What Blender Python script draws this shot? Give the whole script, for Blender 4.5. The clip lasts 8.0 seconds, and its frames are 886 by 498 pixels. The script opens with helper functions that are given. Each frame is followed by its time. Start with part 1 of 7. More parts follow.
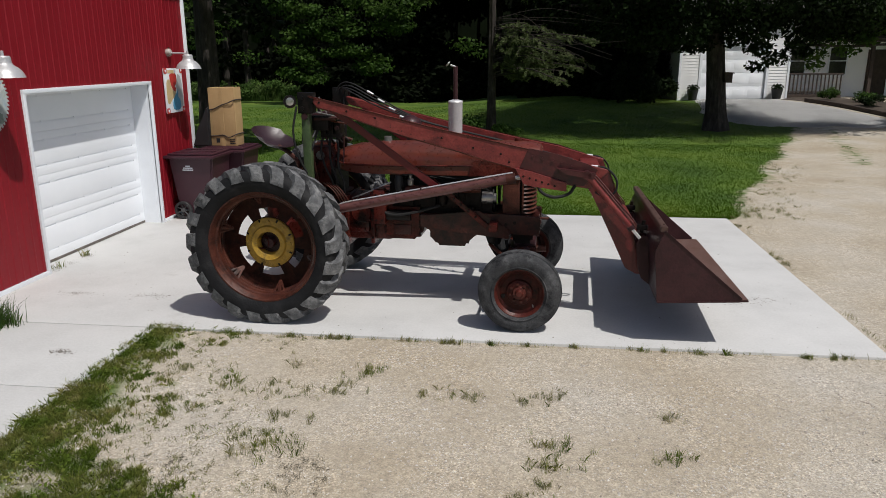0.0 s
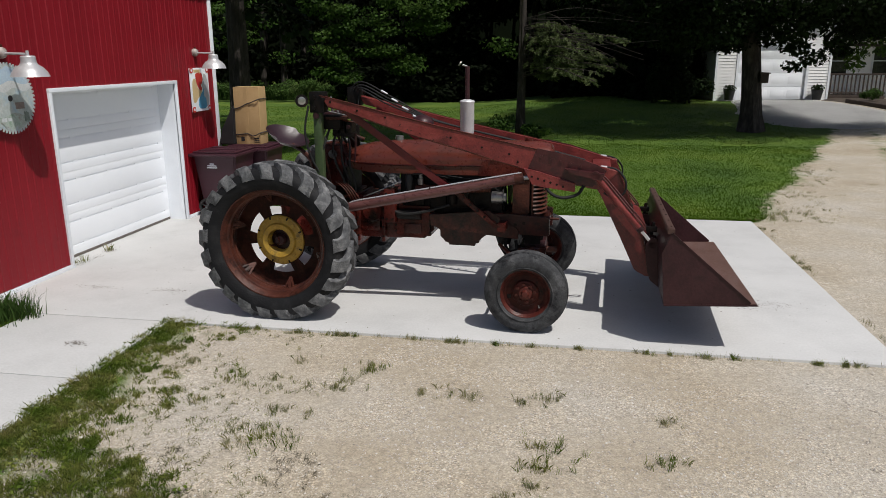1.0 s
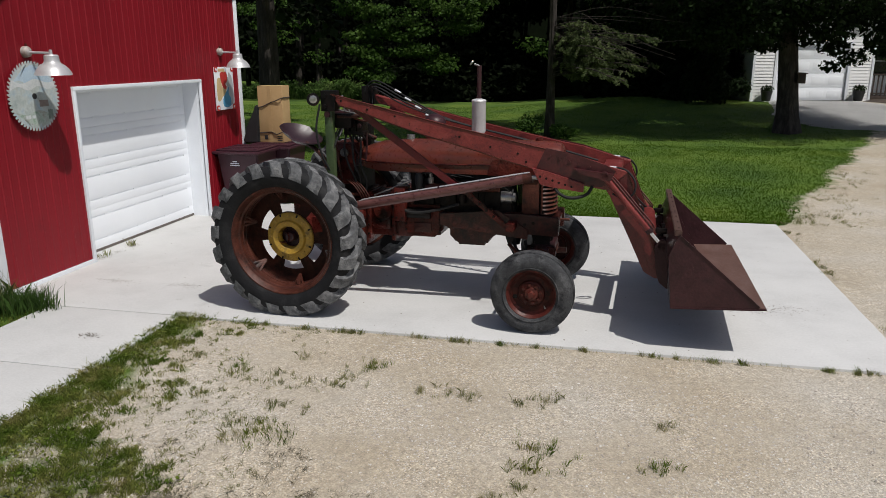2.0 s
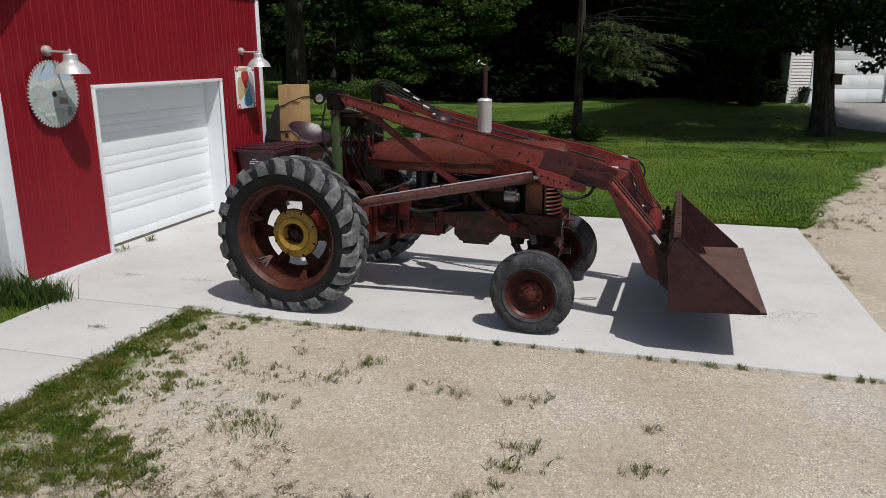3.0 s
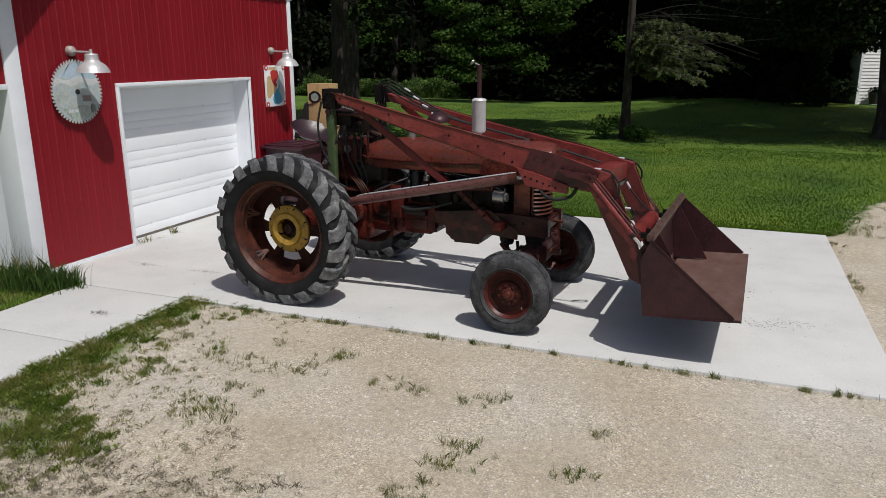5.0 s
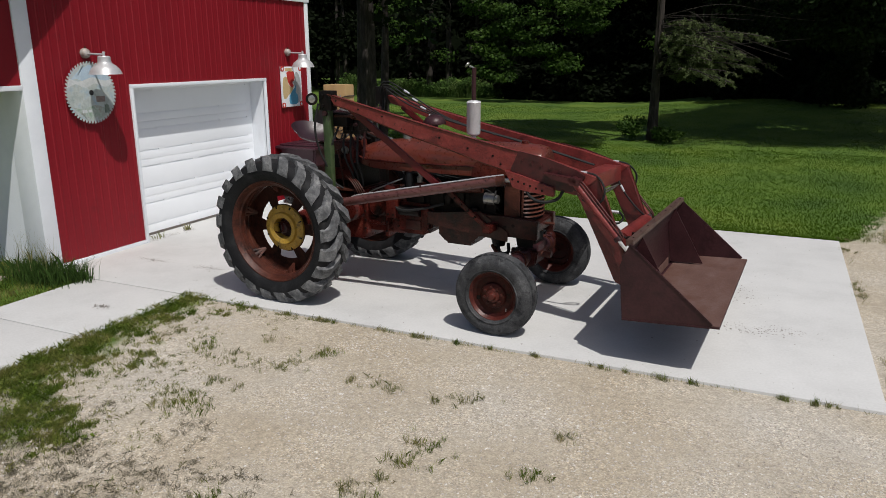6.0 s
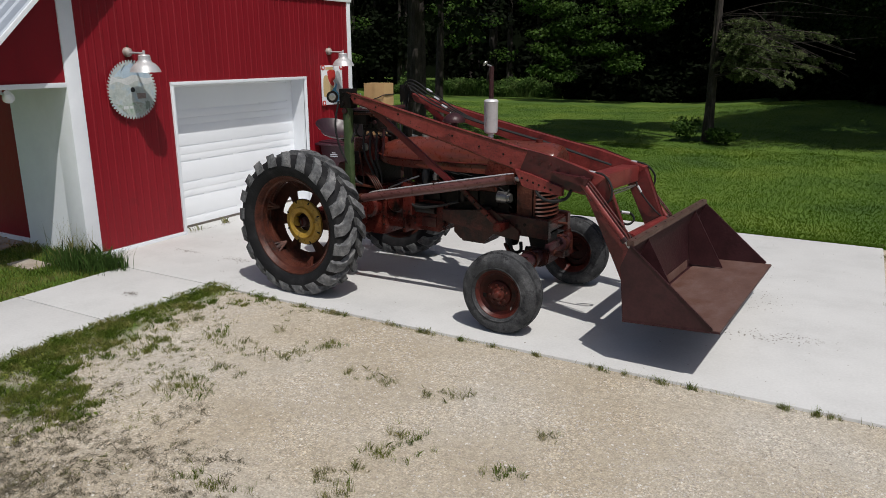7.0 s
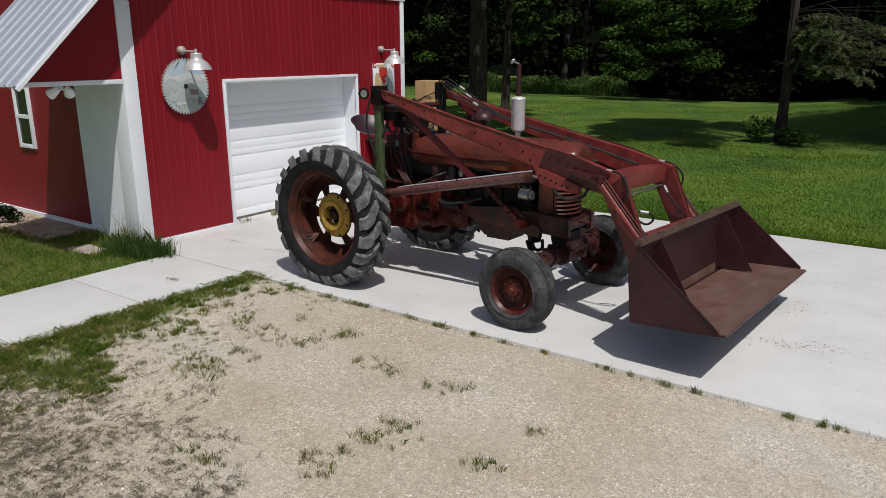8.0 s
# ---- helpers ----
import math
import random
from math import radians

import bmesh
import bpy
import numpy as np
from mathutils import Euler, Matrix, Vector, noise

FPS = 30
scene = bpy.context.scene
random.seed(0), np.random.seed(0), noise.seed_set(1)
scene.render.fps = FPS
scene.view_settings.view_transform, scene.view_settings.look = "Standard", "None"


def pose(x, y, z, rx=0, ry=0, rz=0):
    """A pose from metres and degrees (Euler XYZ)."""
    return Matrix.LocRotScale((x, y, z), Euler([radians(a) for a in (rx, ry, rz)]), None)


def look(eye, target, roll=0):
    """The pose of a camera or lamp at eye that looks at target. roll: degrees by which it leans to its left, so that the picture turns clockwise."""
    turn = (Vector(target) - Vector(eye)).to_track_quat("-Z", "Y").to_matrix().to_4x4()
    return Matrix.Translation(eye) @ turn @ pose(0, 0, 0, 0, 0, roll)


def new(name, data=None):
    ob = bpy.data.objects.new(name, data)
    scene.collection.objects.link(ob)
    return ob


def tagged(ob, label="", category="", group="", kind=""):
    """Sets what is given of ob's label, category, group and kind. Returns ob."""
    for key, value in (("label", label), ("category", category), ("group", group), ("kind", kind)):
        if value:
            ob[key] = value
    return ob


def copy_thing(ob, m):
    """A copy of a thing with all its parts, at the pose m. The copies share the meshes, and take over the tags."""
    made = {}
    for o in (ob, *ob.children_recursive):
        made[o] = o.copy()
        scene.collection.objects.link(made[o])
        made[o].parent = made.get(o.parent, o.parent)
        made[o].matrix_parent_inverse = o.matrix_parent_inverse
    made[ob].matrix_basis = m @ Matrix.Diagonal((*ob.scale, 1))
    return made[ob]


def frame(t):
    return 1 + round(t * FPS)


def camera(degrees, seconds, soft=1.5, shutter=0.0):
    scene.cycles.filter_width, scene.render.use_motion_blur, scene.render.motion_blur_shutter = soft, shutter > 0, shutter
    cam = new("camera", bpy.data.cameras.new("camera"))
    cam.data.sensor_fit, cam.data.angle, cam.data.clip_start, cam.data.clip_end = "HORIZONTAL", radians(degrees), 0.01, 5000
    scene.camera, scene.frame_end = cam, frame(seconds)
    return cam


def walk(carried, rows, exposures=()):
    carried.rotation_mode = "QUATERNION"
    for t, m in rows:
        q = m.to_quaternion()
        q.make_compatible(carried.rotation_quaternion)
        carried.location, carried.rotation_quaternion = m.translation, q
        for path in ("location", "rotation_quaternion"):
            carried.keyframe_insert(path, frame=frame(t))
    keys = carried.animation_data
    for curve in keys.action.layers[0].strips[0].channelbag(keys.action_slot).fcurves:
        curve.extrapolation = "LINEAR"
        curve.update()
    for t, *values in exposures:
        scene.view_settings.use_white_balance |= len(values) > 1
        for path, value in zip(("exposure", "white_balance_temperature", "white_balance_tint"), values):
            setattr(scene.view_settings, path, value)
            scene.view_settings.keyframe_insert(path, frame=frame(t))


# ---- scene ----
cam = camera(62.6, 8.0, soft=0.8)
PATH = [
    (0, (0.117, 0.08, 2.471), (-0.115, 1.999, 1.957), -0.2),
    (0.5, (0.263, 0.099, 2.473), (-0.018, 2.011, 1.959), -0.2),
    (1, (0.387, 0.101, 2.47), (0.057, 2.005, 1.956), -0.2),
    (1.5, (0.506, 0.121, 2.468), (0.128, 2.017, 1.953), -0.2),
    (3, (0.97, 0.204, 2.452), (0.45, 2.066, 1.939), -0.1),
    (3.5, (1.126, 0.222, 2.461), (0.56, 2.07, 1.947), -0.1),
    (4, (1.309, 0.259, 2.459), (0.696, 2.093, 1.945), -0.1),
    (4.5, (1.522, 0.331, 2.454), (0.865, 2.149, 1.939), -0.1),
    (6, (2.226, 0.524, 2.499), (1.428, 2.283, 1.981), -0.1),
    (6.5, (2.469, 0.612, 2.497), (1.598, 2.336, 1.979), -0.1),
    (7, (2.719, 0.706, 2.49), (1.764, 2.385, 1.971), -0.1),
    (7.5, (2.968, 0.809, 2.494), (1.922, 2.432, 1.974), -0.1),
    (8, (3.248, 0.926, 2.489), (2.115, 2.489, 1.965), -0.2),
]
walk(cam, [(t, look(eye, target, roll)) for t, eye, target, roll in PATH])

# ---- world, sun, exposure ----
SUN_WAY = Vector((-0.45, 0.345, -1.0)).normalized()
world = bpy.data.worlds.new("world")
scene.world = world
world.use_nodes = True
wn = world.node_tree.nodes
sky = wn.new("ShaderNodeTexSky")
sky.sky_type = "NISHITA"
sky.sun_disc = False
sky.air_density, sky.dust_density, sky.ozone_density = 0.9, 2.5, 1.0
sky.sun_elevation = math.asin(-SUN_WAY.z)
sky.sun_rotation = math.atan2(-SUN_WAY.x, -SUN_WAY.y)
world.node_tree.links.new(sky.outputs["Color"], wn["Background"].inputs["Color"])
wn["Background"].inputs["Strength"].default_value = 0.067
sun_data = bpy.data.lights.new("sun", "SUN")
sun_data.energy, sun_data.angle, sun_data.color = 3.45, radians(0.53), (1.0, 0.97, 0.925)
sun = new("sun", sun_data)
sun.matrix_world = look((20, -15, 44), Vector((20, -15, 44)) + SUN_WAY)
scene.view_settings.exposure = 0.0


# ---- materials ----
def material(name, colours, rough=0.6, metal=0.0, scale=8.0, fine=60.0, bump=0.1, spread=0.25, per_object=0.0, grain=0.25, stretch=(1, 1, 1), bump_dist=0.01, dirt=None, dirt_at=0.56, dirt_scale=3.0, chips=None, chip_at=0.62, chip_scale=26.0, dirt_soft=0.16, shine=0.5):
    """Two or three colours mixed by coarse noise, broken up by fine noise, with bump."""
    m = bpy.data.materials.new(name)
    m.use_nodes = True
    nt = m.node_tree
    n, l = nt.nodes, nt.links
    b = n["Principled BSDF"]
    co = n.new("ShaderNodeTexCoord")
    mp = n.new("ShaderNodeMapping")
    mp.inputs["Scale"].default_value = stretch
    l.new(co.outputs["Object"], mp.inputs["Vector"])
    n1 = n.new("ShaderNodeTexNoise")
    n1.inputs["Scale"].default_value, n1.inputs["Detail"].default_value = scale, 6
    n1.inputs["Roughness"].default_value = 0.65
    n2 = n.new("ShaderNodeTexNoise")
    n2.inputs["Scale"].default_value, n2.inputs["Detail"].default_value = fine, 4
    l.new(mp.outputs["Vector"], n1.inputs["Vector"])
    l.new(mp.outputs["Vector"], n2.inputs["Vector"])
    ramp = n.new("ShaderNodeValToRGB")
    r = ramp.color_ramp
    k = len(colours)
    while len(r.elements) < k:
        r.elements.new(0.5)
    for i, c in enumerate(colours):
        r.elements[i].position = 0.5 + spread * (2 * i / max(1, k - 1) - 1) * 0.5
        r.elements[i].color = (*c, 1)
    l.new(n1.outputs["Fac"], ramp.inputs["Fac"])
    mix = n.new("ShaderNodeMix")
    mix.data_type, mix.blend_type = "RGBA", "OVERLAY"
    mix.inputs["Factor"].default_value = grain
    l.new(ramp.outputs["Color"], mix.inputs["A"])
    l.new(n2.outputs["Fac"], mix.inputs["B"])
    out = mix.outputs["Result"]
    # grime, chipped and bare spots with ragged borders
    for spot, s_at, s_scale, s_soft in ((dirt, dirt_at, dirt_scale, dirt_soft), (chips, chip_at, chip_scale, 0.03)):
        if not spot:
            continue
        n3 = n.new("ShaderNodeTexNoise")
        n3.inputs["Scale"].default_value, n3.inputs["Detail"].default_value, n3.inputs["Roughness"].default_value = s_scale, 9, 0.7
        l.new(co.outputs["Object"], n3.inputs["Vector"])
        m3 = n.new("ShaderNodeMapRange")
        m3.inputs["From Min"].default_value, m3.inputs["From Max"].default_value = s_at, s_at + s_soft
        l.new(n3.outputs["Fac"], m3.inputs["Value"])
        mx3 = n.new("ShaderNodeMix")
        mx3.data_type = "RGBA"
        mx3.inputs["B"].default_value = (*spot, 1)
        l.new(m3.outputs["Result"], mx3.inputs["Factor"])
        l.new(out, mx3.inputs["A"])
        out = mx3.outputs["Result"]
    if per_object:
        info = n.new("ShaderNodeObjectInfo")
        hsv = n.new("ShaderNodeHueSaturation")
        rng = n.new("ShaderNodeMapRange")
        rng.inputs["To Min"].default_value, rng.inputs["To Max"].default_value = 1 - per_object, 1 + per_object
        l.new(info.outputs["Random"], rng.inputs["Value"])
        l.new(rng.outputs["Result"], hsv.inputs["Value"])
        l.new(out, hsv.inputs["Color"])
        out = hsv.outputs["Color"]
    l.new(out, b.inputs["Base Color"])
    rr = n.new("ShaderNodeMapRange")
    rr.inputs["To Min"].default_value, rr.inputs["To Max"].default_value = max(0.05, rough - 0.12), min(1, rough + 0.12)
    l.new(n2.outputs["Fac"], rr.inputs["Value"])
    l.new(rr.outputs["Result"], b.inputs["Roughness"])
    b.inputs["Metallic"].default_value = metal
    b.inputs["Specular IOR Level"].default_value = shine
    if bump:
        bp = n.new("ShaderNodeBump")
        bp.inputs["Strength"].default_value, bp.inputs["Distance"].default_value = bump, bump_dist
        l.new(n2.outputs["Fac"], bp.inputs["Height"])
        l.new(bp.outputs["Normal"], b.inputs["Normal"])
    return m


RED_OLD = material("old_red_paint", [(0.01453, 0.00336, 0.00252), (0.06864, 0.01008, 0.00756), (0.1534, 0.0336, 0.02184)], 0.30, 0.0, 5.5, 50, 0.35, 0.55, grain=0.5, dirt=(0.006, 0.0035, 0.003), dirt_at=0.505, dirt_scale=4.2, chips=(0.004, 0.003, 0.003), chip_at=0.64, chip_scale=30, dirt_soft=0.14, shine=0.28)
RED_ARM = material("loader_red_paint", [(0.07566, 0.0131, 0.01397), (0.1892, 0.02912, 0.02639), (0.2837, 0.06552, 0.05589)], 0.34, 0.0, 4.5, 55, 0.3, 0.62, grain=0.5, dirt=(0.040, 0.010, 0.010), dirt_at=0.54, dirt_scale=4, chips=(0.009, 0.006, 0.006), chip_at=0.625, chip_scale=34, dirt_soft=0.2)
RED_HOOD = material("sunburnt_hood_paint", [(0.0561, 0.01653, 0.01203), (0.1262, 0.02528, 0.01531), (0.07667, 0.02917, 0.02187)], 0.30, 0.0, 1.6, 30, 0.06, 0.5, dirt=(0.052, 0.022, 0.016), dirt_at=0.52, dirt_scale=1.8, chips=(0.014, 0.008, 0.007), chip_at=0.70, chip_scale=30, dirt_soft=0.22)
RED_PLATE = material("dark_red_plate", [(0.03264, 0.007344, 0.00816), (0.05875, 0.01061, 0.01142), (0.08568, 0.01958, 0.01877)], 0.40, 0.0, 5, 40, 0.2, 0.5, dirt=(0.022, 0.008, 0.009), dirt_at=0.54, dirt_scale=6, chips=(0.010, 0.006, 0.007), chip_at=0.67, chip_scale=40)
RED_LEG = material("dark_leg_paint", [(0.05625, 0.01, 0.01), (0.115, 0.0175, 0.0175), (0.1688, 0.035, 0.03125)], 0.36, 0.0, 5, 50, 0.3, 0.55, grain=0.4, dirt=(0.026, 0.008, 0.008), dirt_at=0.53, dirt_scale=5, chips=(0.009, 0.006, 0.006), chip_at=0.64, chip_scale=34)
RED_GRIMY = material("grimy_red_iron", [(0.010, 0.004, 0.0035), (0.042, 0.009, 0.007), (0.095, 0.024, 0.017)], 0.34, 0.0, 6, 50, 0.4, 0.55, grain=0.5, dirt=(0.005, 0.003, 0.003), dirt_at=0.49, dirt_scale=5, shine=0.4)
RED_BRACE = material("deep_red_brace_paint", [(0.085, 0.007, 0.009), (0.135, 0.011, 0.013)], 0.4, 0.0, 6, 40, 0.15, 0.5, chips=(0.014, 0.008, 0.008), chip_at=0.64)
RED_WHEEL = material("brown_red_wheel_paint", [(0.022, 0.005, 0.004), (0.075, 0.014, 0.010), (0.135, 0.034, 0.024)], 0.40, 0.0, 7, 50, 0.3, 0.55, grain=0.5, dirt=(0.010, 0.005, 0.0045), dirt_at=0.515, dirt_scale=9, shine=0.35)
RUST = material("rust", [(0.024, 0.008, 0.005), (0.066, 0.018, 0.011), (0.125, 0.045, 0.028)], 0.48, 0.0, 6, 50, 0.4, 0.55, grain=0.5, dirt=(0.009, 0.0045, 0.004), dirt_at=0.505, dirt_scale=5, shine=0.3)
RUST_DARK = material("dark_rusty_steel", [(0.02031, 0.008554, 0.009622), (0.04064, 0.01444, 0.01711), (0.06629, 0.02566, 0.02887)], 0.40, 0.1, 5, 40, 0.3, 0.6, dirt=(0.014, 0.007, 0.008), dirt_at=0.58, dirt_scale=5, chips=(0.12, 0.065, 0.063), chip_at=0.68, chip_scale=18, shine=0.35)
WORN = material("worn_bucket_floor", [(0.09384, 0.04752, 0.03754), (0.138, 0.0756, 0.06072), (0.1822, 0.121, 0.1082)], 0.55, 0.15, 3, 30, 0.25, 0.6, stretch=(2.2, 0.9, 1), dirt=(0.105, 0.046, 0.030), dirt_at=0.52, dirt_scale=2.4)
LIP = material("worn_bucket_lip", [(0.045, 0.022, 0.018), (0.085, 0.046, 0.036), (0.13, 0.078, 0.062)], 0.5, 0.1, 6, 40, 0.25, 0.5)
# black grease, taken darker still to carry the shade between parts
GREASE = material("greasy_shade_dark_iron", [(0.00224, 0.00224, 0.00224), (0.00728, 0.0056, 0.00504), (0.0196, 0.00896, 0.00728)], 0.5, 0.2, 9, 50, 0.4, 0.5, shine=0.25)
YELLOW = material("yellow_hub_paint", [(0.22, 0.11, 0.02), (0.44, 0.26, 0.032), (0.54, 0.35, 0.07)], 0.5, 0.0, 9, 50, 0.25, 0.5, dirt=(0.07, 0.04, 0.018), dirt_at=0.55, dirt_scale=9)
RUBBER = material("dusty_rubber", [(0.0035, 0.0035, 0.0042), (0.0084, 0.0084, 0.0098), (0.0266, 0.0266, 0.0273)], 0.75, 0.0, 7, 60, 0.4, 0.6, shine=0.3)
RUBBER_FRONT = material("grey_front_rubber", [(0.014, 0.015, 0.017), (0.048, 0.049, 0.052), (0.120, 0.120, 0.122)], 0.8, 0.0, 6, 80, 0.35, 0.5, grain=0.6, dirt=(0.012, 0.012, 0.014), dirt_at=0.52, dirt_scale=9, dirt_soft=0.12, shine=0.25)
PIPE = material("dull_cylinder_paint", [(0.0605, 0.022, 0.0198), (0.1155, 0.0462, 0.0418), (0.165, 0.077, 0.0704)], 0.30, 0.1, 5, 40, 0.12, 0.5, stretch=(0.4, 1, 1), chips=(0.02, 0.012, 0.011), chip_at=0.62)
# near-black leaf colour: the deep shade of the woods is put into it
DEEP_SHADE = material("woods_painted_shade", [(0.0032, 0.0048, 0.0024), (0.008, 0.0128, 0.0048), (0.0144, 0.0224, 0.008)], 0.9, 0.0, 0.4, 4, 0.0, 0.5)
RUBBER_TREAD = material("scuffed_tread_rubber", [(0.030, 0.031, 0.034), (0.105, 0.107, 0.111), (0.25, 0.25, 0.25)], 0.75, 0.0, 10, 60, 0.7, 0.42, dirt=(0.020, 0.020, 0.022), dirt_at=0.54, dirt_scale=14)
GREEN = material("green_post_paint", [(0.028, 0.034, 0.018), (0.045, 0.075, 0.026), (0.085, 0.11, 0.055)], 0.5, 0.0, 8, 50, 0.3, 0.5, dirt=(0.018, 0.012, 0.010), dirt_at=0.54, dirt_scale=9)
ALU = material("aluminised_muffler", [(0.60, 0.60, 0.61), (0.78, 0.78, 0.79)], 0.42, 0.3, 8, 60, 0.1, 0.5, dirt=(0.40, 0.39, 0.38), dirt_at=0.60, dirt_scale=12)
STEEL = material("worn_bright_steel", [(0.22, 0.21, 0.20), (0.5, 0.49, 0.48)], 0.35, 0.8, 10, 60, 0.1, 0.5, dirt=(0.05, 0.03, 0.025), dirt_at=0.55, dirt_scale=14)
HOSE = material("black_hose", [(0.003, 0.003, 0.003), (0.008, 0.008, 0.008)], 0.75, 0.0, 10, 60, 0.1, 0.5)
CHROME = material("bright_plated_steel", [(0.70, 0.70, 0.70), (0.82, 0.82, 0.82)], 0.30, 0.6, 6, 12, 0.0, 0.5, grain=0.1)
SEATM = material("dark_seat_steel", [(0.018, 0.008, 0.011), (0.040, 0.018, 0.024)], 0.42, 0.0, 6, 40, 0.08, 0.5)
LENS = material("lamp_glass", [(0.22, 0.22, 0.22), (0.5, 0.5, 0.48)], 0.12, 0.7, 10, 60, 0.0, 0.5)
ROUGH = material("rough_grass", [(0.05625, 0.1056, 0.012), (0.1313, 0.1896, 0.0288), (0.2313, 0.246, 0.0672), (0.4125, 0.336, 0.18)], 0.65, 0.0, 3.2, 25, 0.0, 0.42)
WHITE = material("white_paint", [(0.72, 0.75, 0.79), (0.80, 0.83, 0.87)], 0.5, 0.0, 4, 60, 0.06, 0.6, grain=0.08, chips=(0.45, 0.46, 0.48), chip_at=0.71, chip_scale=7)
DOORW = material("white_steel_door", [(0.84, 0.865, 0.90), (0.88, 0.905, 0.935)], 0.35, 0.0, 3, 60, 0.05, 0.6, grain=0.04)
BARN = material("barn_red_steel", [(0.1727, 0.00388, 0.01018), (0.2095, 0.005044, 0.01261), (0.2377, 0.007566, 0.01601)], 0.5, 0.0, 1.5, 40, 0.04, 0.6, grain=0.10, stretch=(1, 1, 0.25), dirt=(0.155, 0.007, 0.012), dirt_at=0.60, dirt_scale=2.2, shine=0.35)
ROOF = material("galvanised_roof", [(0.3669, 0.4059, 0.4598), (0.4455, 0.4885, 0.5474)], 0.42, 0.35, 4, 40, 0.06, 0.6, grain=0.08)
CONCRETE = material("pale_concrete", [(0.4466, 0.444, 0.4371), (0.5176, 0.515, 0.5076), (0.5633, 0.56, 0.5517)], 0.85, 0.0, 1.1, 45, 0.15, 0.5, grain=0.12, dirt=(0.425, 0.42, 0.412), dirt_at=0.60, dirt_scale=1.3, chips=(0.37, 0.36, 0.345), chip_at=0.70, chip_scale=30)
SAWM = material("painted_saw_blade", [(0.30, 0.36, 0.36), (0.48, 0.52, 0.50), (0.34, 0.46, 0.55)], 0.5, 0.1, 6, 30, 0.05, 0.4)
GALV = material("galvanised_shade", [(0.4592, 0.4592, 0.4674), (0.5576, 0.5576, 0.5658)], 0.42, 0.35, 6, 50, 0.04, 0.5, grain=0.1)
MOUNT = material("weathered_lamp_mount", [(0.22, 0.15, 0.12), (0.36, 0.31, 0.28), (0.46, 0.44, 0.42)], 0.6, 0.2, 18, 60, 0.2, 0.4)
BINM = material("maroon_plastic", [(0.0341, 0.00744, 0.01488), (0.0465, 0.01116, 0.01984)], 0.5, 0.0, 5, 50, 0.08, 0.6)
CARD = material("cardboard", [(0.36, 0.23, 0.10), (0.44, 0.29, 0.14)], 0.85, 0.0, 5, 60, 0.08, 0.5, grain=0.12)
BLACKP = material("black_plastic", [(0.012, 0.012, 0.013), (0.025, 0.025, 0.026)], 0.55, 0.0, 6, 50, 0.1, 0.6)
GREYP = material("grey_plastic", [(0.05, 0.05, 0.052), (0.085, 0.085, 0.088)], 0.5, 0.0, 6, 50, 0.1, 0.6)
BARK = material("bark", [(0.008, 0.006, 0.005), (0.034, 0.027, 0.023), (0.090, 0.076, 0.064)], 0.95, 0.0, 9, 40, 0.9, 0.45, stretch=(1, 1, 0.25), bump_dist=0.03)
LEAF = material("broad_leaf", [(0.01575, 0.03825, 0.00675), (0.0405, 0.08325, 0.0135), (0.08438, 0.1406, 0.027)], 0.55, 0.0, 0.9, 12, 0.0, 0.5)
# darker copy of broad_leaf, with the shade of the foliage put into the colour
LEAF_SHADED = material("broad_leaf_painted_shade", [(0.0056, 0.0112, 0.0032), (0.0112, 0.0232, 0.0056), (0.024, 0.0432, 0.0104)], 0.6, 0.0, 0.5, 10, 0.0, 0.5)
NEEDLE = material("spruce_needles", [(0.04476, 0.06318, 0.0237), (0.1053, 0.1382, 0.05529), (0.1974, 0.2238, 0.1079)], 0.6, 0.0, 1.5, 15, 0.0, 0.5)
GRASS = material("grass_blades", [(0.03375, 0.0814, 0.003), (0.06625, 0.1276, 0.006), (0.11, 0.1672, 0.014)], 0.65, 0.0, 0.45, 6, 0.0, 0.42)
WEED = material("olive_weeds", [(0.12, 0.162, 0.0408), (0.24, 0.246, 0.102), (0.432, 0.36, 0.204)], 0.8, 0.0, 9, 40, 0.0, 0.4)
DRY = material("dry_matted_weeds", [(0.1554, 0.1443, 0.0925), (0.2442, 0.222, 0.1665), (0.3404, 0.3108, 0.2553)], 0.9, 0.0, 4, 30, 0.0, 0.5)
HERB = material("tall_herb_leaves", [(0.030, 0.062, 0.014), (0.060, 0.112, 0.024), (0.115, 0.150, 0.050)], 0.65, 0.0, 0.7, 12, 0.0, 0.5)
STONE = material("gravel_stones", [(0.24, 0.20, 0.165), (0.44, 0.40, 0.35), (0.74, 0.72, 0.68)], 0.9, 0.0, 30, 80, 0.2, 0.35)
SIDING = material("white_siding", [(0.82, 0.82, 0.82), (0.88, 0.88, 0.88)], 0.5, 0.0, 2, 40, 0.05, 0.5, grain=0.06)
DARKWOOD = material("weathered_dark_wood", [(0.03, 0.022, 0.018), (0.07, 0.05, 0.04)], 0.9, 0.0, 6, 40, 0.3, 0.5)
GLASSD = material("dark_window_glass", [(0.008, 0.009, 0.010), (0.015, 0.016, 0.018)], 0.08, 0.0, 2, 10, 0.0, 0.5)
SHINGLE = material("grey_shingles", [(0.08, 0.08, 0.08), (0.14, 0.14, 0.14)], 0.9, 0.0, 4, 40, 0.3, 0.5)


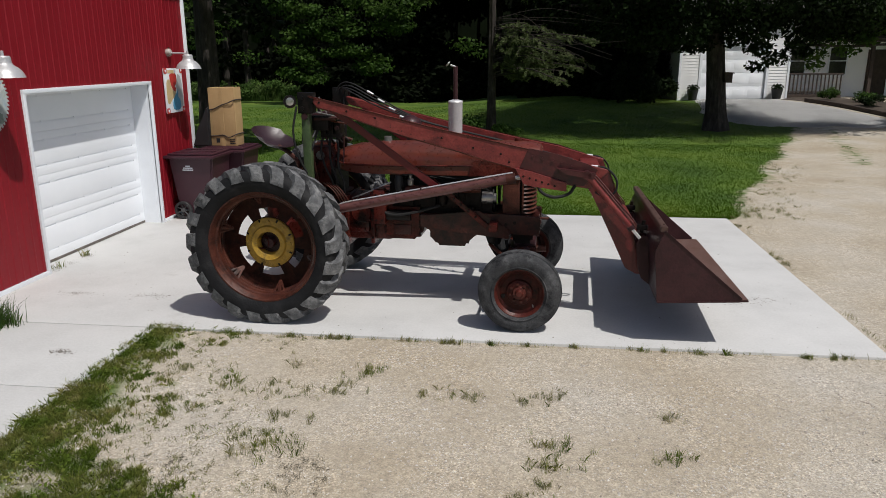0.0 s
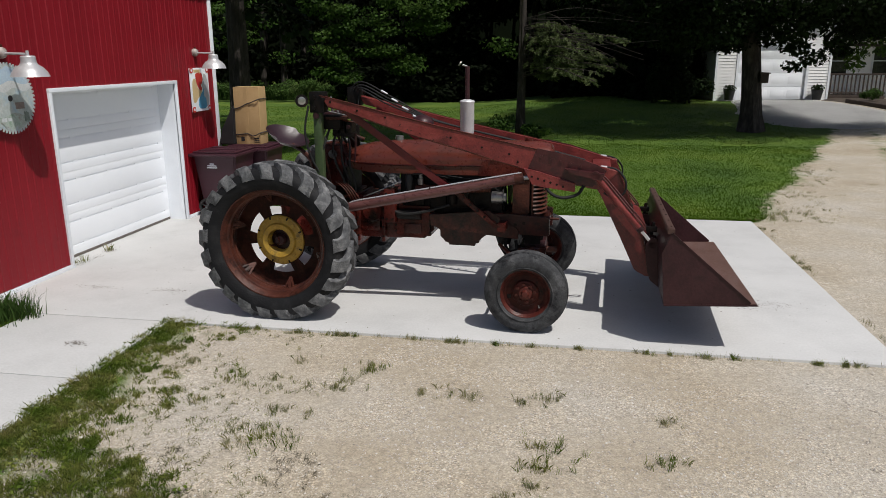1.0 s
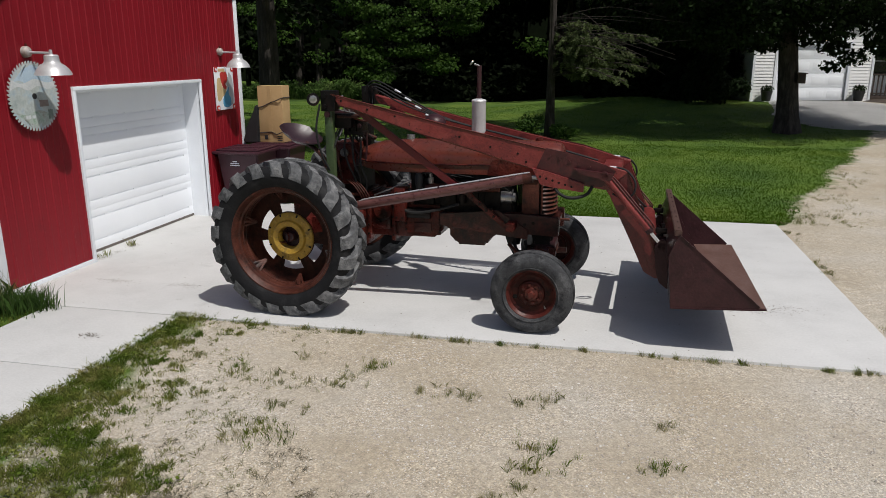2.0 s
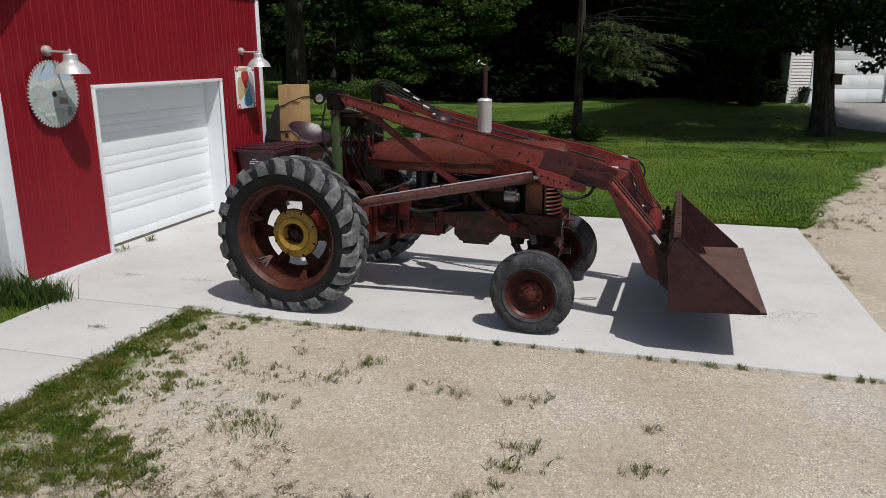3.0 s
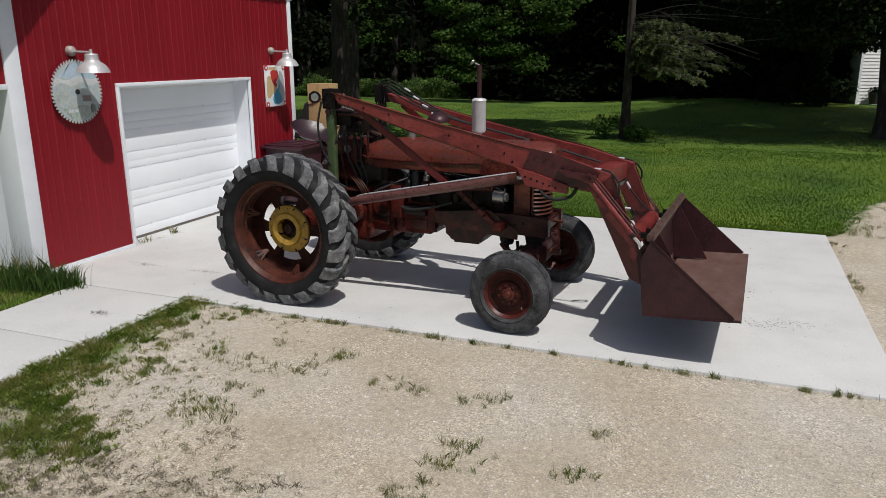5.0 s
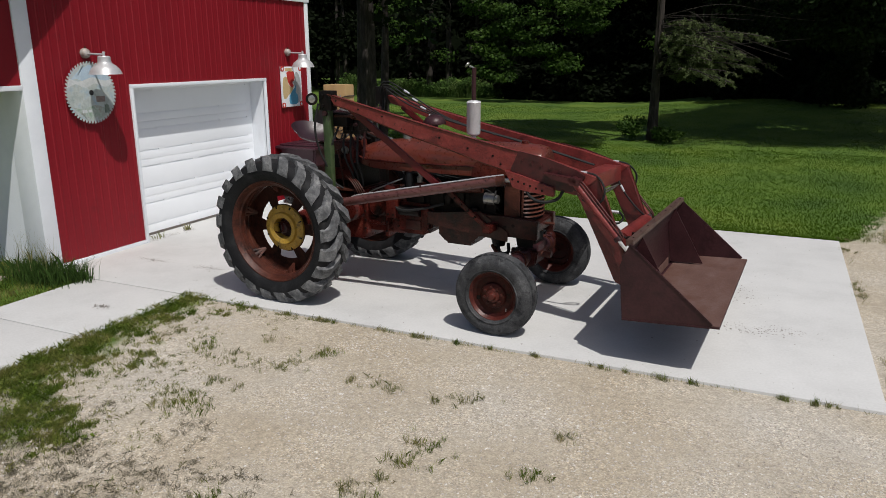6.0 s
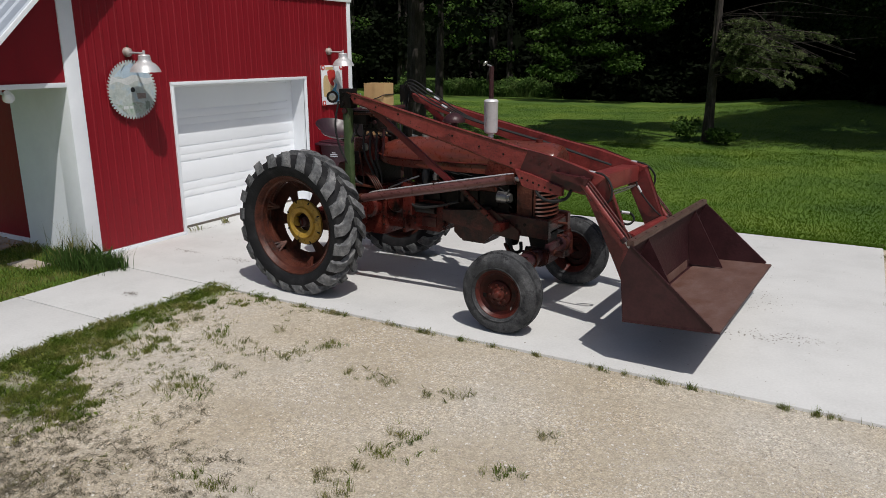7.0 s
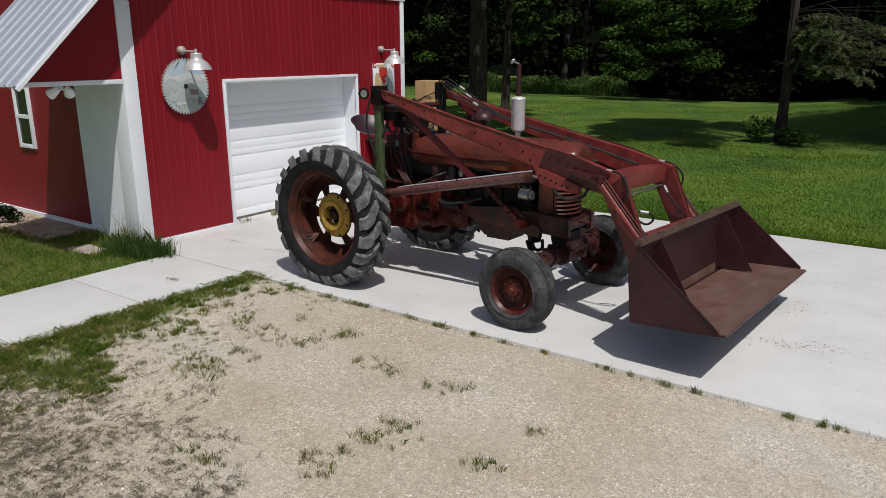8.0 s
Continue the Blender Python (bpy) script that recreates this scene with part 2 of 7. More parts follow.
def leafy(m, amount=0.35, vary=0.45):
    """Lets light through thin leaves and blades, and varies them leaf by leaf."""
    n, l = m.node_tree.nodes, m.node_tree.links
    b = n["Principled BSDF"]
    out = n["Material Output"]
    src = b.inputs["Base Color"].links[0].from_socket
    geo = n.new("ShaderNodeNewGeometry")
    hsv = n.new("ShaderNodeHueSaturation")
    rng = n.new("ShaderNodeMapRange")
    rng.inputs["To Min"].default_value, rng.inputs["To Max"].default_value = 1 - vary, 1 + vary
    l.new(geo.outputs["Random Per Island"], rng.inputs["Value"])
    l.new(rng.outputs["Result"], hsv.inputs["Value"])
    l.new(src, hsv.inputs["Color"])
    l.new(hsv.outputs["Color"], b.inputs["Base Color"])
    b.inputs["Specular IOR Level"].default_value = 0.12
    tr = n.new("ShaderNodeBsdfTranslucent")
    l.new(hsv.outputs["Color"], tr.inputs["Color"])
    mx = n.new("ShaderNodeMixShader")
    mx.inputs[0].default_value = amount
    l.new(b.outputs[0], mx.inputs[1])
    l.new(tr.outputs[0], mx.inputs[2])
    l.new(mx.outputs[0], out.inputs["Surface"])


for lm in (LEAF, LEAF_SHADED, NEEDLE, DEEP_SHADE, HERB):
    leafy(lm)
leafy(GRASS, 0.4, 0.14)
for lm in (ROUGH, WEED, DRY):
    leafy(lm, 0.55)


def ground_material():
    m = bpy.data.materials.new("gravel_and_turf")
    m.use_nodes = True
    nt = m.node_tree
    n, l = nt.nodes, nt.links
    b = n["Principled BSDF"]
    b.inputs["Roughness"].default_value = 0.95
    co = n.new("ShaderNodeTexCoord")

    def noise_node(scale, detail=5):
        x = n.new("ShaderNodeTexNoise")
        x.inputs["Scale"].default_value, x.inputs["Detail"].default_value = scale, detail
        l.new(co.outputs["Object"], x.inputs["Vector"])
        return x

    def ramp_node(src, stops):
        r = n.new("ShaderNodeValToRGB")
        while len(r.color_ramp.elements) < len(stops):
            r.color_ramp.elements.new(0.5)
        for e, (p, c) in zip(r.color_ramp.elements, stops):
            e.position, e.color = p, (*c, 1)
        l.new(src, r.inputs["Fac"])
        return r

    def mixed(kind, fac, a, bb):
        x = n.new("ShaderNodeMix")
        x.data_type, x.blend_type = "RGBA", kind
        if isinstance(fac, float):
            x.inputs["Factor"].default_value = fac
        else:
            l.new(fac, x.inputs["Factor"])
        l.new(a, x.inputs["A"])
        l.new(bb, x.inputs["B"])
        return x.outputs["Result"]

    big, mid, fine = noise_node(0.55), noise_node(4.0), noise_node(70.0, 3)
    stones = n.new("ShaderNodeTexVoronoi")
    stones.inputs["Scale"].default_value = 85
    l.new(co.outputs["Object"], stones.inputs["Vector"])
    sand = ramp_node(big.outputs["Fac"], [(0.33, (0.350, 0.293, 0.212)), (0.5, (0.405, 0.354, 0.278)), (0.68, (0.445, 0.408, 0.350))])
    speck = ramp_node(stones.outputs["Color"], [(0.06, (0.30, 0.28, 0.26)), (0.3, (0.47, 0.47, 0.47)), (0.65, (0.53, 0.53, 0.53)), (0.95, (0.92, 0.91, 0.89))])
    stony = ramp_node(noise_node(1.7, 8).outputs["Fac"], [(0.40, (0.12, 0.12, 0.12)), (0.60, (0.85, 0.85, 0.85))])
    half = n.new("ShaderNodeMath")
    half.operation = "MULTIPLY"
    half.inputs[1].default_value = 0.9
    l.new(stony.outputs["Color"], half.inputs[0])
    gravel = mixed("OVERLAY", half.outputs[0], sand.outputs["Color"], speck.outputs["Color"])
    gravel = mixed("OVERLAY", 0.55, gravel, fine.outputs["Fac"])
    gravel = mixed("OVERLAY", 0.35, gravel, noise_node(24.0, 4).outputs["Fac"])
    chip = n.new("ShaderNodeTexVoronoi")
    chip.inputs["Scale"].default_value = 120
    l.new(co.outputs["Object"], chip.inputs["Vector"])
    white = ramp_node(chip.outputs["Color"], [(0.0, (0, 0, 0)), (0.76, (0, 0, 0)), (0.88, (0.9, 0.9, 0.9))])
    some = n.new("ShaderNodeMath")
    some.operation = "MULTIPLY"
    l.new(white.outputs["Color"], some.inputs[0])
    l.new(stony.outputs["Color"], some.inputs[1])
    pale = ramp_node(mid.outputs["Fac"], [(0.3, (0.56, 0.53, 0.48)), (0.7, (0.74, 0.72, 0.68))])
    gravel = mixed("MIX", some.outputs[0], gravel, pale.outputs["Color"])
    dark = ramp_node(chip.outputs["Color"], [(0.0, (0.6, 0.6, 0.6)), (0.10, (0.6, 0.6, 0.6)), (0.16, (0, 0, 0))])
    grey = ramp_node(big.outputs["Fac"], [(0.3, (0.22, 0.19, 0.16)), (0.7, (0.30, 0.27, 0.23))])
    gravel = mixed("MIX", dark.outputs["Color"], gravel, grey.outputs["Color"])
    turf = ramp_node(noise_node(0.45, 6).outputs["Fac"], [(0.29, (0.033, 0.078, 0.003)), (0.5, (0.064, 0.122, 0.006)), (0.71, (0.106, 0.160, 0.013))])
    turf_c = mixed("OVERLAY", 0.35, turf.outputs["Color"], fine.outputs["Fac"])
    at = n.new("ShaderNodeAttribute")
    at.attribute_name = "turf"
    add = n.new("ShaderNodeMath")
    add.operation = "ADD"
    sc = n.new("ShaderNodeMath")
    sc.operation = "MULTIPLY_ADD"
    sc.inputs[1].default_value, sc.inputs[2].default_value = 0.9, -0.45
    l.new(mid.outputs["Fac"], sc.inputs[0])
    l.new(at.outputs["Fac"], add.inputs[0])
    l.new(sc.outputs[0], add.inputs[1])
    edge = n.new("ShaderNodeMapRange")
    edge.inputs["From Min"].default_value, edge.inputs["From Max"].default_value = 0.35, 0.65
    l.new(add.outputs[0], edge.inputs["Value"])
    l.new(mixed("MIX", edge.outputs["Result"], gravel, turf_c), b.inputs["Base Color"])
    bp = n.new("ShaderNodeBump")
    bp.inputs["Strength"].default_value, bp.inputs["Distance"].default_value = 0.6, 0.006
    h = n.new("ShaderNodeMath")
    h.operation = "ADD"
    l.new(fine.outputs["Fac"], h.inputs[0])
    l.new(stones.outputs["Distance"], h.inputs[1])
    l.new(h.outputs[0], bp.inputs["Height"])
    l.new(bp.outputs["Normal"], b.inputs["Normal"])
    return m


GROUND = ground_material()


# ---- mesh helpers ----
def mesh_of(bm, mat, smooth=False, angle=35):
    bmesh.ops.recalc_face_normals(bm, faces=bm.faces[:])
    me = bpy.data.meshes.new("mesh")
    if smooth:
        for f in bm.faces:
            f.smooth = True
        for e in bm.edges:
            if len(e.link_faces) == 2 and e.calc_face_angle(0) > radians(angle):
                e.smooth = False
    bm.to_mesh(me)
    bm.free()
    me.materials.append(mat)
    return me


def part(name, bm, mat, parent, label="", smooth=True):
    ob = new(name, mesh_of(bm, mat, smooth))
    ob.parent = parent
    if label:
        tagged(ob, label)
    return ob


def thing(name, label, category, at=(0, 0, 0), rz=0.0, group="", kind=""):
    ob = new(name)
    ob.matrix_world = pose(*at, 0, 0, rz)
    return tagged(ob, label, category, group, kind)


def solid(name, bm, mat, label, category, kind="", group="", smooth=True):
    return tagged(new(name, mesh_of(bm, mat, smooth)), label, category, group, kind)


def box(lo, hi, bevel=0.0, bm=None):
    bm = bm or bmesh.new()
    m = Matrix.Translation([(a + b) / 2 for a, b in zip(lo, hi)]) @ Matrix.Diagonal([b - a for a, b in zip(lo, hi)] + [1])
    got = bmesh.ops.create_cube(bm, size=1, matrix=m)
    if bevel:
        es = list({e for v in got["verts"] for e in v.link_edges})
        bmesh.ops.bevel(bm, geom=es, offset=bevel, segments=2, affect="EDGES", profile=0.6)
    return bm


def rod(p, q, r, r2=None, seg=14, bm=None, bevel=0.0):
    """A closed round bar from p to q."""
    bm = bm or bmesh.new()
    p, q = Vector(p), Vector(q)
    d = q - p
    m = Matrix.Translation((p + q) / 2) @ d.to_track_quat("Z", "Y").to_matrix().to_4x4()
    bmesh.ops.create_cone(bm, cap_ends=True, segments=seg, radius1=r, radius2=r if r2 is None else r2, depth=d.length, matrix=m)
    return bm


def beam(p, q, w, h, bm=None, bevel=0.004, side=(0, 1, 0)):
    """A square bar from p to q, w wide along side and h high."""
    bm = bm or bmesh.new()
    p, q = Vector(p), Vector(q)
    x = (q - p).normalized()
    y = Vector(side) - x * x.dot(Vector(side))
    y.normalize()
    z = x.cross(y)
    m = Matrix((x, y, z)).transposed().to_4x4()
    m.translation = (p + q) / 2
    got = bmesh.ops.create_cube(bm, size=1, matrix=m @ Matrix.Diagonal(((q - p).length, w, h, 1)))
    if bevel:
        bmesh.ops.bevel(bm, geom=list({e for v in got["verts"] for e in v.link_edges}), offset=bevel, segments=2, affect="EDGES")
    return bm


def prism(pts, y0, y1, bm=None, bevel=0.0):
    """A plate: the polygon pts in (x, z), from y0 to y1."""
    bm = bm or bmesh.new()
    a = [bm.verts.new((x, y0, z)) for x, z in pts]
    b = [bm.verts.new((x, y1, z)) for x, z in pts]
    bm.faces.new(a)
    bm.faces.new(b[::-1])
    es = []
    for i in range(len(pts)):
        j = (i + 1) % len(pts)
        bm.faces.new((a[j], a[i], b[i], b[j]))
    if bevel:
        es = [e for v in a + b for e in v.link_edges]
        bmesh.ops.bevel(bm, geom=list(set(es)), offset=bevel, segments=2, affect="EDGES")
    return bm


def lathe(profile, seg=32, axis="Y", at=(0, 0, 0), bm=None, closed=False):
    """Turns (radius, along) pairs round an axis."""
    bm = bm or bmesh.new()
    rings = []
    for k in range(seg):
        a = 2 * math.pi * k / seg
        c, s = math.cos(a), math.sin(a)
        ring = []
        for r, u in profile:
            v = {"Y": (r * c, u, r * s), "Z": (r * c, r * s, u), "X": (u, r * c, r * s)}[axis]
            ring.append(bm.verts.new(Vector(v) + Vector(at)))
        rings.append(ring)
    n = len(profile)
    for k in range(seg):
        a, b = rings[k], rings[(k + 1) % seg]
        for i in range(n if closed else n - 1):
            j = (i + 1) % n
            bm.faces.new((a[i], a[j], b[j], b[i]))
    bmesh.ops.remove_doubles(bm, verts=bm.verts[:], dist=1e-5)
    return bm


def tube(points, r, seg=8, bm=None, steps=6):
    """A hose through the points (Catmull-Rom)."""
    bm = bm or bmesh.new()
    P = [Vector(p) for p in points]
    P = [2 * P[0] - P[1]] + P + [2 * P[-1] - P[-2]]
    line = []
    for i in range(1, len(P) - 2):
        for k in range(steps):
            t = k / steps
            a, b, c, d = P[i - 1 : i + 3]
            line.append(0.5 * (2 * b + (c - a) * t + (2 * a - 5 * b + 4 * c - d) * t * t + (3 * b - a - 3 * c + d) * t ** 3))
    line.append(P[-2])
    rings = []
    for i, p in enumerate(line):
        d = (line[min(i + 1, len(line) - 1)] - line[max(i - 1, 0)]).normalized()
        u = d.orthogonal().normalized() if not rings else (u - d * u.dot(d)).normalized()
        w = d.cross(u)
        rings.append([bm.verts.new(p + r * (math.cos(2 * math.pi * k / seg) * u + math.sin(2 * math.pi * k / seg) * w)) for k in range(seg)])
    for a, b in zip(rings, rings[1:]):
        for k in range(seg):
            bm.faces.new((a[k], a[(k + 1) % seg], b[(k + 1) % seg], b[k]))
    bm.faces.new(rings[0][::-1])
    bm.faces.new(rings[-1])
    return bm


def bolts(bm, spots, r=0.012, h=0.012, axis=(0, -1, 0)):
    for s in spots:
        rod(Vector(s), Vector(s) + Vector(axis) * h, r, seg=6, bm=bm)
    return bm


def pieces(name, mat, parent, spots, r, h, axis, seg=6):
    """Small alike studs as parts of their own on one mesh."""
    bm = rod((0, 0, 0), Vector(axis) * h, r, seg=seg)
    me = mesh_of(bm, mat, True)
    for p in spots:
        ob = new(name, me)
        ob.parent = parent
        ob.location = p


def raw(name, verts, faces, mat, label, category, kind="stuff", parent=None):
    me = bpy.data.meshes.new("mesh")
    me.from_pydata(verts, [], faces)
    me.materials.append(mat)
    ob = new(name, me)
    if parent:
        ob.parent = parent
        return ob
    return tagged(ob, label, category, "", kind)


# ---- ground ----
def lawn_edge(y):
    """x of the lawn's border to the drive, beyond the slab."""
    return 3.3 + (y - 11.8) * 0.40 + 0.12 * math.sin(y * 1.7)


def rise(x, y):
    s = min(1.0, max(0.0, (y - 24.0) / 9.0)) * min(1.0, max(0.0, (x + 6.0) / 8.0))
    return 0.58 * s * s * (3 - 2 * s)


def ground_z(x, y):
    """Height of the ground, uneven off the concrete."""
    z = -0.02 + rise(x, y)
    if not (-5.6 < x < 3.3 and 6.0 < y < 11.8) and abs(x) < 12 and 0 < y < 30:
        z += 0.022 * noise.noise((x * 0.8, y * 0.8, 0)) + 0.008 * noise.noise((x * 4, y * 4, 3))
    if 6.0 < y < 11.9 and -5.6 < x < 3.35 or -5.0 < x < -3.2 and y < 6.3:
        z = min(z, -0.025)
    return z


def heights(xy):
    return np.array([ground_z(x, y) for x, y in xy])


WALK_EDGE = ((2.0, -2.9), (2.6, -2.75), (3.1, -2.35), (3.25, -2.05), (3.54, -1.8), (3.85, -2.3), (4.06, -2.7), (4.35, -2.6), (5.0, -2.8), (5.5, -2.98), (5.86, -2.85), (6.3, -2.85))


def walk_edge(y):
    """x where the grass along the walk thins out."""
    return float(np.interp(y, [p[0] for p in WALK_EDGE], [p[1] for p in WALK_EDGE]))


def turf_at(x, y):
    """How much turf grows at a place, 0 to 1."""
    if y > 11.6:
        edge = lawn_edge(y) if y < 26 else lawn_edge(26) + (y - 26) * 0.05
        t = 0.5 + (edge - x) * 1.2
        # grassy hump between the wheel tracks of the drive
        mid_x = 8.2 + (y - 19.3) * 0.27
        if 18 < y < 26.5:
            t = max(t, 0.48 - abs(x - mid_x) * 0.5)
        if x > 15 + (y - 27) * 0.2:
            t = max(t, 0.9)
        return min(1, max(0, t))
    if x < -4.8:
        return 1.0 if y < 6.3 else 0.0
    if x < 2 and y < 6.2:
        t = 0.34 + (walk_edge(y) - x) * 0.5
        return min(0.50, max(0, t)) if y > 1 else min(0.45, max(0, t))
    if x > 24 or y < -12 or x < -30:
        return 0.9
    return 0.0


def build_ground():
    fx = np.arange(-9, 9, 0.12)
    fy = np.arange(1.2, 13.5, 0.12)
    far = [15, 17, 20, 24, 29, 36, 45, 60, 90, 150, 300, 700, 1500]
    mid = list(np.arange(9.4, 15, 0.5))
    xs = np.array([-v for v in far[::-1]] + [-v for v in mid[::-1]] + list(fx) + mid + far)
    ys = np.array([-1500, -500, -150, -60, -30, -15, -8, -4, -2, 0] + list(fy) + list(np.arange(13.6, 32, 0.4)) + [33, 36, 40, 45, 55, 80, 150, 400, 1500])
    verts, turf = [], []
    for y in ys:
        for x in xs:
            verts.append((x, y, ground_z(x, y)))
            turf.append(turf_at(x, y))
    nx = len(xs)
    faces = [(j * nx + i, j * nx + i + 1, (j + 1) * nx + i + 1, (j + 1) * nx + i) for j in range(len(ys) - 1) for i in range(nx - 1)]
    ob = raw("ground", verts, faces, GROUND, "pale sandy gravel yard passing into mown green lawn", "ground", "structure")
    a = ob.data.attributes.new("turf", "FLOAT", "POINT")
    a.data.foreach_set("value", turf)
    for p in ob.data.polygons:
        p.use_smooth = True


build_ground()

# concrete slab and the walk
bm = box((-5.82, 6.17, -0.12), (3.18, 11.62, 0.0), 0.012)
solid("pavement_slab", bm, CONCRETE, "pale grey smooth concrete slab in front of the barn", "concrete slab", "structure")
walkway = thing("pavement_walk", "pale concrete walkway joining the slab", "walkway", kind="structure")
for y0, y1 in ((4.86, 6.158), (3.55, 4.85), (2.24, 3.54), (0.93, 2.23), (-0.38, 0.92)):
    part("panel", box((-4.84, y0, -0.12), (-3.36, y1, -0.002), 0.004), CONCRETE, walkway)


# ---- barn ----
def ribbed(y0, y1, z0, ztop, x, pitch=0.115):
    """Ribbed steel cladding facing +x; ztop(y) is its upper border."""
    bm = bmesh.new()
    ys = [(y0, 0)]
    for k in range(math.floor(y0 / pitch), math.ceil(y1 / pitch) + 1):
        d, w = (0.008, 0.026) if k % 2 == 0 else (0.004, 0.014)
        for y, e in ((k * pitch, 0), (k * pitch + 0.010, d), (k * pitch + 0.010 + w, d), (k * pitch + 0.020 + w, 0)):
            if y0 + 0.001 < y < y1 - 0.001:
                ys.append((y, e))
    ys.append((y1, 0))
    row = [(bm.verts.new((x + d, y, z0)), bm.verts.new((x + d, y, ztop(y)))) for y, d in ys]
    for a, b in zip(row, row[1:]):
        if (a[0].co - b[0].co).length > 1e-4:
            bm.faces.new((a[0], b[0], b[1], a[1]))
    return bm


WX = -5.47
RAKE = lambda y: 2.13 + 0.97 * (y - 4.70)
TOP = lambda y: min(RAKE(y), 3.37 + 0.35 * (11.73 - y), 5.2)
D0, D1, DH = 7.69, 10.41, 2.075

barn = thing("barn", "red ribbed steel barn with white trim", "barn", kind="")
# wall body behind the cladding, with the door opening through it
bm = bmesh.new()
core = [(6.2, D0, 0.0, None), (D1, 11.70, 0.0, None), (D0, D1, DH, None)]
for a, b, z0, _ in core:
    pts = [(a, z0), (b, z0)] + [(b - (b - a) * k / 6, TOP(b - (b - a) * k / 6) - 0.02) for k in range(7)]
    va = [bm.verts.new((WX - 0.006, y, z)) for y, z in pts]
    vb = [bm.verts.new((WX - 0.36, y, z)) for y, z in pts]
    bm.faces.new(va)
    bm.faces.new(vb[::-1])
    for i in range(len(pts)):
        j = (i + 1) % len(pts)
        bm.faces.new((va[j], va[i], vb[i], vb[j]))
part("wall", bm, WHITE, barn, smooth=False)
for a, b, z0 in ((6.33, D0 - 0.045, 0.05), (D1 + 0.045, 11.64, 0.05), (D0 - 0.045, D1 + 0.045, DH + 0.04)):
    part("cladding", ribbed(a, b, z0, TOP, WX), BARN, barn, "dark red ribbed steel cladding", smooth=False)
# trim
part("corner_trim", box((WX - 0.3, 6.14, 0.0), (WX + 0.02, 6.335, 3.1), 0.004), WHITE, barn)
part("corner_trim", box((WX - 0.3, 11.645, 0.0), (WX + 0.022, 11.735, 3.36), 0.004), WHITE, barn)
part("base_trim", box((WX, 6.335, 0.0), (WX + 0.024, D0 - 0.045, 0.045), 0.003), WHITE, barn)
part("base_trim", box((WX, D1 + 0.045, 0.0), (WX + 0.024, 11.645, 0.045), 0.003), WHITE, barn)
part("door_trim", box((WX - 0.02, D0 - 0.045, 0.0), (WX + 0.028, D0, DH), 0.003), WHITE, barn)
part("door_trim", box((WX - 0.02, D1, 0.0), (WX + 0.028, D1 + 0.045, DH), 0.003), WHITE, barn)
part("door_trim", box((WX - 0.02, D0 - 0.045, DH), (WX + 0.030, D1 + 0.045, DH + 0.045), 0.003), WHITE, barn)
# roofs: the long slope that comes down over the porch, and the back walls
bm = bmesh.new()
n_r = 9
for k in range(n_r):
    xa = -7.1 + k * (2.0 / n_r)
    prof = [(xa, 0), (xa + 0.15, 0), (xa + 0.165, 0.022), (xa + 0.195, 0.022), (xa + 2.0 / n_r, 0)]
    lo = [bm.verts.new((x, 4.70, RAKE(4.70) + d)) for x, d in prof]
    hi = [bm.verts.new((x, 8.6, RAKE(8.6) + d)) for x, d in prof]
    for i in range(4):
        bm.faces.new((lo[i], lo[i + 1], hi[i + 1], hi[i]))
bmesh.ops.remove_doubles(bm, verts=bm.verts[:], dist=1e-4)
bmesh.ops.solidify(bm, geom=bm.faces[:], thickness=0.02)
part("roof", bm, ROOF, barn, "galvanised ribbed steel porch roof", smooth=False)
part("roof", box((-13.0, 8.5, 5.05), (WX + 0.02, 11.9, 5.15)), ROOF, barn, smooth=False)
part("rake_trim", beam((-5.10, 4.70, RAKE(4.70) - 0.03), (-5.10, 8.6, RAKE(8.6) - 0.03), 0.03, 0.05, side=(1, 0, 0)), WHITE, barn)
part("eave_trim", box((WX - 0.01, 7.2, 3.36), (WX + 0.035, 11.76, 3.44), 0.003), WHITE, barn)
# porch gable and soffit
bm = bmesh.new()
pts = [(4.98, 2.16), (6.14, 2.16), (6.14, RAKE(6.14) - 0.03), (4.98, RAKE(4.98) - 0.03)]
va = [bm.verts.new((WX + 0.0, y, z)) for y, z in pts]
vb = [bm.verts.new((WX - 0.08, y, z)) for y, z in pts]
bm.faces.new(va)
bm.faces.new(vb[::-1])
for i in range(4):
    bm.faces.new((va[(i + 1) % 4], va[i], vb[i], vb[(i + 1) % 4]))
part("gable", bm, BARN, barn, smooth=False)
part("soffit_trim", box((WX - 0.1, 4.94, 2.11), (WX + 0.02, 6.15, 2.165), 0.003), WHITE, barn)
# south side: white sheet by the porch, red wall beyond
part("porch_wall", box((-6.66, 6.143, 0.0), (WX - 0.3, 6.3, 3.2)), WHITE, barn, "white scuffed porch side wall", smooth=False)
part("side_wall", box((-13.0, 6.32, 0.0), (-6.66, 6.42, 5.1)), BARN, barn, smooth=False)
part("side_sill", box((-13.0, 6.29, 0.0), (-6.68, 6.318, 0.06)), WHITE, barn, smooth=False)
part("back_wall", box((-13.0, 6.42, 0.0), (-12.9, 11.7, 5.05)), BARN, barn, smooth=False)
part("north_wall", box((-12.9, 11.6, 0.0), (WX - 0.3, 11.7, 5.05)), BARN, barn, smooth=False)

SEALM = material("weathered_seal", [(0.10, 0.085, 0.075), (0.17, 0.15, 0.135)], 0.8, 0.0, 9, 50, 0.1, 0.5)
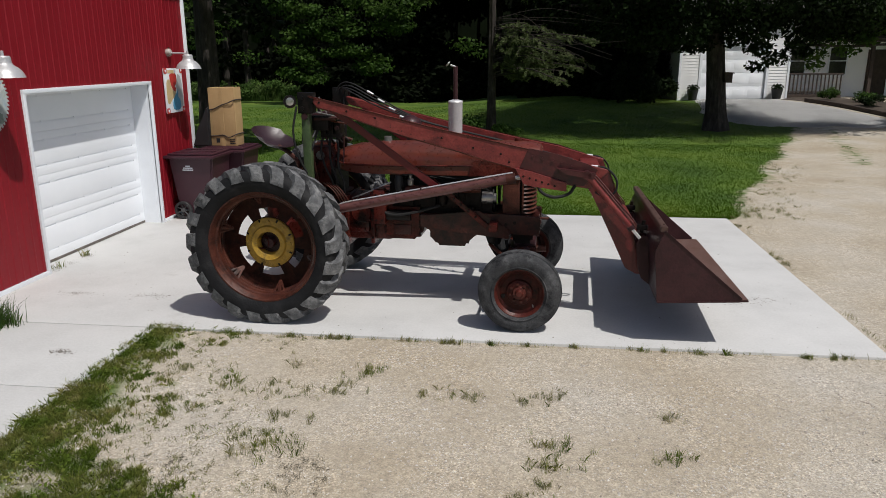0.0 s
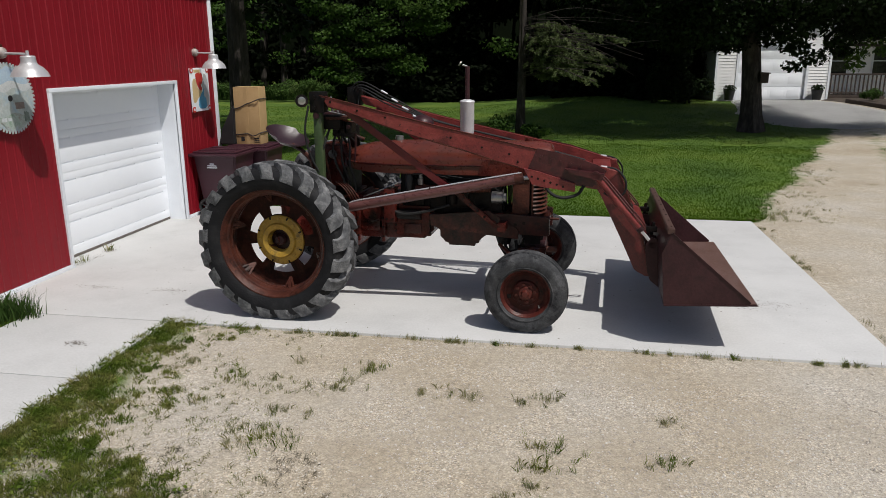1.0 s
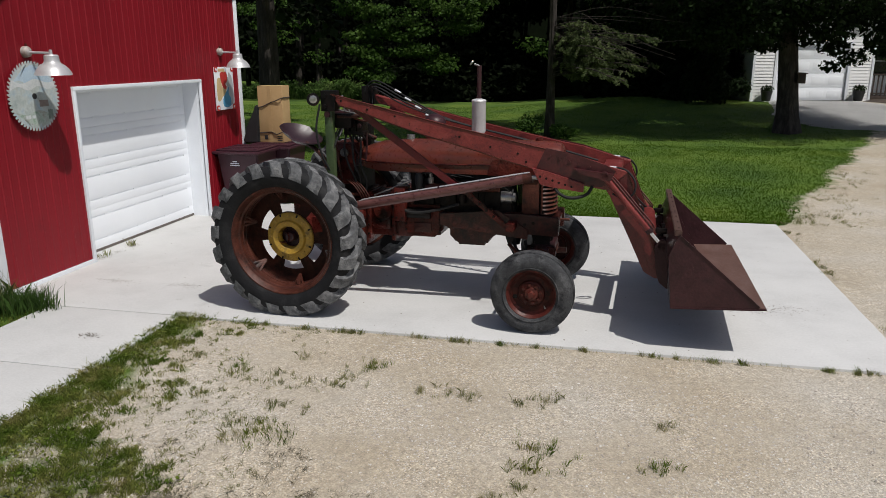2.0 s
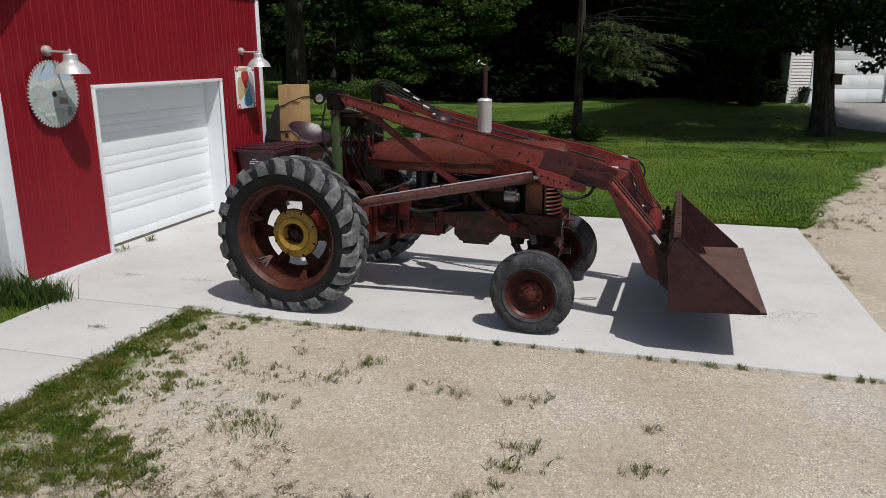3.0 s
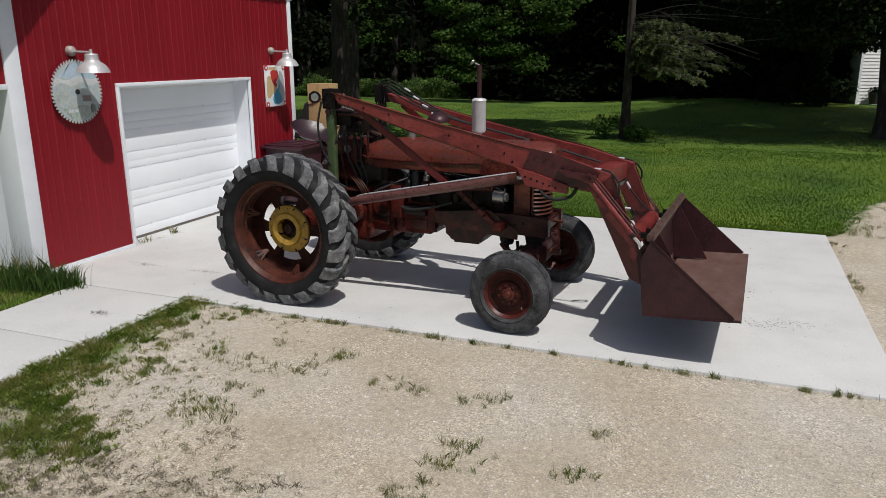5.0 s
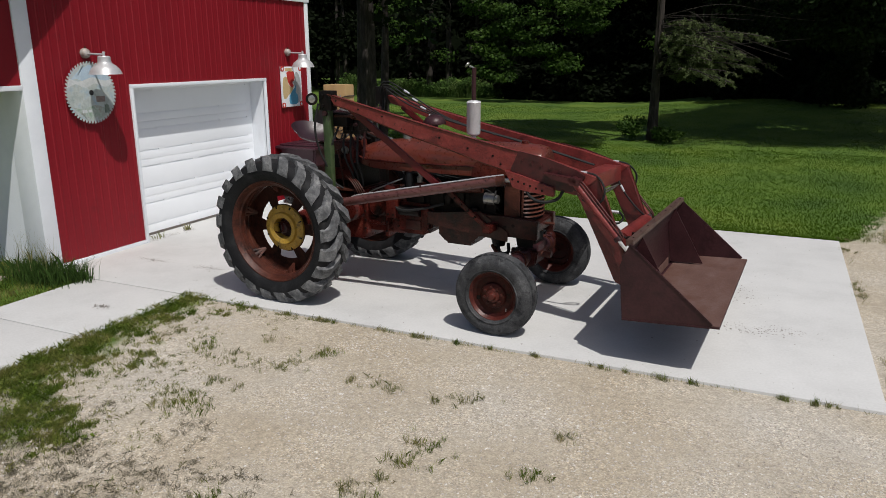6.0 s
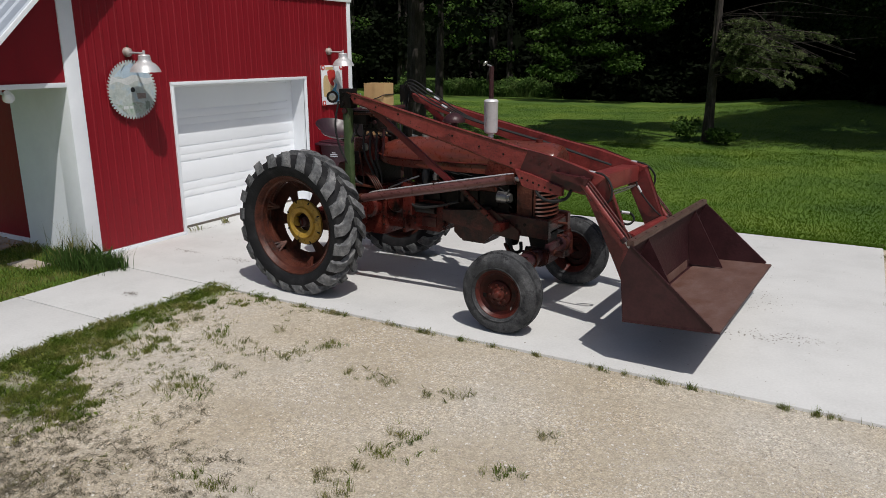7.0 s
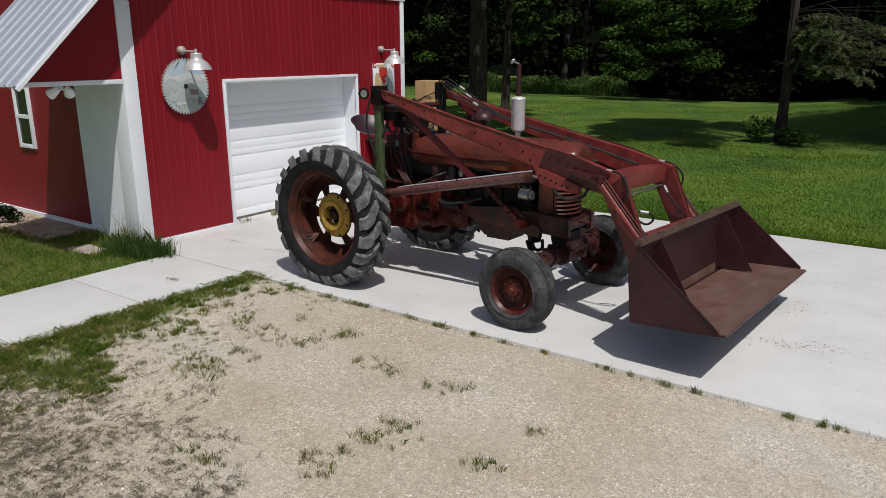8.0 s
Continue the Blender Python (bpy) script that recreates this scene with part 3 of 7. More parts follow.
# garage door of sections with pressed panels
door = thing("door_1", "white sectional steel garage door, closed", "garage door", kind="structure")
DX = WX - 0.285
for k in range(4):
    z0, z1 = 0.035 + k * 0.521, 0.035 + (k + 1) * 0.521 - 0.002
    bm = box((DX - 0.045, D0 - 0.03, z0), (DX - 0.009, D1 + 0.03, z1), 0.003)
    for za, zb in ((z0, z0 + 0.112), (z0 + 0.130, z0 + 0.412), (z0 + 0.430, z1)):
        box((DX - 0.018, D0 - 0.03, za), (DX, D1 + 0.03, zb), 0.0008, bm)
    for c in range(5):
        ya, yb = D0 + 0.075 + 0.655 * c - 0.10, D0 + 0.075 + 0.655 * c
        if c == 0:
            ya = D0 - 0.03
        if c == 4:
            yb = D1 + 0.03
        for zz in (0.111, 0.411):
            box((DX - 0.018, ya, z0 + zz - 0.003), (DX + 0.0003, yb, z0 + zz + 0.023), 0, bm)
    part("section", bm, DOORW, door)
part("seal", box((DX - 0.045, D0 - 0.03, 0.0), (DX + 0.006, D1 + 0.03, 0.033), 0.004), SEALM, door, "brown rubber bottom seal")


# ---- barn fittings ----
def barn_lamp(y, z):
    lamp = thing("barn_lamp", "galvanised gooseneck barn lamp fixed to the red wall", "wall lamp", (WX, y, z), group="barn lamps")
    part("mount", lathe([(0.0, 0.075), (0.03, 0.072), (0.052, 0.055), (0.060, 0.03), (0.060, 0.0), (0.0, 0.0)], 20, "X"), MOUNT, lamp, "weathered rusty mounting box")
    part("mount_screw", rod((0.03, 0, 0.055), (0.03, 0, 0.085), 0.012, seg=8), RUST, lamp)
    part("arm", tube([(0.05, 0, -0.006), (0.18, 0, -0.010), (0.26, 0, -0.012), (0.325, 0, -0.014)], 0.013, 10), GALV, lamp)
    part("stem_nut", lathe([(0.0, 0.022), (0.016, 0.02), (0.018, -0.03), (0.0, -0.03)], 10, "Z", (0.325, 0, 0)), GALV, lamp)
    prof = [(0.0, -0.028), (0.062, -0.030), (0.074, -0.045), (0.076, -0.095), (0.088, -0.118), (0.128, -0.145), (0.158, -0.178), (0.174, -0.205), (0.186, -0.236), (0.190, -0.242), (0.180, -0.240), (0.168, -0.208), (0.150, -0.184), (0.125, -0.152), (0.07, -0.125), (0.0, -0.12)]
    part("shade", lathe(prof, 32, "Z", (0.325, 0, 0)), GALV, lamp)
    part("bulb", lathe([(0.0, -0.13), (0.025, -0.14), (0.032, -0.175), (0.02, -0.20), (0.0, -0.207)], 14, "Z", (0.325, 0, 0)), LENS, lamp)
    return lamp


barn_lamp(7.02, 2.51)
barn_lamp(11.08, 2.525)

# round saw blade hung on the wall
saw = thing("saw_blade", "large circular saw blade with a faded painted landscape", "saw blade", (WX + 0.05, 7.012, 2.046))
bm = bmesh.new()
ring = []
N = 52
for k in range(N):
    for da, r in ((0.0, 0.338), (0.12, 0.372), (0.45, 0.368), (0.80, 0.338)):
        a = 2 * math.pi * (k + da) / N
        ring.append((math.cos(a) * r, math.sin(a) * r))
va = [bm.verts.new((0.004, y, z)) for y, z in ring]
vb = [bm.verts.new((-0.003, y, z)) for y, z in ring]
ca, cb = bm.verts.new((0.004, 0, 0)), bm.verts.new((-0.003, 0, 0))
for i in range(len(ring)):
    j = (i + 1) % len(ring)
    bm.faces.new((va[i], va[j], ca))
    bm.faces.new((vb[j], vb[i], cb))
    bm.faces.new((va[j], va[i], vb[i], vb[j]))
part("blade", bm, SAWM, saw, smooth=False)
SAW_SKY = material("faded_sky_paint", [(0.32, 0.45, 0.58), (0.50, 0.60, 0.66)], 0.5, 0.0, 9, 40, 0.05, 0.5)
SAW_LAND = material("faded_field_paint", [(0.20, 0.30, 0.20), (0.40, 0.46, 0.42), (0.30, 0.28, 0.24)], 0.5, 0.0, 14, 60, 0.05, 0.4)
SAW_CLOUD = material("faded_white_paint", [(0.50, 0.53, 0.54), (0.64, 0.66, 0.66)], 0.5, 0.0, 12, 50, 0.05, 0.5)
SAW_TREE = material("faded_grey_green_paint", [(0.13, 0.17, 0.15), (0.24, 0.28, 0.24)], 0.5, 0.0, 20, 60, 0.05, 0.5)
SAW_BARN = material("faded_brown_paint", [(0.20, 0.15, 0.13), (0.30, 0.25, 0.23)], 0.5, 0.0, 14, 60, 0.05, 0.4)


def disc_patch(z0, z1, r, bumps, x0, x1):
    """A slice of the round blade between two heights with wavy borders."""
    pts = []
    for k in range(25):
        f = -1 + k / 12
        z = z0 + bumps * math.sin(7 * f)
        pts.append((f * math.sqrt(max(0, r * r - z * z)), z))
    for k in range(25):
        f = 1 - k / 12
        z = z1 + bumps * math.sin(5 * f + 1)
        z = min(z, r * 0.985)
        pts.append((f * math.sqrt(max(0.0004, r * r - z * z)), z))
    bm = bmesh.new()
    va = [bm.verts.new((x1, y, z)) for y, z in pts]
    vb = [bm.verts.new((x0, y, z)) for y, z in pts]
    bm.faces.new(va)
    bm.faces.new(vb[::-1])
    for i in range(len(pts)):
        j = (i + 1) % len(pts)
        bm.faces.new((va[j], va[i], vb[i], vb[j]))
    return bm


part("painted_sky", disc_patch(0.15, 0.32, 0.335, 0.02, 0.003, 0.0048), SAW_SKY, saw, smooth=False)
part("painted_cloud", disc_patch(0.085, 0.16, 0.335, 0.022, 0.003, 0.0054), SAW_CLOUD, saw, smooth=False)
part("painted_field", disc_patch(-0.31, -0.17, 0.335, 0.02, 0.003, 0.0050), SAW_LAND, saw, smooth=False)
part("painted_shed", box((0.003, 0.06, -0.115), (0.0058, 0.19, -0.045), 0.001), SAW_BARN, saw, smooth=False)
part("painted_cattle", box((0.003, -0.16, -0.235), (0.0056, -0.09, -0.195), 0.001), SAW_CLOUD, saw, smooth=False)
part("painted_cattle", box((0.003, -0.07, -0.232), (0.0056, -0.02, -0.200), 0.001), SAW_CLOUD, saw, smooth=False)
part("painted_tree", disc_patch(-0.05, 0.05, 0.06, 0.01, 0.003, 0.0060), SAW_TREE, saw, smooth=False).location = (0, 0.20, -0.20)
part("arbor_hole", rod((0.003, 0.0, 0.0), (0.007, 0, 0), 0.032, seg=18), BLACKP, saw)
part("bracket", rod((-0.05, 0, 0.0), (0.0, 0, 0), 0.03, seg=10), GALV, saw)

# painted board beside the door
art = thing("painted_board", "weathered square board with a colourful swirl painting", "painting", (WX + 0.018, 10.84, 1.62))
part("board", box((0, 0, 0), (0.025, 0.57, 0.67), 0.006), WHITE, art)


# ---- tractor ----
tractor = thing("tractor", "old rusty red farm tractor with front loader on concrete", "tractor", (-2.36, 7.52, 0.0), -2.3)


def wheel(name, cx, cy, cz, R, W, rim_r, outer, lugs, parent, label):
    """A wheel: its disc is the part, with tyre, rim and hub under it. outer: -1 or 1, the way its outside looks."""
    o = outer
    rear = lugs > 0
    h = W / 2
    # dished disc
    if rear:
        dish = [(0.10, -o * 0.07), (0.252, -o * 0.07), (0.335, -o * 0.088), (0.40, -o * 0.098), (rim_r - 0.046, -o * 0.085), (rim_r - 0.044, -o * 0.070)]
    else:
        dish = [(0.03, o * 0.078), (0.104, o * 0.078), (0.117, o * 0.071), (0.124, o * 0.054), (0.150, o * 0.050), (rim_r - 0.050, o * 0.052), (rim_r - 0.034, o * 0.066), (rim_r - 0.020, o * 0.070)]
    bm = bmesh.new()
    seg = 48
    rings = []
    for k in range(seg):
        a = 2 * math.pi * (k + 0.5) / seg
        rings.append([bm.verts.new((r * math.cos(a), u, r * math.sin(a))) for r, u in dish])
    for k in range(seg):
        for i in range(len(dish) - 1):
            # slots cut through the disc
            if rear and i in (1,) and k % 8 in (1, 2, 3, 4, 5):
                continue
            a, b = rings[k], rings[(k + 1) % seg]
            bm.faces.new((a[i], a[i + 1], b[i + 1], b[i]))
    bmesh.ops.solidify(bm, geom=bm.faces[:], thickness=0.014)
    disc = part(name, bm, RUST if rear else RED_WHEEL, parent, label)
    disc.location = (cx, cy, cz)
    # tyre body
    if rear:
        prof = [(rim_r, -h * 0.72), (rim_r + 0.03, -h * 0.86), (rim_r + (R - rim_r) * 0.45, -h * 1.0), (R - 0.095, -h * 0.93), (R - 0.062, -h * 0.78), (R - 0.05, -h * 0.35),
                (R - 0.048, 0), (R - 0.05, h * 0.35), (R - 0.062, h * 0.78), (R - 0.095, h * 0.93), (rim_r + (R - rim_r) * 0.45, h * 1.0), (rim_r + 0.03, h * 0.86), (rim_r, h * 0.72)]
    else:
        prof = [(rim_r, -h * 0.75), (rim_r + 0.025, -h * 0.95), (rim_r + 0.08, -h * 1.02), (R - 0.05, -h * 0.92), (R - 0.014, -h * 0.66), (R - 0.012, -h * 0.52), (R - 0.022, -h * 0.5), (R - 0.022, -h * 0.42),
                (R - 0.004, -h * 0.38), (R, -h * 0.1), (R, h * 0.1), (R - 0.004, h * 0.38), (R - 0.022, h * 0.42), (R - 0.022, h * 0.5), (R - 0.012, h * 0.52), (R - 0.014, h * 0.66), (R - 0.05, h * 0.92),
                (rim_r + 0.08, h * 1.02), (rim_r + 0.025, h * 0.95), (rim_r, h * 0.75)]
    bm = lathe(prof, 72 if rear else 56, "Y", closed=True)
    flat = -(cz - 0.002)
    tyre = part("tyre", bm, RUBBER if rear else RUBBER_FRONT, disc, "dusty black rubber tyre")
    for v in tyre.data.vertices:
        if v.co.z < flat:
            v.co.y *= 1.0 + (flat - v.co.z) * 1.5
            v.co.z = flat
    if rear:
        rng = random.Random(5)
        bm = bmesh.new()
        for k in range(lugs):
            for side in (-1, 1):
                a0 = 2 * math.pi * (k + (0.5 if side > 0 else 0)) / lugs
                sweep = -0.26
                cols = []
                steps = 7
                for i in range(steps + 1):
                    f = i / steps
                    y = side * (0.012 + f * (h * 1.03 - 0.012))
                    ang = a0 + sweep * f ** 0.9
                    fl = abs(y) / h
                    top = R - 0.004 - 0.045 * max(0, fl - 0.72) / 0.28
                    bot = R - 0.075 - 0.06 * max(0, fl - 0.75) / 0.25
                    if i == steps:
                        top, bot = R - 0.105, R - 0.14
                    top += rng.uniform(-0.012, 0.005)
                    ang += rng.uniform(-0.010, 0.010)
                    wt, wb = (0.042 + 0.020 * f) / R, (0.056 + 0.024 * f) / R
                    cols.append([bm.verts.new((r * math.cos(ang + d), y, r * math.sin(ang + d))) for r, d in ((bot, -wb), (top, -wt), (top, wt), (bot, wb))])
                for c0, c1 in zip(cols, cols[1:]):
                    for i in range(3):
                        bm.faces.new((c0[i], c0[i + 1], c1[i + 1], c1[i]))
                bm.faces.new(cols[0])
                bm.faces.new(cols[-1][::-1])
        tread = part("tread", bm, RUBBER_TREAD, disc, "scuffed grey tractor lugs")
        for v in tread.data.vertices:
            if v.co.z < flat:
                v.co.z = flat
    if not rear:
        for o2 in (-1, 1):
            part("bead_ring", lathe([(rim_r + 0.022, o2 * h * 0.96), (rim_r + 0.028, o2 * h * 1.03), (rim_r + 0.036, o2 * h * 1.0)], 56, "Y"), RUBBER_FRONT, disc)
    # rim: a channel with rolled edges
    w = W * 0.40
    g = rim_r
    prof = [(g + 0.012, -w), (g + 0.012, -w + 0.015), (g - 0.012, -w + 0.03), (g - 0.03, -w * 0.4), (g - 0.03, w * 0.4), (g - 0.012, w - 0.03), (g + 0.012, w - 0.015), (g + 0.012, w),
            (g - 0.0, w), (g - 0.025, w - 0.035), (g - 0.045, w * 0.4), (g - 0.045, -w * 0.4), (g - 0.025, -w + 0.035), (g - 0.0, -w)]
    part("rim", lathe(prof, 64, "Y", closed=True), RUST if rear else RED_WHEEL, disc, "rusty brown steel rim")
    if rear:
        for u in (0.05, 0.115, 0.17):
            part("rim_bead", lathe([(g - 0.020, o * (w - u)), (g - 0.040, o * (w - u - 0.004)), (g - 0.050, o * (w - u - 0.012)), (g - 0.050, o * (w - u - 0.018)), (g - 0.022, o * (w - u - 0.028))], 64, "Y", closed=True), RUST, disc)
        for k in range(6):
            a = 2 * math.pi * (k + 0.5) / 6 + 0.2
            c, s = math.cos(a), math.sin(a)
            p0 = Vector((c * (rim_r - 0.13), -o * 0.07, s * (rim_r - 0.13)))
            p1 = Vector((c * (rim_r - 0.035), o * 0.03, s * (rim_r - 0.035)))
            bm = beam(p0, p1, 0.035, 0.03, None, 0.008, side=(-s, 0, c))
            for d in (-1, 1):
                beam(p0, p1 + Vector((-s, 0, c)) * 0.055 * d, 0.02, 0.022, bm, 0.005, side=(-s, 0, c))
            part("clamp", bm, RUST, disc)
        hub = part("hub", lathe([(0.105, -o * 0.04), (0.115, -o * 0.012), (0.162, -o * 0.005), (0.174, -o * 0.03), (0.228, -o * 0.034), (0.242, -o * 0.045), (0.242, -o * 0.075), (0.10, -o * 0.08)], 40, "Y", closed=True), YELLOW, disc, "chipped yellow painted wheel hub")
        pieces("bolt", YELLOW, hub, [(0.207 * math.cos(2 * math.pi * k / 8), -o * 0.040, 0.207 * math.sin(2 * math.pi * k / 8)) for k in range(8)], 0.017, 0.016, (0, o, 0))
        for k in range(8):
            a = 2 * math.pi * (k + 0.5) / 8
            c, s = math.cos(a), math.sin(a)
            part("notch", beam((c * 0.212, -o * 0.036, s * 0.212), (c * 0.240, -o * 0.041, s * 0.240), 0.016, 0.020, None, 0.003, side=(-s, 0, c)), GREASE, hub)
        part("axle_end", lathe([(0.0, -o * 0.03), (0.042, -o * 0.03), (0.05, -o * 0.045), (0.05, -o * 0.10), (0.115, -o * 0.10)], 24, "Y"), RUST_DARK, disc)
    else:
        hub = part("hub", lathe([(0.0, o * 0.128), (0.028, o * 0.124), (0.035, o * 0.110), (0.038, o * 0.092), (0.058, o * 0.089), (0.064, o * 0.076)], 28, "Y"), RED_WHEEL, disc)
        pieces("bolt", RED_WHEEL, hub, [(0.084 * math.cos(2 * math.pi * k / 8 + 0.2), o * 0.077, 0.084 * math.sin(2 * math.pi * k / 8 + 0.2)) for k in range(8)], 0.012, 0.018, (0, o, 0))
        part("hand_hole", box((-0.165, -0.003 + o * 0.061, -0.055), (-0.130, 0.003 + o * 0.061, -0.020), 0.001), GREASE, disc)
        part("valve_stem", rod((0.12, o * 0.05, -0.115), (0.13, o * 0.085, -0.125), 0.006, seg=8), STEEL, disc)
    return disc


REAR_R, FRONT_R = 0.775, 0.385
wheel("rear_wheel", 0.06, -0.98, 0.745, REAR_R, 0.39, 0.515, -1, 21, tractor, "rusty rear wheel with yellow hub")
wheel("rear_wheel", 0.05, 0.90, 0.745, REAR_R, 0.39, 0.515, 1, 21, tractor, "rusty rear wheel")
wheel("front_wheel", 2.45, -0.928, 0.378, FRONT_R, 0.25, 0.222, -1, 0, tractor, "rusty front wheel with ribbed tyre")
wheel("front_wheel", 2.46, 0.788, 0.378, FRONT_R, 0.25, 0.222, 1, 0, tractor, "rusty front wheel with ribbed tyre")

# rear axle and transmission
part("axle", lathe([(0.06, -0.97), (0.06, -0.62), (0.10, -0.6), (0.12, -0.35), (0.17, -0.25), (0.17, 0.25), (0.12, 0.35), (0.10, 0.6), (0.06, 0.62), (0.06, 0.86)], 24, "Y", (0, 0, 0.745)), RED_OLD, tractor)
bm = box((-0.25, -0.24, 0.52), (0.62, 0.24, 1.04), 0.06)
part("transmission", bm, RED_OLD, tractor)
bm = box((0.60, -0.19, 0.62), (1.10, 0.19, 1.08), 0.05)
lathe([(0.0, -0.26), (0.10, -0.255), (0.14, -0.21), (0.15, -0.15)], 20, "Y", (0.78, 0, 0.92), bm)
part("clutch_housing", bm, RED_OLD, tractor)
bm = box((0.62, -0.23, 0.70), (0.86, 0.23, 0.98), 0.04)
bolts(bm, [(0.66 + 0.05 * k, -0.23, 0.74) for k in range(4)] + [(0.66 + 0.05 * k, -0.23, 0.94) for k in range(4)])
part("side_cover", bm, RED_OLD, tractor)
# engine
bm = box((1.06, -0.17, 0.78), (2.12, 0.17, 1.34), 0.03)
for k in range(4):
    box((1.15 + k * 0.23, -0.20, 0.98), (1.32 + k * 0.23, -0.16, 1.26), 0.02, bm)
part("engine_block", bm, GREASE, tractor, "greasy engine block, shade put into its black")
bm = prism([(1.42, 0.80), (1.46, 0.72), (1.51, 0.69), (1.54, 0.575), (1.87, 0.575), (1.90, 0.70), (2.02, 0.72), (2.04, 0.80)], -0.18, 0.18, bevel=0.03)
part("oil_pan", bm, RED_GRIMY, tractor, "dark oily sump pan")
bell = part("bell_housing", prism([(0.98, 0.98), (1.00, 0.68), (1.06, 0.645), (1.36, 0.645), (1.42, 0.70), (1.42, 0.98)], -0.235, 0.235, bevel=0.035), RED_OLD, tractor)
pieces("bolt", GREASE, bell, [(1.39, -0.235, 0.72 + 0.06 * k) for k in range(4)] + [(1.03, -0.235, 0.72 + 0.06 * k) for k in range(4)], 0.012, 0.014, (0, -1, 0))
part("inspection_plate", box((1.12, -0.246, 0.70), (1.30, -0.232, 0.80), 0.005), RED_GRIMY, bell)
bm = rod((1.25, -0.24, 1.16), (2.0, -0.24, 1.20), 0.045, bm=None)
for k in range(4):
    rod((1.3 + 0.2 * k, -0.24, 1.18), (1.3 + 0.2 * k, -0.15, 1.18), 0.035, bm=bm)
part("manifold", bm, RUST, tractor)
part("carburettor", lathe([(0.0, -0.06), (0.04, -0.06), (0.05, -0.02), (0.05, 0.03), (0.035, 0.05), (0.035, 0.09), (0.0, 0.09)], 16, "Z", (1.62, -0.22, 1.08)), GREASE, tractor)
bm = rod((2.02, -0.21, 1.10), (2.13, -0.21, 1.10), 0.06)
rod((2.13, -0.21, 1.10), (2.16, -0.21, 1.10), 0.045, bm=bm)
part("generator", bm, STEEL, tractor, "grey generator")
part("filter", rod((1.9, -0.24, 0.82), (1.9, -0.24, 1.0), 0.05), GREASE, tractor)
part("wire", tube([(1.9, -0.24, 1.14), (1.95, -0.28, 1.22), (2.05, -0.26, 1.2), (2.1, -0.22, 1.16)], 0.006), HOSE, tractor)
# frame rails
for s in (-1, 1):
    y0, y1 = sorted((s * 0.20, s * 0.28))
    bm = prism([(1.40, 0.92), (1.40, 0.80), (1.5, 0.775), (2.2, 0.75), (2.60, 0.74), (2.60, 0.93), (2.2, 0.95), (1.5, 0.925)], y0, y1, bevel=0.008)
    rail = part("frame_rail", bm, RED_GRIMY, tractor)
    pieces("slot_hole", GREASE, rail, [(1.50 + 0.085 * k, s * 0.279, 0.865 - 0.02 * (k % 2)) for k in range(11)], 0.017, 0.004, (0, s, 0), 10)
# front bolster and grille
part("bolster", prism([(2.20, 0.80), (2.26, 0.765), (2.54, 0.775), (2.585, 0.81), (2.585, 0.905), (2.20, 0.905)], -0.225, 0.225, bevel=0.018), RED_GRIMY, tractor)
part("bolster_neck", prism([(2.30, 0.78), (2.34, 0.60), (2.52, 0.60), (2.54, 0.78)], -0.13, 0.13, bevel=0.02), GREASE, tractor)
part("crank_bracket", rod((2.58, 0.0, 0.86), (2.68, 0.0, 0.86), 0.014), RUST, tractor)
bm = box((2.22, -0.22, 0.88), (2.40, 0.22, 1.42), 0.03)
part("radiator_shroud", bm, RUST, tractor, "rusty bare radiator side sheet")
bm = rod((2.42, -0.222, 0.90), (2.42, -0.222, 1.41), 0.011)
rod((2.42, 0.222, 0.90), (2.42, 0.222, 1.41), 0.011, bm=bm)
rod((2.42, -0.222, 1.405), (2.42, 0.222, 1.405), 0.011, bm=bm)
rod((2.42, -0.222, 0.905), (2.42, 0.222, 0.905), 0.011, bm=bm)
grille = part("grille", bm, RUST, tractor, "rusty slatted grille")
for k in range(11):
    z = 0.94 + k * 0.041
    bm = bmesh.new()
    for i in range(14):
        q = []
        for a in (-math.pi / 2 + math.pi * i / 14, -math.pi / 2 + math.pi * (i + 1) / 14):
            cx_, cy_ = 2.41 + 0.145 * math.cos(a), 0.222 * math.sin(a)
            q.append([bm.verts.new((cx_ - 0.03 * math.cos(a) * j, cy_ * (1 - 0.06 * j), z + (0.016 if j else 0))) for j in (0, 1)])
        bm.faces.new((q[0][0], q[0][1], q[1][1], q[1][0]))
    bmesh.ops.remove_doubles(bm, verts=bm.verts[:], dist=1e-4)
    bmesh.ops.solidify(bm, geom=bm.faces[:], thickness=0.006)
    part("slat", bm, RUST, grille)
# black core added inside the grille so gaps between slats read as shade
bm = bmesh.new()
core_ = [[bm.verts.new((2.40 + 0.118 * math.cos(a), 0.195 * math.sin(a), z)) for a in [-math.pi / 2 + math.pi * k / 12 for k in range(13)]] for z in (0.90, 1.36)]
for i in range(12):
    bm.faces.new((core_[0][i], core_[0][i + 1], core_[1][i + 1], core_[1][i]))
bm.faces.new(core_[1])
bm.faces.new(core_[0][::-1])
bm.faces.new((core_[0][0], core_[1][0], core_[1][-1], core_[0][-1]))
part("radiator", bm, HOSE, tractor, smooth=False)
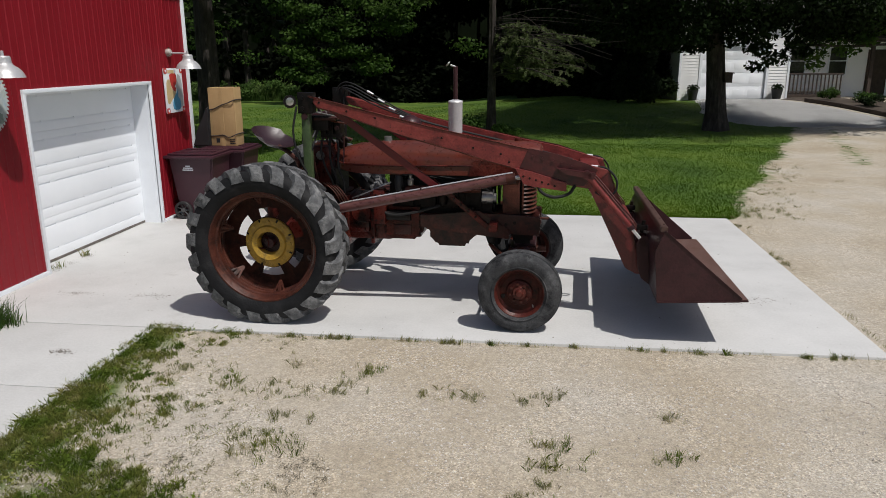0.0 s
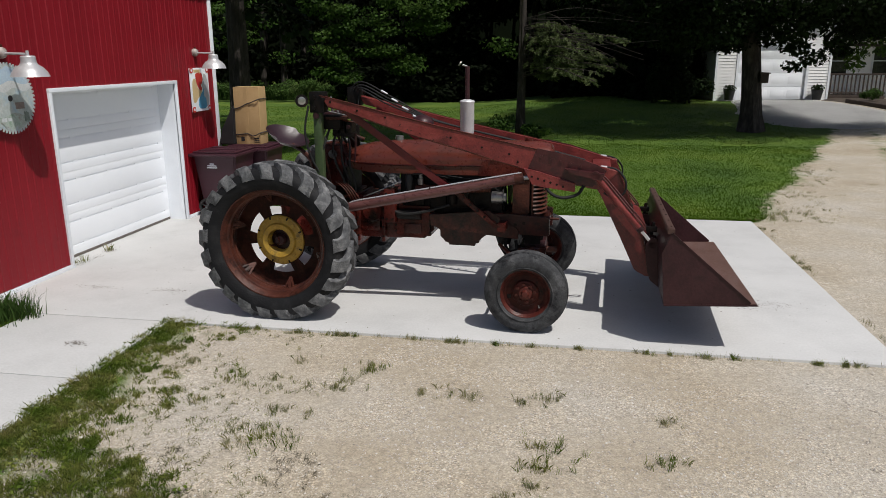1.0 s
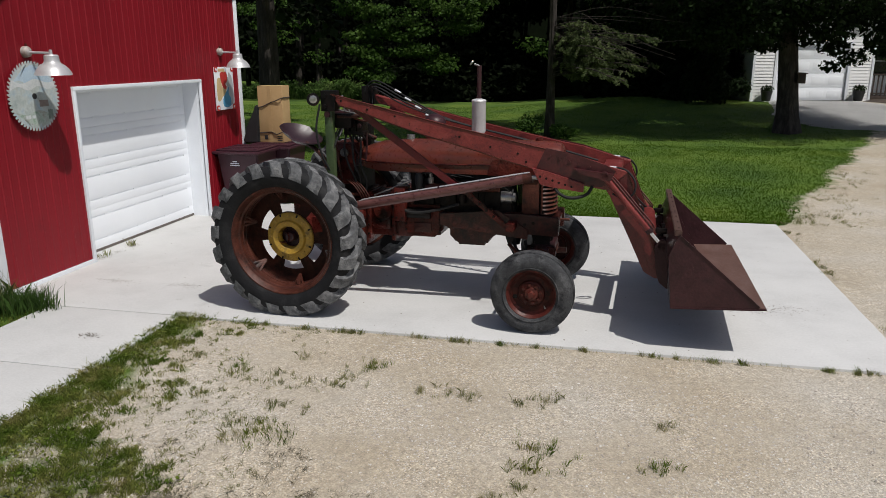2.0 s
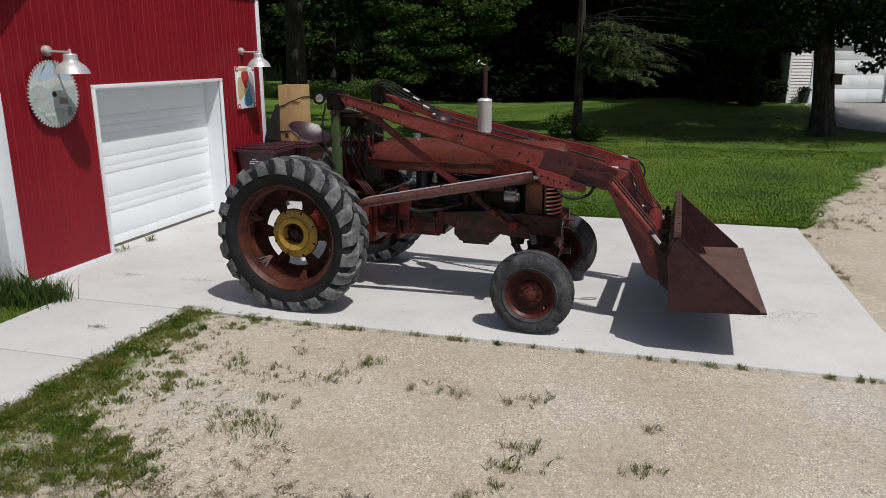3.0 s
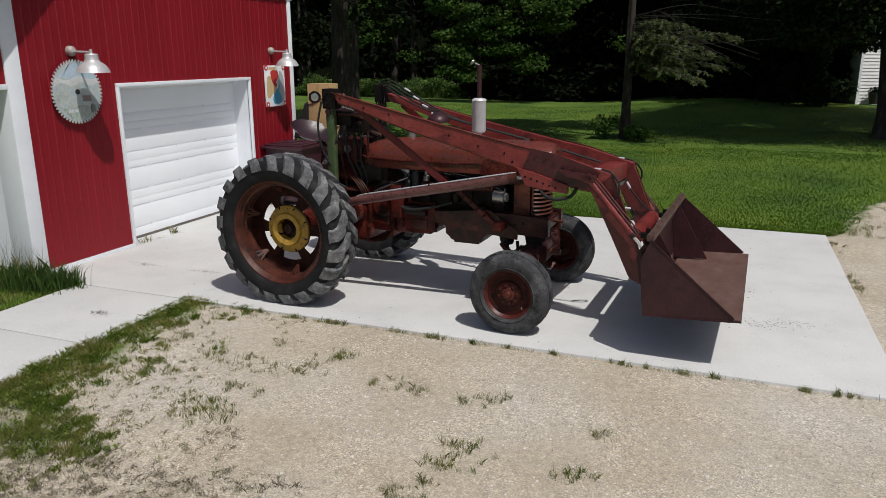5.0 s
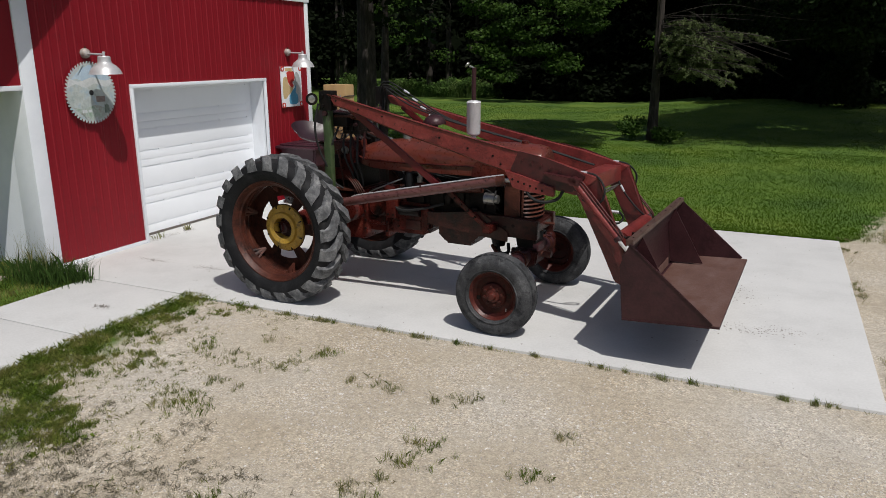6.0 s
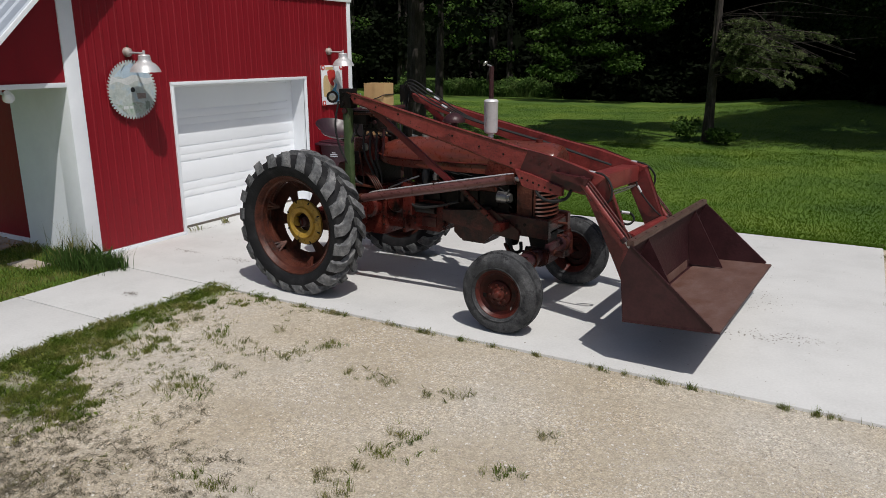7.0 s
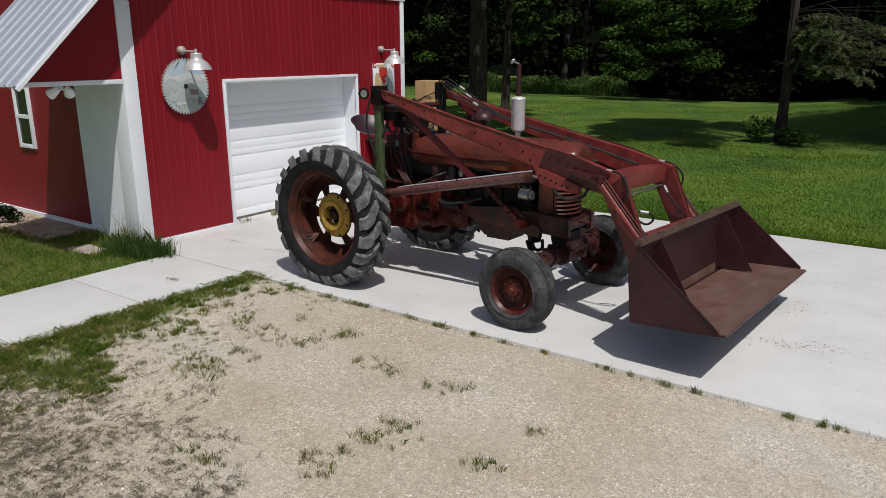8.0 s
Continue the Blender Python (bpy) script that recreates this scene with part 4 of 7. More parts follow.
# hood with tank
def hood():
    bm = bmesh.new()
    secs = [(0.445, 0.02, 1.40, 1.445), (0.47, 0.11, 1.385, 1.495), (0.53, 0.175, 1.36, 1.538), (0.61, 0.21, 1.34, 1.570), (0.74, 0.234, 1.322, 1.603), (1.0, 0.24, 1.316, 1.629), (1.4, 0.24, 1.316, 1.637), (1.75, 0.24, 1.318, 1.643), (2.30, 0.235, 1.325, 1.648), (2.50, 0.225, 1.335, 1.640), (2.575, 0.205, 1.34, 1.622), (2.60, 0.18, 1.36, 1.585)]
    rows_ = []
    for x, w, lo, hi in secs:
        mid = lo + (hi - lo) * 0.42
        pr = [(-w, lo), (-w * 1.0, mid)] + [(-w * math.cos(a), mid + (hi - mid) * math.sin(a)) for a in [math.pi * k / 12 for k in range(1, 12)]] + [(w, mid), (w, lo)]
        rows_.append([bm.verts.new((x, y, z)) for y, z in pr])
    for a, b in zip(rows_, rows_[1:]):
        for i in range(len(a) - 1):
            bm.faces.new((a[i], b[i], b[i + 1], a[i + 1]))
        bm.faces.new((a[-1], b[-1], b[0], a[0]))
    bm.faces.new(rows_[0])
    bm.faces.new(rows_[-1][::-1])
    return bm


hood_ob = part("hood", hood(), RED_HOOD, tractor, "faded orange-red hood and fuel tank")
for s in (-1, 1):
    part("hood_strip", tube([(0.455, s * 0.08, 1.44), (0.52, s * 0.18, 1.432), (0.70, s * 0.235, 1.408), (1.1, s * 0.245, 1.404), (1.8, s * 0.245, 1.414), (1.93, s * 0.243, 1.417)], 0.011, 6), RED_OLD, hood_ob)
    part("hood_panel", prism([(1.88, 1.312), (1.895, 1.41), (1.92, 1.455), (1.96, 1.475), (2.25, 1.468), (2.42, 1.445), (2.42, 1.33)], *sorted((s * 0.236, s * 0.252)), bevel=0.004), RED_OLD, hood_ob)
part("fuel_cap", lathe([(0.0, 0.05), (0.04, 0.045), (0.045, 0.0), (0.045, -0.03)], 16, "Z", (1.02, 0, 1.625)), STEEL, hood_ob)
part("radiator_cap", lathe([(0.0, 0.03), (0.035, 0.025), (0.04, -0.03)], 16, "Z", (2.35, 0.0, 1.645)), RED_OLD, hood_ob)
# air cleaner bowl and muffler
part("air_cleaner", lathe([(0.0, 0.10), (0.05, 0.092), (0.10, 0.06), (0.125, 0.02), (0.125, 0.0), (0.04, -0.02), (0.04, -0.2)], 24, "Z", (1.19, 0.30, 1.765)), RUST_DARK, tractor, "rusty domed air cleaner cap")
muf = part("muffler", lathe([(0.0, 2.035), (0.03, 2.03), (0.07, 2.02), (0.078, 2.005), (0.073, 1.995), (0.073, 1.700), (0.066, 1.680), (0.03, 1.665), (0.03, 1.50), (0, 1.50)], 28, "Z", (1.685, 0.23, 0)), ALU, tractor, "bright silver muffler")
pipe = part("exhaust_pipe", rod((1.685, 0.23, 2.02), (1.685, 0.23, 2.36), 0.024), RUST_DARK, muf, "rusty exhaust pipe with a flap")
bm = lathe([(0.0, 0.01), (0.03, 0.008), (0.03, -0.002), (0.0, -0.002)], 16, "Z")
bmesh.ops.transform(bm, matrix=pose(1.61, 0.23, 2.385, 0, -50, 0), verts=bm.verts[:])
rod((1.685, 0.23, 2.355), (1.635, 0.23, 2.375), 0.01, bm=bm)
part("rain_flap", bm, STEEL, pipe)
# dash, steering, seat
bm = box((0.33, -0.16, 1.02), (0.50, 0.16, 1.46), 0.03)
part("dash_support", bm, RUST_DARK, tractor)
part("battery_box", box((0.20, -0.21, 1.16), (0.47, 0.20, 1.585), 0.025), RED_OLD, tractor, "dull red dash box")
# black plate added to stand for the shaded gap under the hood
part("dark_gap_fill", box((0.47, -0.23, 1.02), (0.52, 0.23, 1.36), 0.008), GREASE, tractor)
part("gauge", lathe([(0.0, -0.014), (0.04, -0.014), (0.046, 0.0), (0.046, 0.02)], 18, "Y", (0.36, -0.212, 1.49)), STEEL, tractor)
part("rear_plate", box((-0.02, -0.24, 1.06), (0.22, 0.24, 1.30), 0.02), RUST, tractor)
part("steering_column", rod((0.62, 0.06, 1.62), (0.18, 0.06, 1.76), 0.018), RUST, tractor)
bm = bmesh.new()
pr = [(0.205 + 0.013 * math.cos(2 * math.pi * k / 8), 0.013 * math.sin(2 * math.pi * k / 8)) for k in range(8)]
lathe(pr, 36, "X", closed=True, bm=bm)
for k in range(3):
    a = 2 * math.pi * k / 3 + 0.5
    rod((0.03, 0, 0), (0, 0.20 * math.cos(a), 0.20 * math.sin(a)), 0.008, bm=bm, seg=8)
bmesh.ops.transform(bm, matrix=pose(0.18, 0.06, 1.76, 0, 17, 0), verts=bm.verts[:])
part("steering_wheel", bm, BLACKP, tractor)
bm = bmesh.new()
grid = []
for i in range(13):
    r_ = []
    for j in range(13):
        u, v = i / 6 - 1, j / 6 - 1
        rr_ = max(abs(u), abs(v))
        th = math.atan2(v, u)
        x, y = 0.21 * rr_ * math.cos(th) * (1.15 if u < 0 else 1.0), 0.235 * rr_ * math.sin(th)
        z = 0.095 * rr_ ** 2.2 * (1.15 if u < 0 else 0.8)
        r_.append(bm.verts.new((x, y, z)))
    grid.append(r_)
for i in range(12):
    for j in range(12):
        bm.faces.new((grid[i][j], grid[i + 1][j], grid[i + 1][j + 1], grid[i][j + 1]))
bmesh.ops.remove_doubles(bm, verts=bm.verts[:], dist=1e-4)
bmesh.ops.solidify(bm, geom=bm.faces[:], thickness=0.008)
bmesh.ops.transform(bm, matrix=pose(-0.21, -0.04, 1.57, 5, 20, 0) @ Matrix.Scale(1.02, 4), verts=bm.verts[:])
seat = part("seat", bm, SEATM, tractor, "dark glossy steel pan seat")
part("seat_spring", tube([(-0.17, 0, 1.55), (-0.05, 0, 1.48), (0.05, 0, 1.35), (0.10, 0, 1.05)], 0.025), RUST, seat)
part("lever", rod((0.16, -0.26, 1.28), (0.28, -0.24, 1.05), 0.012), STEEL, tractor)
part("lever", rod((0.30, -0.26, 1.50), (0.36, -0.24, 1.05), 0.010), RUST, tractor)
part("platform", box((-0.05, -0.30, 1.06), (0.55, 0.30, 1.085), 0.005), RUST, tractor)
for k in range(4):
    part("oil_line", tube([(0.40 + 0.03 * k, -0.27, 1.22), (0.50 + 0.03 * k, -0.31, 1.16), (0.57 + 0.03 * k, -0.31, 1.06), (0.58 + 0.03 * k, -0.27, 0.98)], 0.007), RUST, tractor)
part("hose", tube([(0.98, -0.25, 1.12), (1.0, -0.30, 0.98), (1.12, -0.33, 0.92), (1.35, -0.32, 0.95), (1.6, -0.28, 1.02)], 0.014), HOSE, tractor)
# front axle, wide
part("front_axle", beam((2.42, -0.78, 0.50), (2.44, 0.66, 0.50), 0.11, 0.11, None, 0.02, side=(1, 0, 0)), RUST, tractor, "rusty wide front axle")
part("axle_sleeve", rod((2.42, -0.66, 0.535), (2.44, 0.52, 0.535), 0.078, seg=20), RUST_DARK, tractor)
part("axle_pivot", box((2.34, -0.12, 0.50), (2.56, 0.12, 0.66), 0.02), RUST_DARK, tractor)
for s in (-1, 1):
    kx = s * 0.76 if s < 0 else 0.64
    part("kingpin", rod((2.43, kx, 0.34), (2.43, kx, 0.66), 0.035), RED_GRIMY, tractor)
    part("spindle", rod((2.44, kx, 0.38), (2.44, kx + s * 0.18, 0.378), 0.03), RED_GRIMY, tractor)
part("tie_rod", rod((2.24, -0.82, 0.46), (2.26, 0.62, 0.46), 0.016), GREASE, tractor)
part("steering_gear", lathe([(0.0, -0.10), (0.06, -0.09), (0.075, -0.03), (0.075, 0.05), (0.05, 0.09), (0.0, 0.10)], 16, "Z", (2.14, -0.12, 0.70)), GREASE, tractor)
part("drag_link", tube([(2.10, -0.20, 0.62), (2.22, -0.34, 0.56), (2.30, -0.55, 0.55), (2.34, -0.70, 0.56)], 0.018), RUST, tractor)
for ky in (-0.52, -0.30, 0.22, 0.44):
    part("axle_clamp", rod((2.425, ky - 0.025, 0.53), (2.425, ky + 0.025, 0.53), 0.095, seg=16), RUST, tractor)
    part("clamp_bolt", rod((2.34, ky, 0.60), (2.51, ky, 0.62), 0.012, seg=8), RUST_DARK, tractor)
part("axle_saddle", prism([(2.30, 0.60), (2.33, 0.45), (2.40, 0.42), (2.48, 0.42), (2.55, 0.46), (2.57, 0.60)], -0.16, 0.16, bevel=0.015), RED_GRIMY, tractor)
part("axle_pivot_pin", rod((2.24, 0.0, 0.54), (2.66, 0.0, 0.54), 0.032, seg=16), RUST, tractor)
for s in (-1, 1):
    kk = part("knuckle", lathe([(0.0, 0.12), (0.045, 0.115), (0.06, 0.08), (0.055, -0.02), (0.065, -0.08), (0.05, -0.13), (0.0, -0.13)], 18, "Z", (2.43, -0.76 if s < 0 else 0.64, 0.50)), RED_GRIMY, tractor)
    part("knuckle_arm", tube([(2.43, -0.76 if s < 0 else 0.64, 0.47), (2.33, -0.79 if s < 0 else 0.66, 0.46), (2.25, -0.81 if s < 0 else 0.62, 0.46)], 0.022, 8), RED_GRIMY, kk)
part("tow_hook", tube([(2.18, -0.16, 0.74), (2.16, -0.19, 0.62), (2.20, -0.20, 0.55), (2.27, -0.19, 0.57), (2.26, -0.17, 0.66)], 0.018, 8), GREASE, tractor)
part("steering_arm", tube([(2.05, -0.1, 0.72), (2.12, -0.16, 0.58), (2.24, -0.3, 0.47)], 0.02), GREASE, tractor)

part("brake_pedal", box((0.52, -0.34, 0.98), (0.62, -0.26, 1.01), 0.006), RUST, tractor)
part("pedal_arm", tube([(0.57, -0.30, 0.99), (0.50, -0.30, 0.88), (0.36, -0.29, 0.82)], 0.014), RUST, tractor)
part("air_pipe", tube([(1.19, 0.30, 1.62), (1.22, 0.28, 1.35), (1.45, 0.0, 1.30), (1.6, -0.22, 1.20)], 0.035, 10), GREASE, tractor)
part("distributor", lathe([(0.0, 0.10), (0.035, 0.09), (0.045, 0.05), (0.045, 0.0), (0.03, -0.08)], 14, "Z", (1.18, -0.25, 1.22)), BLACKP, tractor)
for k in range(4):
    part("spark_lead", tube([(1.18, -0.25, 1.30), (1.25 + 0.06 * k, -0.29, 1.33), (1.24 + 0.2 * k, -0.20, 1.27)], 0.005, 5), HOSE, tractor)
part("fuel_bowl", lathe([(0.0, -0.06), (0.03, -0.055), (0.034, 0.0), (0.02, 0.01), (0.02, 0.05)], 14, "Z", (1.30, -0.25, 1.27)), STEEL, tractor)
part("starter", rod((1.0, -0.24, 0.90), (1.30, -0.24, 0.90), 0.055, seg=16), GREASE, tractor)
part("fan", lathe([(0.0, 0.0), (0.16, 0.01), (0.17, 0.02), (0.0, 0.02)], 20, "X", (2.16, 0.0, 1.15)), GREASE, tractor)
part("fan_belt", tube([(2.13, -0.04, 1.2), (2.13, -0.21, 1.17), (2.13, -0.22, 1.05), (2.13, 0.0, 0.92), (2.13, 0.06, 1.05), (2.13, -0.04, 1.2)], 0.01, 6), HOSE, tractor)
part("water_pipe", tube([(2.08, -0.06, 1.30), (2.18, -0.08, 1.33), (2.28, -0.08, 1.34)], 0.03, 10), HOSE, tractor)
part("hydraulic_pump", box((0.88, -0.30, 0.98), (1.06, -0.20, 1.14), 0.02), RED_OLD, tractor)
part("belt_housing", lathe([(0.0, -0.36), (0.09, -0.355), (0.12, -0.33), (0.12, -0.24), (0.15, -0.22)], 22, "Y", (0.48, 0, 0.86)), RED_OLD, tractor)
part("drawbar", beam((-0.55, 0.0, 0.42), (0.3, 0.0, 0.50), 0.09, 0.035), RUST_DARK, tractor)
part("drain_plug", rod((1.70, 0, 0.56), (1.70, 0, 0.61), 0.025), RUST, tractor)
for k in range(2):
    part("control_lever", rod((0.44 + 0.05 * k, -0.34, 1.92), (0.38 + 0.04 * k, -0.36, 2.08), 0.007), STEEL, tractor)
part("hose", tube([(0.40, -0.36, 1.78), (0.36, -0.44, 1.60), (0.28, -0.46, 1.42), (0.30, -0.42, 1.2), (0.42, -0.36, 1.1)], 0.012), HOSE, tractor)
part("hose", tube([(0.24, -0.50, 2.0), (0.20, -0.52, 1.75), (0.24, -0.50, 1.5), (0.33, -0.46, 1.3)], 0.011), HOSE, tractor)
bank = part("valve_bank", box((0.40, -0.30, 1.68), (0.62, -0.16, 1.72), 0.006), GREASE, tractor, "greasy black loader valve bank")
for k in range(3):
    part("spool", box((0.405 + 0.072 * k, -0.31, 1.715), (0.462 + 0.072 * k, -0.15, 1.835), 0.008), GREASE, bank)
    part("spool_cap", rod((0.433 + 0.072 * k, -0.34, 1.78), (0.433 + 0.072 * k, -0.31, 1.78), 0.02, seg=12), RUST_DARK, bank)
    part("hose", tube([(0.42 + 0.07 * k, -0.27, 1.70), (0.40 + 0.09 * k, -0.30, 1.56), (0.44 + 0.07 * k, -0.32, 1.40), (0.50 + 0.06 * k, -0.29, 1.24), (0.52 + 0.05 * k, -0.27, 1.12)], 0.012), HOSE, tractor)
    part("hose", tube([(0.44 + 0.07 * k, -0.18, 1.70), (0.48 + 0.05 * k, -0.10 + 0.1 * k, 1.60), (0.38 + 0.04 * k, 0.12 + 0.1 * k, 1.62), (0.32 + 0.02 * k, 0.45, 1.74)], 0.011), HOSE, tractor)
part("linkage_rod", rod((0.33, -0.33, 1.885), (0.78, -0.30, 1.80), 0.009), RUST, tractor)
part("linkage_rod", rod((0.34, -0.26, 1.93), (0.66, -0.24, 1.86), 0.008), STEEL, tractor)
part("canister", lathe([(0.0, 1.80), (0.03, 1.795), (0.052, 1.77), (0.055, 1.56), (0.04, 1.53), (0.0, 1.53)], 20, "Z", (0.50, 0.10, 0.0)), GREASE, tractor)
part("support_strap", beam((0.34, -0.22, 1.88), (0.52, -0.20, 1.45), 0.04, 0.012, None, 0.003), RUST_DARK, tractor)
part("support_strap", beam((0.62, -0.22, 1.70), (0.60, -0.21, 1.40), 0.035, 0.012, None, 0.003), RUST_DARK, tractor)
part("ignition_box", box((0.19, -0.235, 1.30), (0.30, -0.205, 1.44), 0.008), GREASE, tractor)
# pump pillar and fittings on the clutch housing
pil = part("pump_pillar", box((0.93, -0.335, 0.82), (1.05, -0.225, 1.17), 0.014), RED_OLD, tractor)
pieces("bolt", GREASE, pil, [(0.96, -0.335, 0.86), (1.02, -0.335, 0.86), (0.96, -0.335, 1.12), (1.02, -0.335, 1.12)], 0.012, 0.012, (0, -1, 0))
hat = part("gear_cover", lathe([(0.0, -0.315), (0.055, -0.31), (0.075, -0.29), (0.105, -0.28), (0.115, -0.25), (0.115, -0.20)], 24, "Y", (0.36, 0, 0.80)), RED_OLD, tractor)
pieces("bolt", RUST, hat, [(0.36 + 0.092 * math.cos(k * math.pi / 4), -0.285, 0.80 + 0.092 * math.sin(k * math.pi / 4)) for k in range(8)], 0.010, 0.010, (0, -1, 0))
for x_ in (0.63, 0.90):
    fl = part("flange", box((x_ - 0.018, -0.262, 0.60), (x_ + 0.018, 0.262, 1.09), 0.006), RED_OLD, tractor)
    pieces("bolt", GREASE, fl, [(x_, -0.262, 0.66 + 0.095 * k) for k in range(5)], 0.012, 0.012, (0, -1, 0))
part("oil_line", tube([(0.70, -0.27, 1.07), (0.82, -0.30, 1.12), (0.98, -0.30, 1.19), (1.10, -0.26, 1.24)], 0.008), STEEL, tractor)
part("sump_bolt_rail", box((1.10, -0.155, 0.765), (1.93, 0.155, 0.79), 0.004), RED_GRIMY, tractor)
part("valve_plate", box((0.38, -0.42, 1.86), (0.60, -0.20, 1.885), 0.004), RUST, tractor)

# ---- loader on the tractor ----
ROLL = lambda y: -0.045 * (y + 0.50)


def rolled(bm):
    for v in bm.verts:
        v.co.z += ROLL(v.co.y)
    return bm


arm_top = [(0.36, 2.097), (0.96, 1.954), (1.54, 1.818), (2.10, 1.699), (2.37, 1.642), (2.58, 1.602), (2.74, 1.572), (3.03, 1.49), (3.24, 1.44)]
arm_low = [(3.04, 1.262), (2.83, 1.30), (2.32, 1.450), (2.10, 1.504), (1.824, 1.588), (1.28, 1.731), (0.96, 1.832), (0.60, 1.952), (0.44, 1.99)]
leg_out = [(3.22, 1.435), (3.285, 1.277), (3.44, 0.90), (3.514, 0.69), (3.578, 0.46), (3.52, 0.455), (3.453, 0.498), (3.418, 0.512), (3.082, 1.212), (3.04, 1.258)]
for s in (-1, 1):
    y_out = -0.51 if s < 0 else 0.74
    y_in = y_out - s * 0.10
    a, b = sorted((y_out, y_in))
    bm = prism(arm_top + arm_low, a, b, bevel=0.010)
    arm = part("loader_arm", rolled(bm), RED_ARM, tractor, "worn red box-section loader arm")
    for edge in (arm_top[:7], arm_low[2:]):
        bm = bmesh.new()
        for (xa, za), (xb, zb) in zip(edge, edge[1:]):
            beam((xa, y_out + s * 0.001, za), (xb, y_out + s * 0.001, zb), 0.012, 0.012, bm, 0.003)
        part("weld_lip", rolled(bm), RUST, arm)
    pieces("rivet", GREASE, arm, [(x_, y_out - s * 0.004, z_ + ROLL(y_out)) for x_, z_ in ((0.47, 2.035), (0.74, 1.955), (1.02, 1.895), (1.66, 1.715), (1.96, 1.630), (2.22, 1.575), (2.30, 1.500))], 0.011, 0.010, (0, s, 0))
    bm = prism(leg_out + [(3.0, 1.49)], a + 0.012, b - 0.012, bevel=0.006)
    leg = part("loader_leg", rolled(bm), RED_LEG, arm, "dark red tapered loader leg")
    bm = bmesh.new()
    for (xa, za), (xb, zb) in zip(leg_out[:5], leg_out[1:5]):
        beam((xa, y_out - s * 0.011, za), (xb, y_out - s * 0.011, zb), 0.012, 0.014, bm, 0.003)
    part("weld_lip", rolled(bm), RUST, leg)
    # dark patch plate at the elbow with flange and bolts
    bm = prism([(2.48, 1.635), (2.74, 1.585), (3.03, 1.495), (3.12, 1.44), (3.0, 1.29), (2.83, 1.305), (2.40, 1.45)], *sorted((y_out + s * 0.002, y_out + s * 0.012)), bevel=0.003)
    bolts(bm, [(2.52 + 0.09 * k, y_out + s * 0.012, 1.56 - 0.022 * k) for k in range(5)], 0.013, 0.012, (0, s, 0))
    part("elbow_plate", rolled(bm), RED_PLATE, arm, "darker red splice plate")
    bm = prism([(2.74, 1.46), (3.10, 1.42), (3.08, 1.36), (2.84, 1.40)], *sorted((y_out + s * 0.005, y_out + s * 0.10)), bevel=0.005)
    part("bracket", rolled(bm), RED_PLATE, arm)
    # lift cylinder
    yc = y_out + s * 0.02
    cyl = part("lift_cylinder", rolled(rod((0.50, yc, 0.980), (2.36, yc, 1.353), 0.045, seg=24)), PIPE, tractor, "long dull red hydraulic lift cylinder")
    part("cylinder_rod", rolled(rod((2.36, yc, 1.353), (2.46, yc, 1.372), 0.024)), STEEL, cyl)
    part("cylinder_collar", rolled(rod((2.28, yc, 1.337), (2.365, yc, 1.354), 0.051, seg=24)), RUST, cyl)
    part("cylinder_collar", rolled(rod((0.49, yc, 0.978), (0.56, yc, 0.992), 0.051, seg=24)), RUST, cyl)
    part("pressure_pipe", rolled(tube([(0.62, yc, 1.038), (0.70, yc, 1.074), (1.0, yc, 1.136), (1.6, yc, 1.257), (2.2, yc, 1.377), (2.34, yc, 1.402)], 0.0085, 8)), CHROME, cyl, "bare steel pressure pipe")
    part("pipe_clip", rolled(box((1.45, yc - 0.012, 1.205), (1.466, yc + 0.012, 1.240), 0.003)), RUST_DARK, cyl)
    bm = prism([(2.36, 1.45), (2.44, 1.30), (2.52, 1.28), (2.84, 1.24), (2.84, 1.32), (2.50, 1.42)], *sorted((yc - 0.03, yc + 0.03)), bevel=0.004)
    br = part("cylinder_bracket", rolled(bm), RED_ARM, arm, "drilled red cylinder bracket")
    pieces("bolt_hole", GREASE, br, [(2.44 + 0.058 * k, yc + s * 0.0255, 1.375 - 0.017 * k + ROLL(yc)) for k in range(6)], 0.011, 0.006, (0, s, 0), 10)
    # post
    yp = y_out - s * 0.02
    a, b = sorted((yp, yp - s * 0.10))
    # far post coloured near black so the gap under the hood stays dark
    post = part("loader_post", box((0.275, a + 0.012, 0.80), (0.355, b - 0.012, 1.96), 0.006), GREEN if s < 0 else GREASE, tractor, "flaking green steel post" if s < 0 else "far steel post coloured near black")
    bm = box((0.25, a - 0.01, 1.93), (0.40, b + 0.01, 2.13), 0.008)
    bolts(bm, [(0.40, yp + s * 0.012, 2.06), (0.30, yp + s * 0.012, 2.08), (0.30, yp + s * 0.012, 1.98)], 0.02, 0.02, (0, s, 0))
    part("post_head", bm, GREASE, post)
    part("post_foot", box((0.10, a - 0.02, 0.66), (0.48, b + 0.02, 0.86), 0.01), RED_OLD, post)
    # brace down to the frame
    part("brace", rolled(beam((0.585, yp - s * 0.06, 1.965), (1.64, yp - s * 0.09, 1.195), 0.035, 0.068, None, 0.005)), RED_BRACE, tractor, "deep red diagonal brace")
    low = part("brace_foot", rolled(beam((1.55, yp - s * 0.11, 1.29), (2.08, yp - s * 0.18, 0.835), 0.03, 0.05, None, 0.004)), RED_OLD, tractor, "drilled rusty red brace end")
    pieces("bolt", GREASE, low, [(1.62 + 0.07 * k, yp - s * (0.095 + 0.009 * k), 1.23 - 0.060 * k + ROLL(yp)) for k in range(6)], 0.012, 0.03, (0, s, 0))
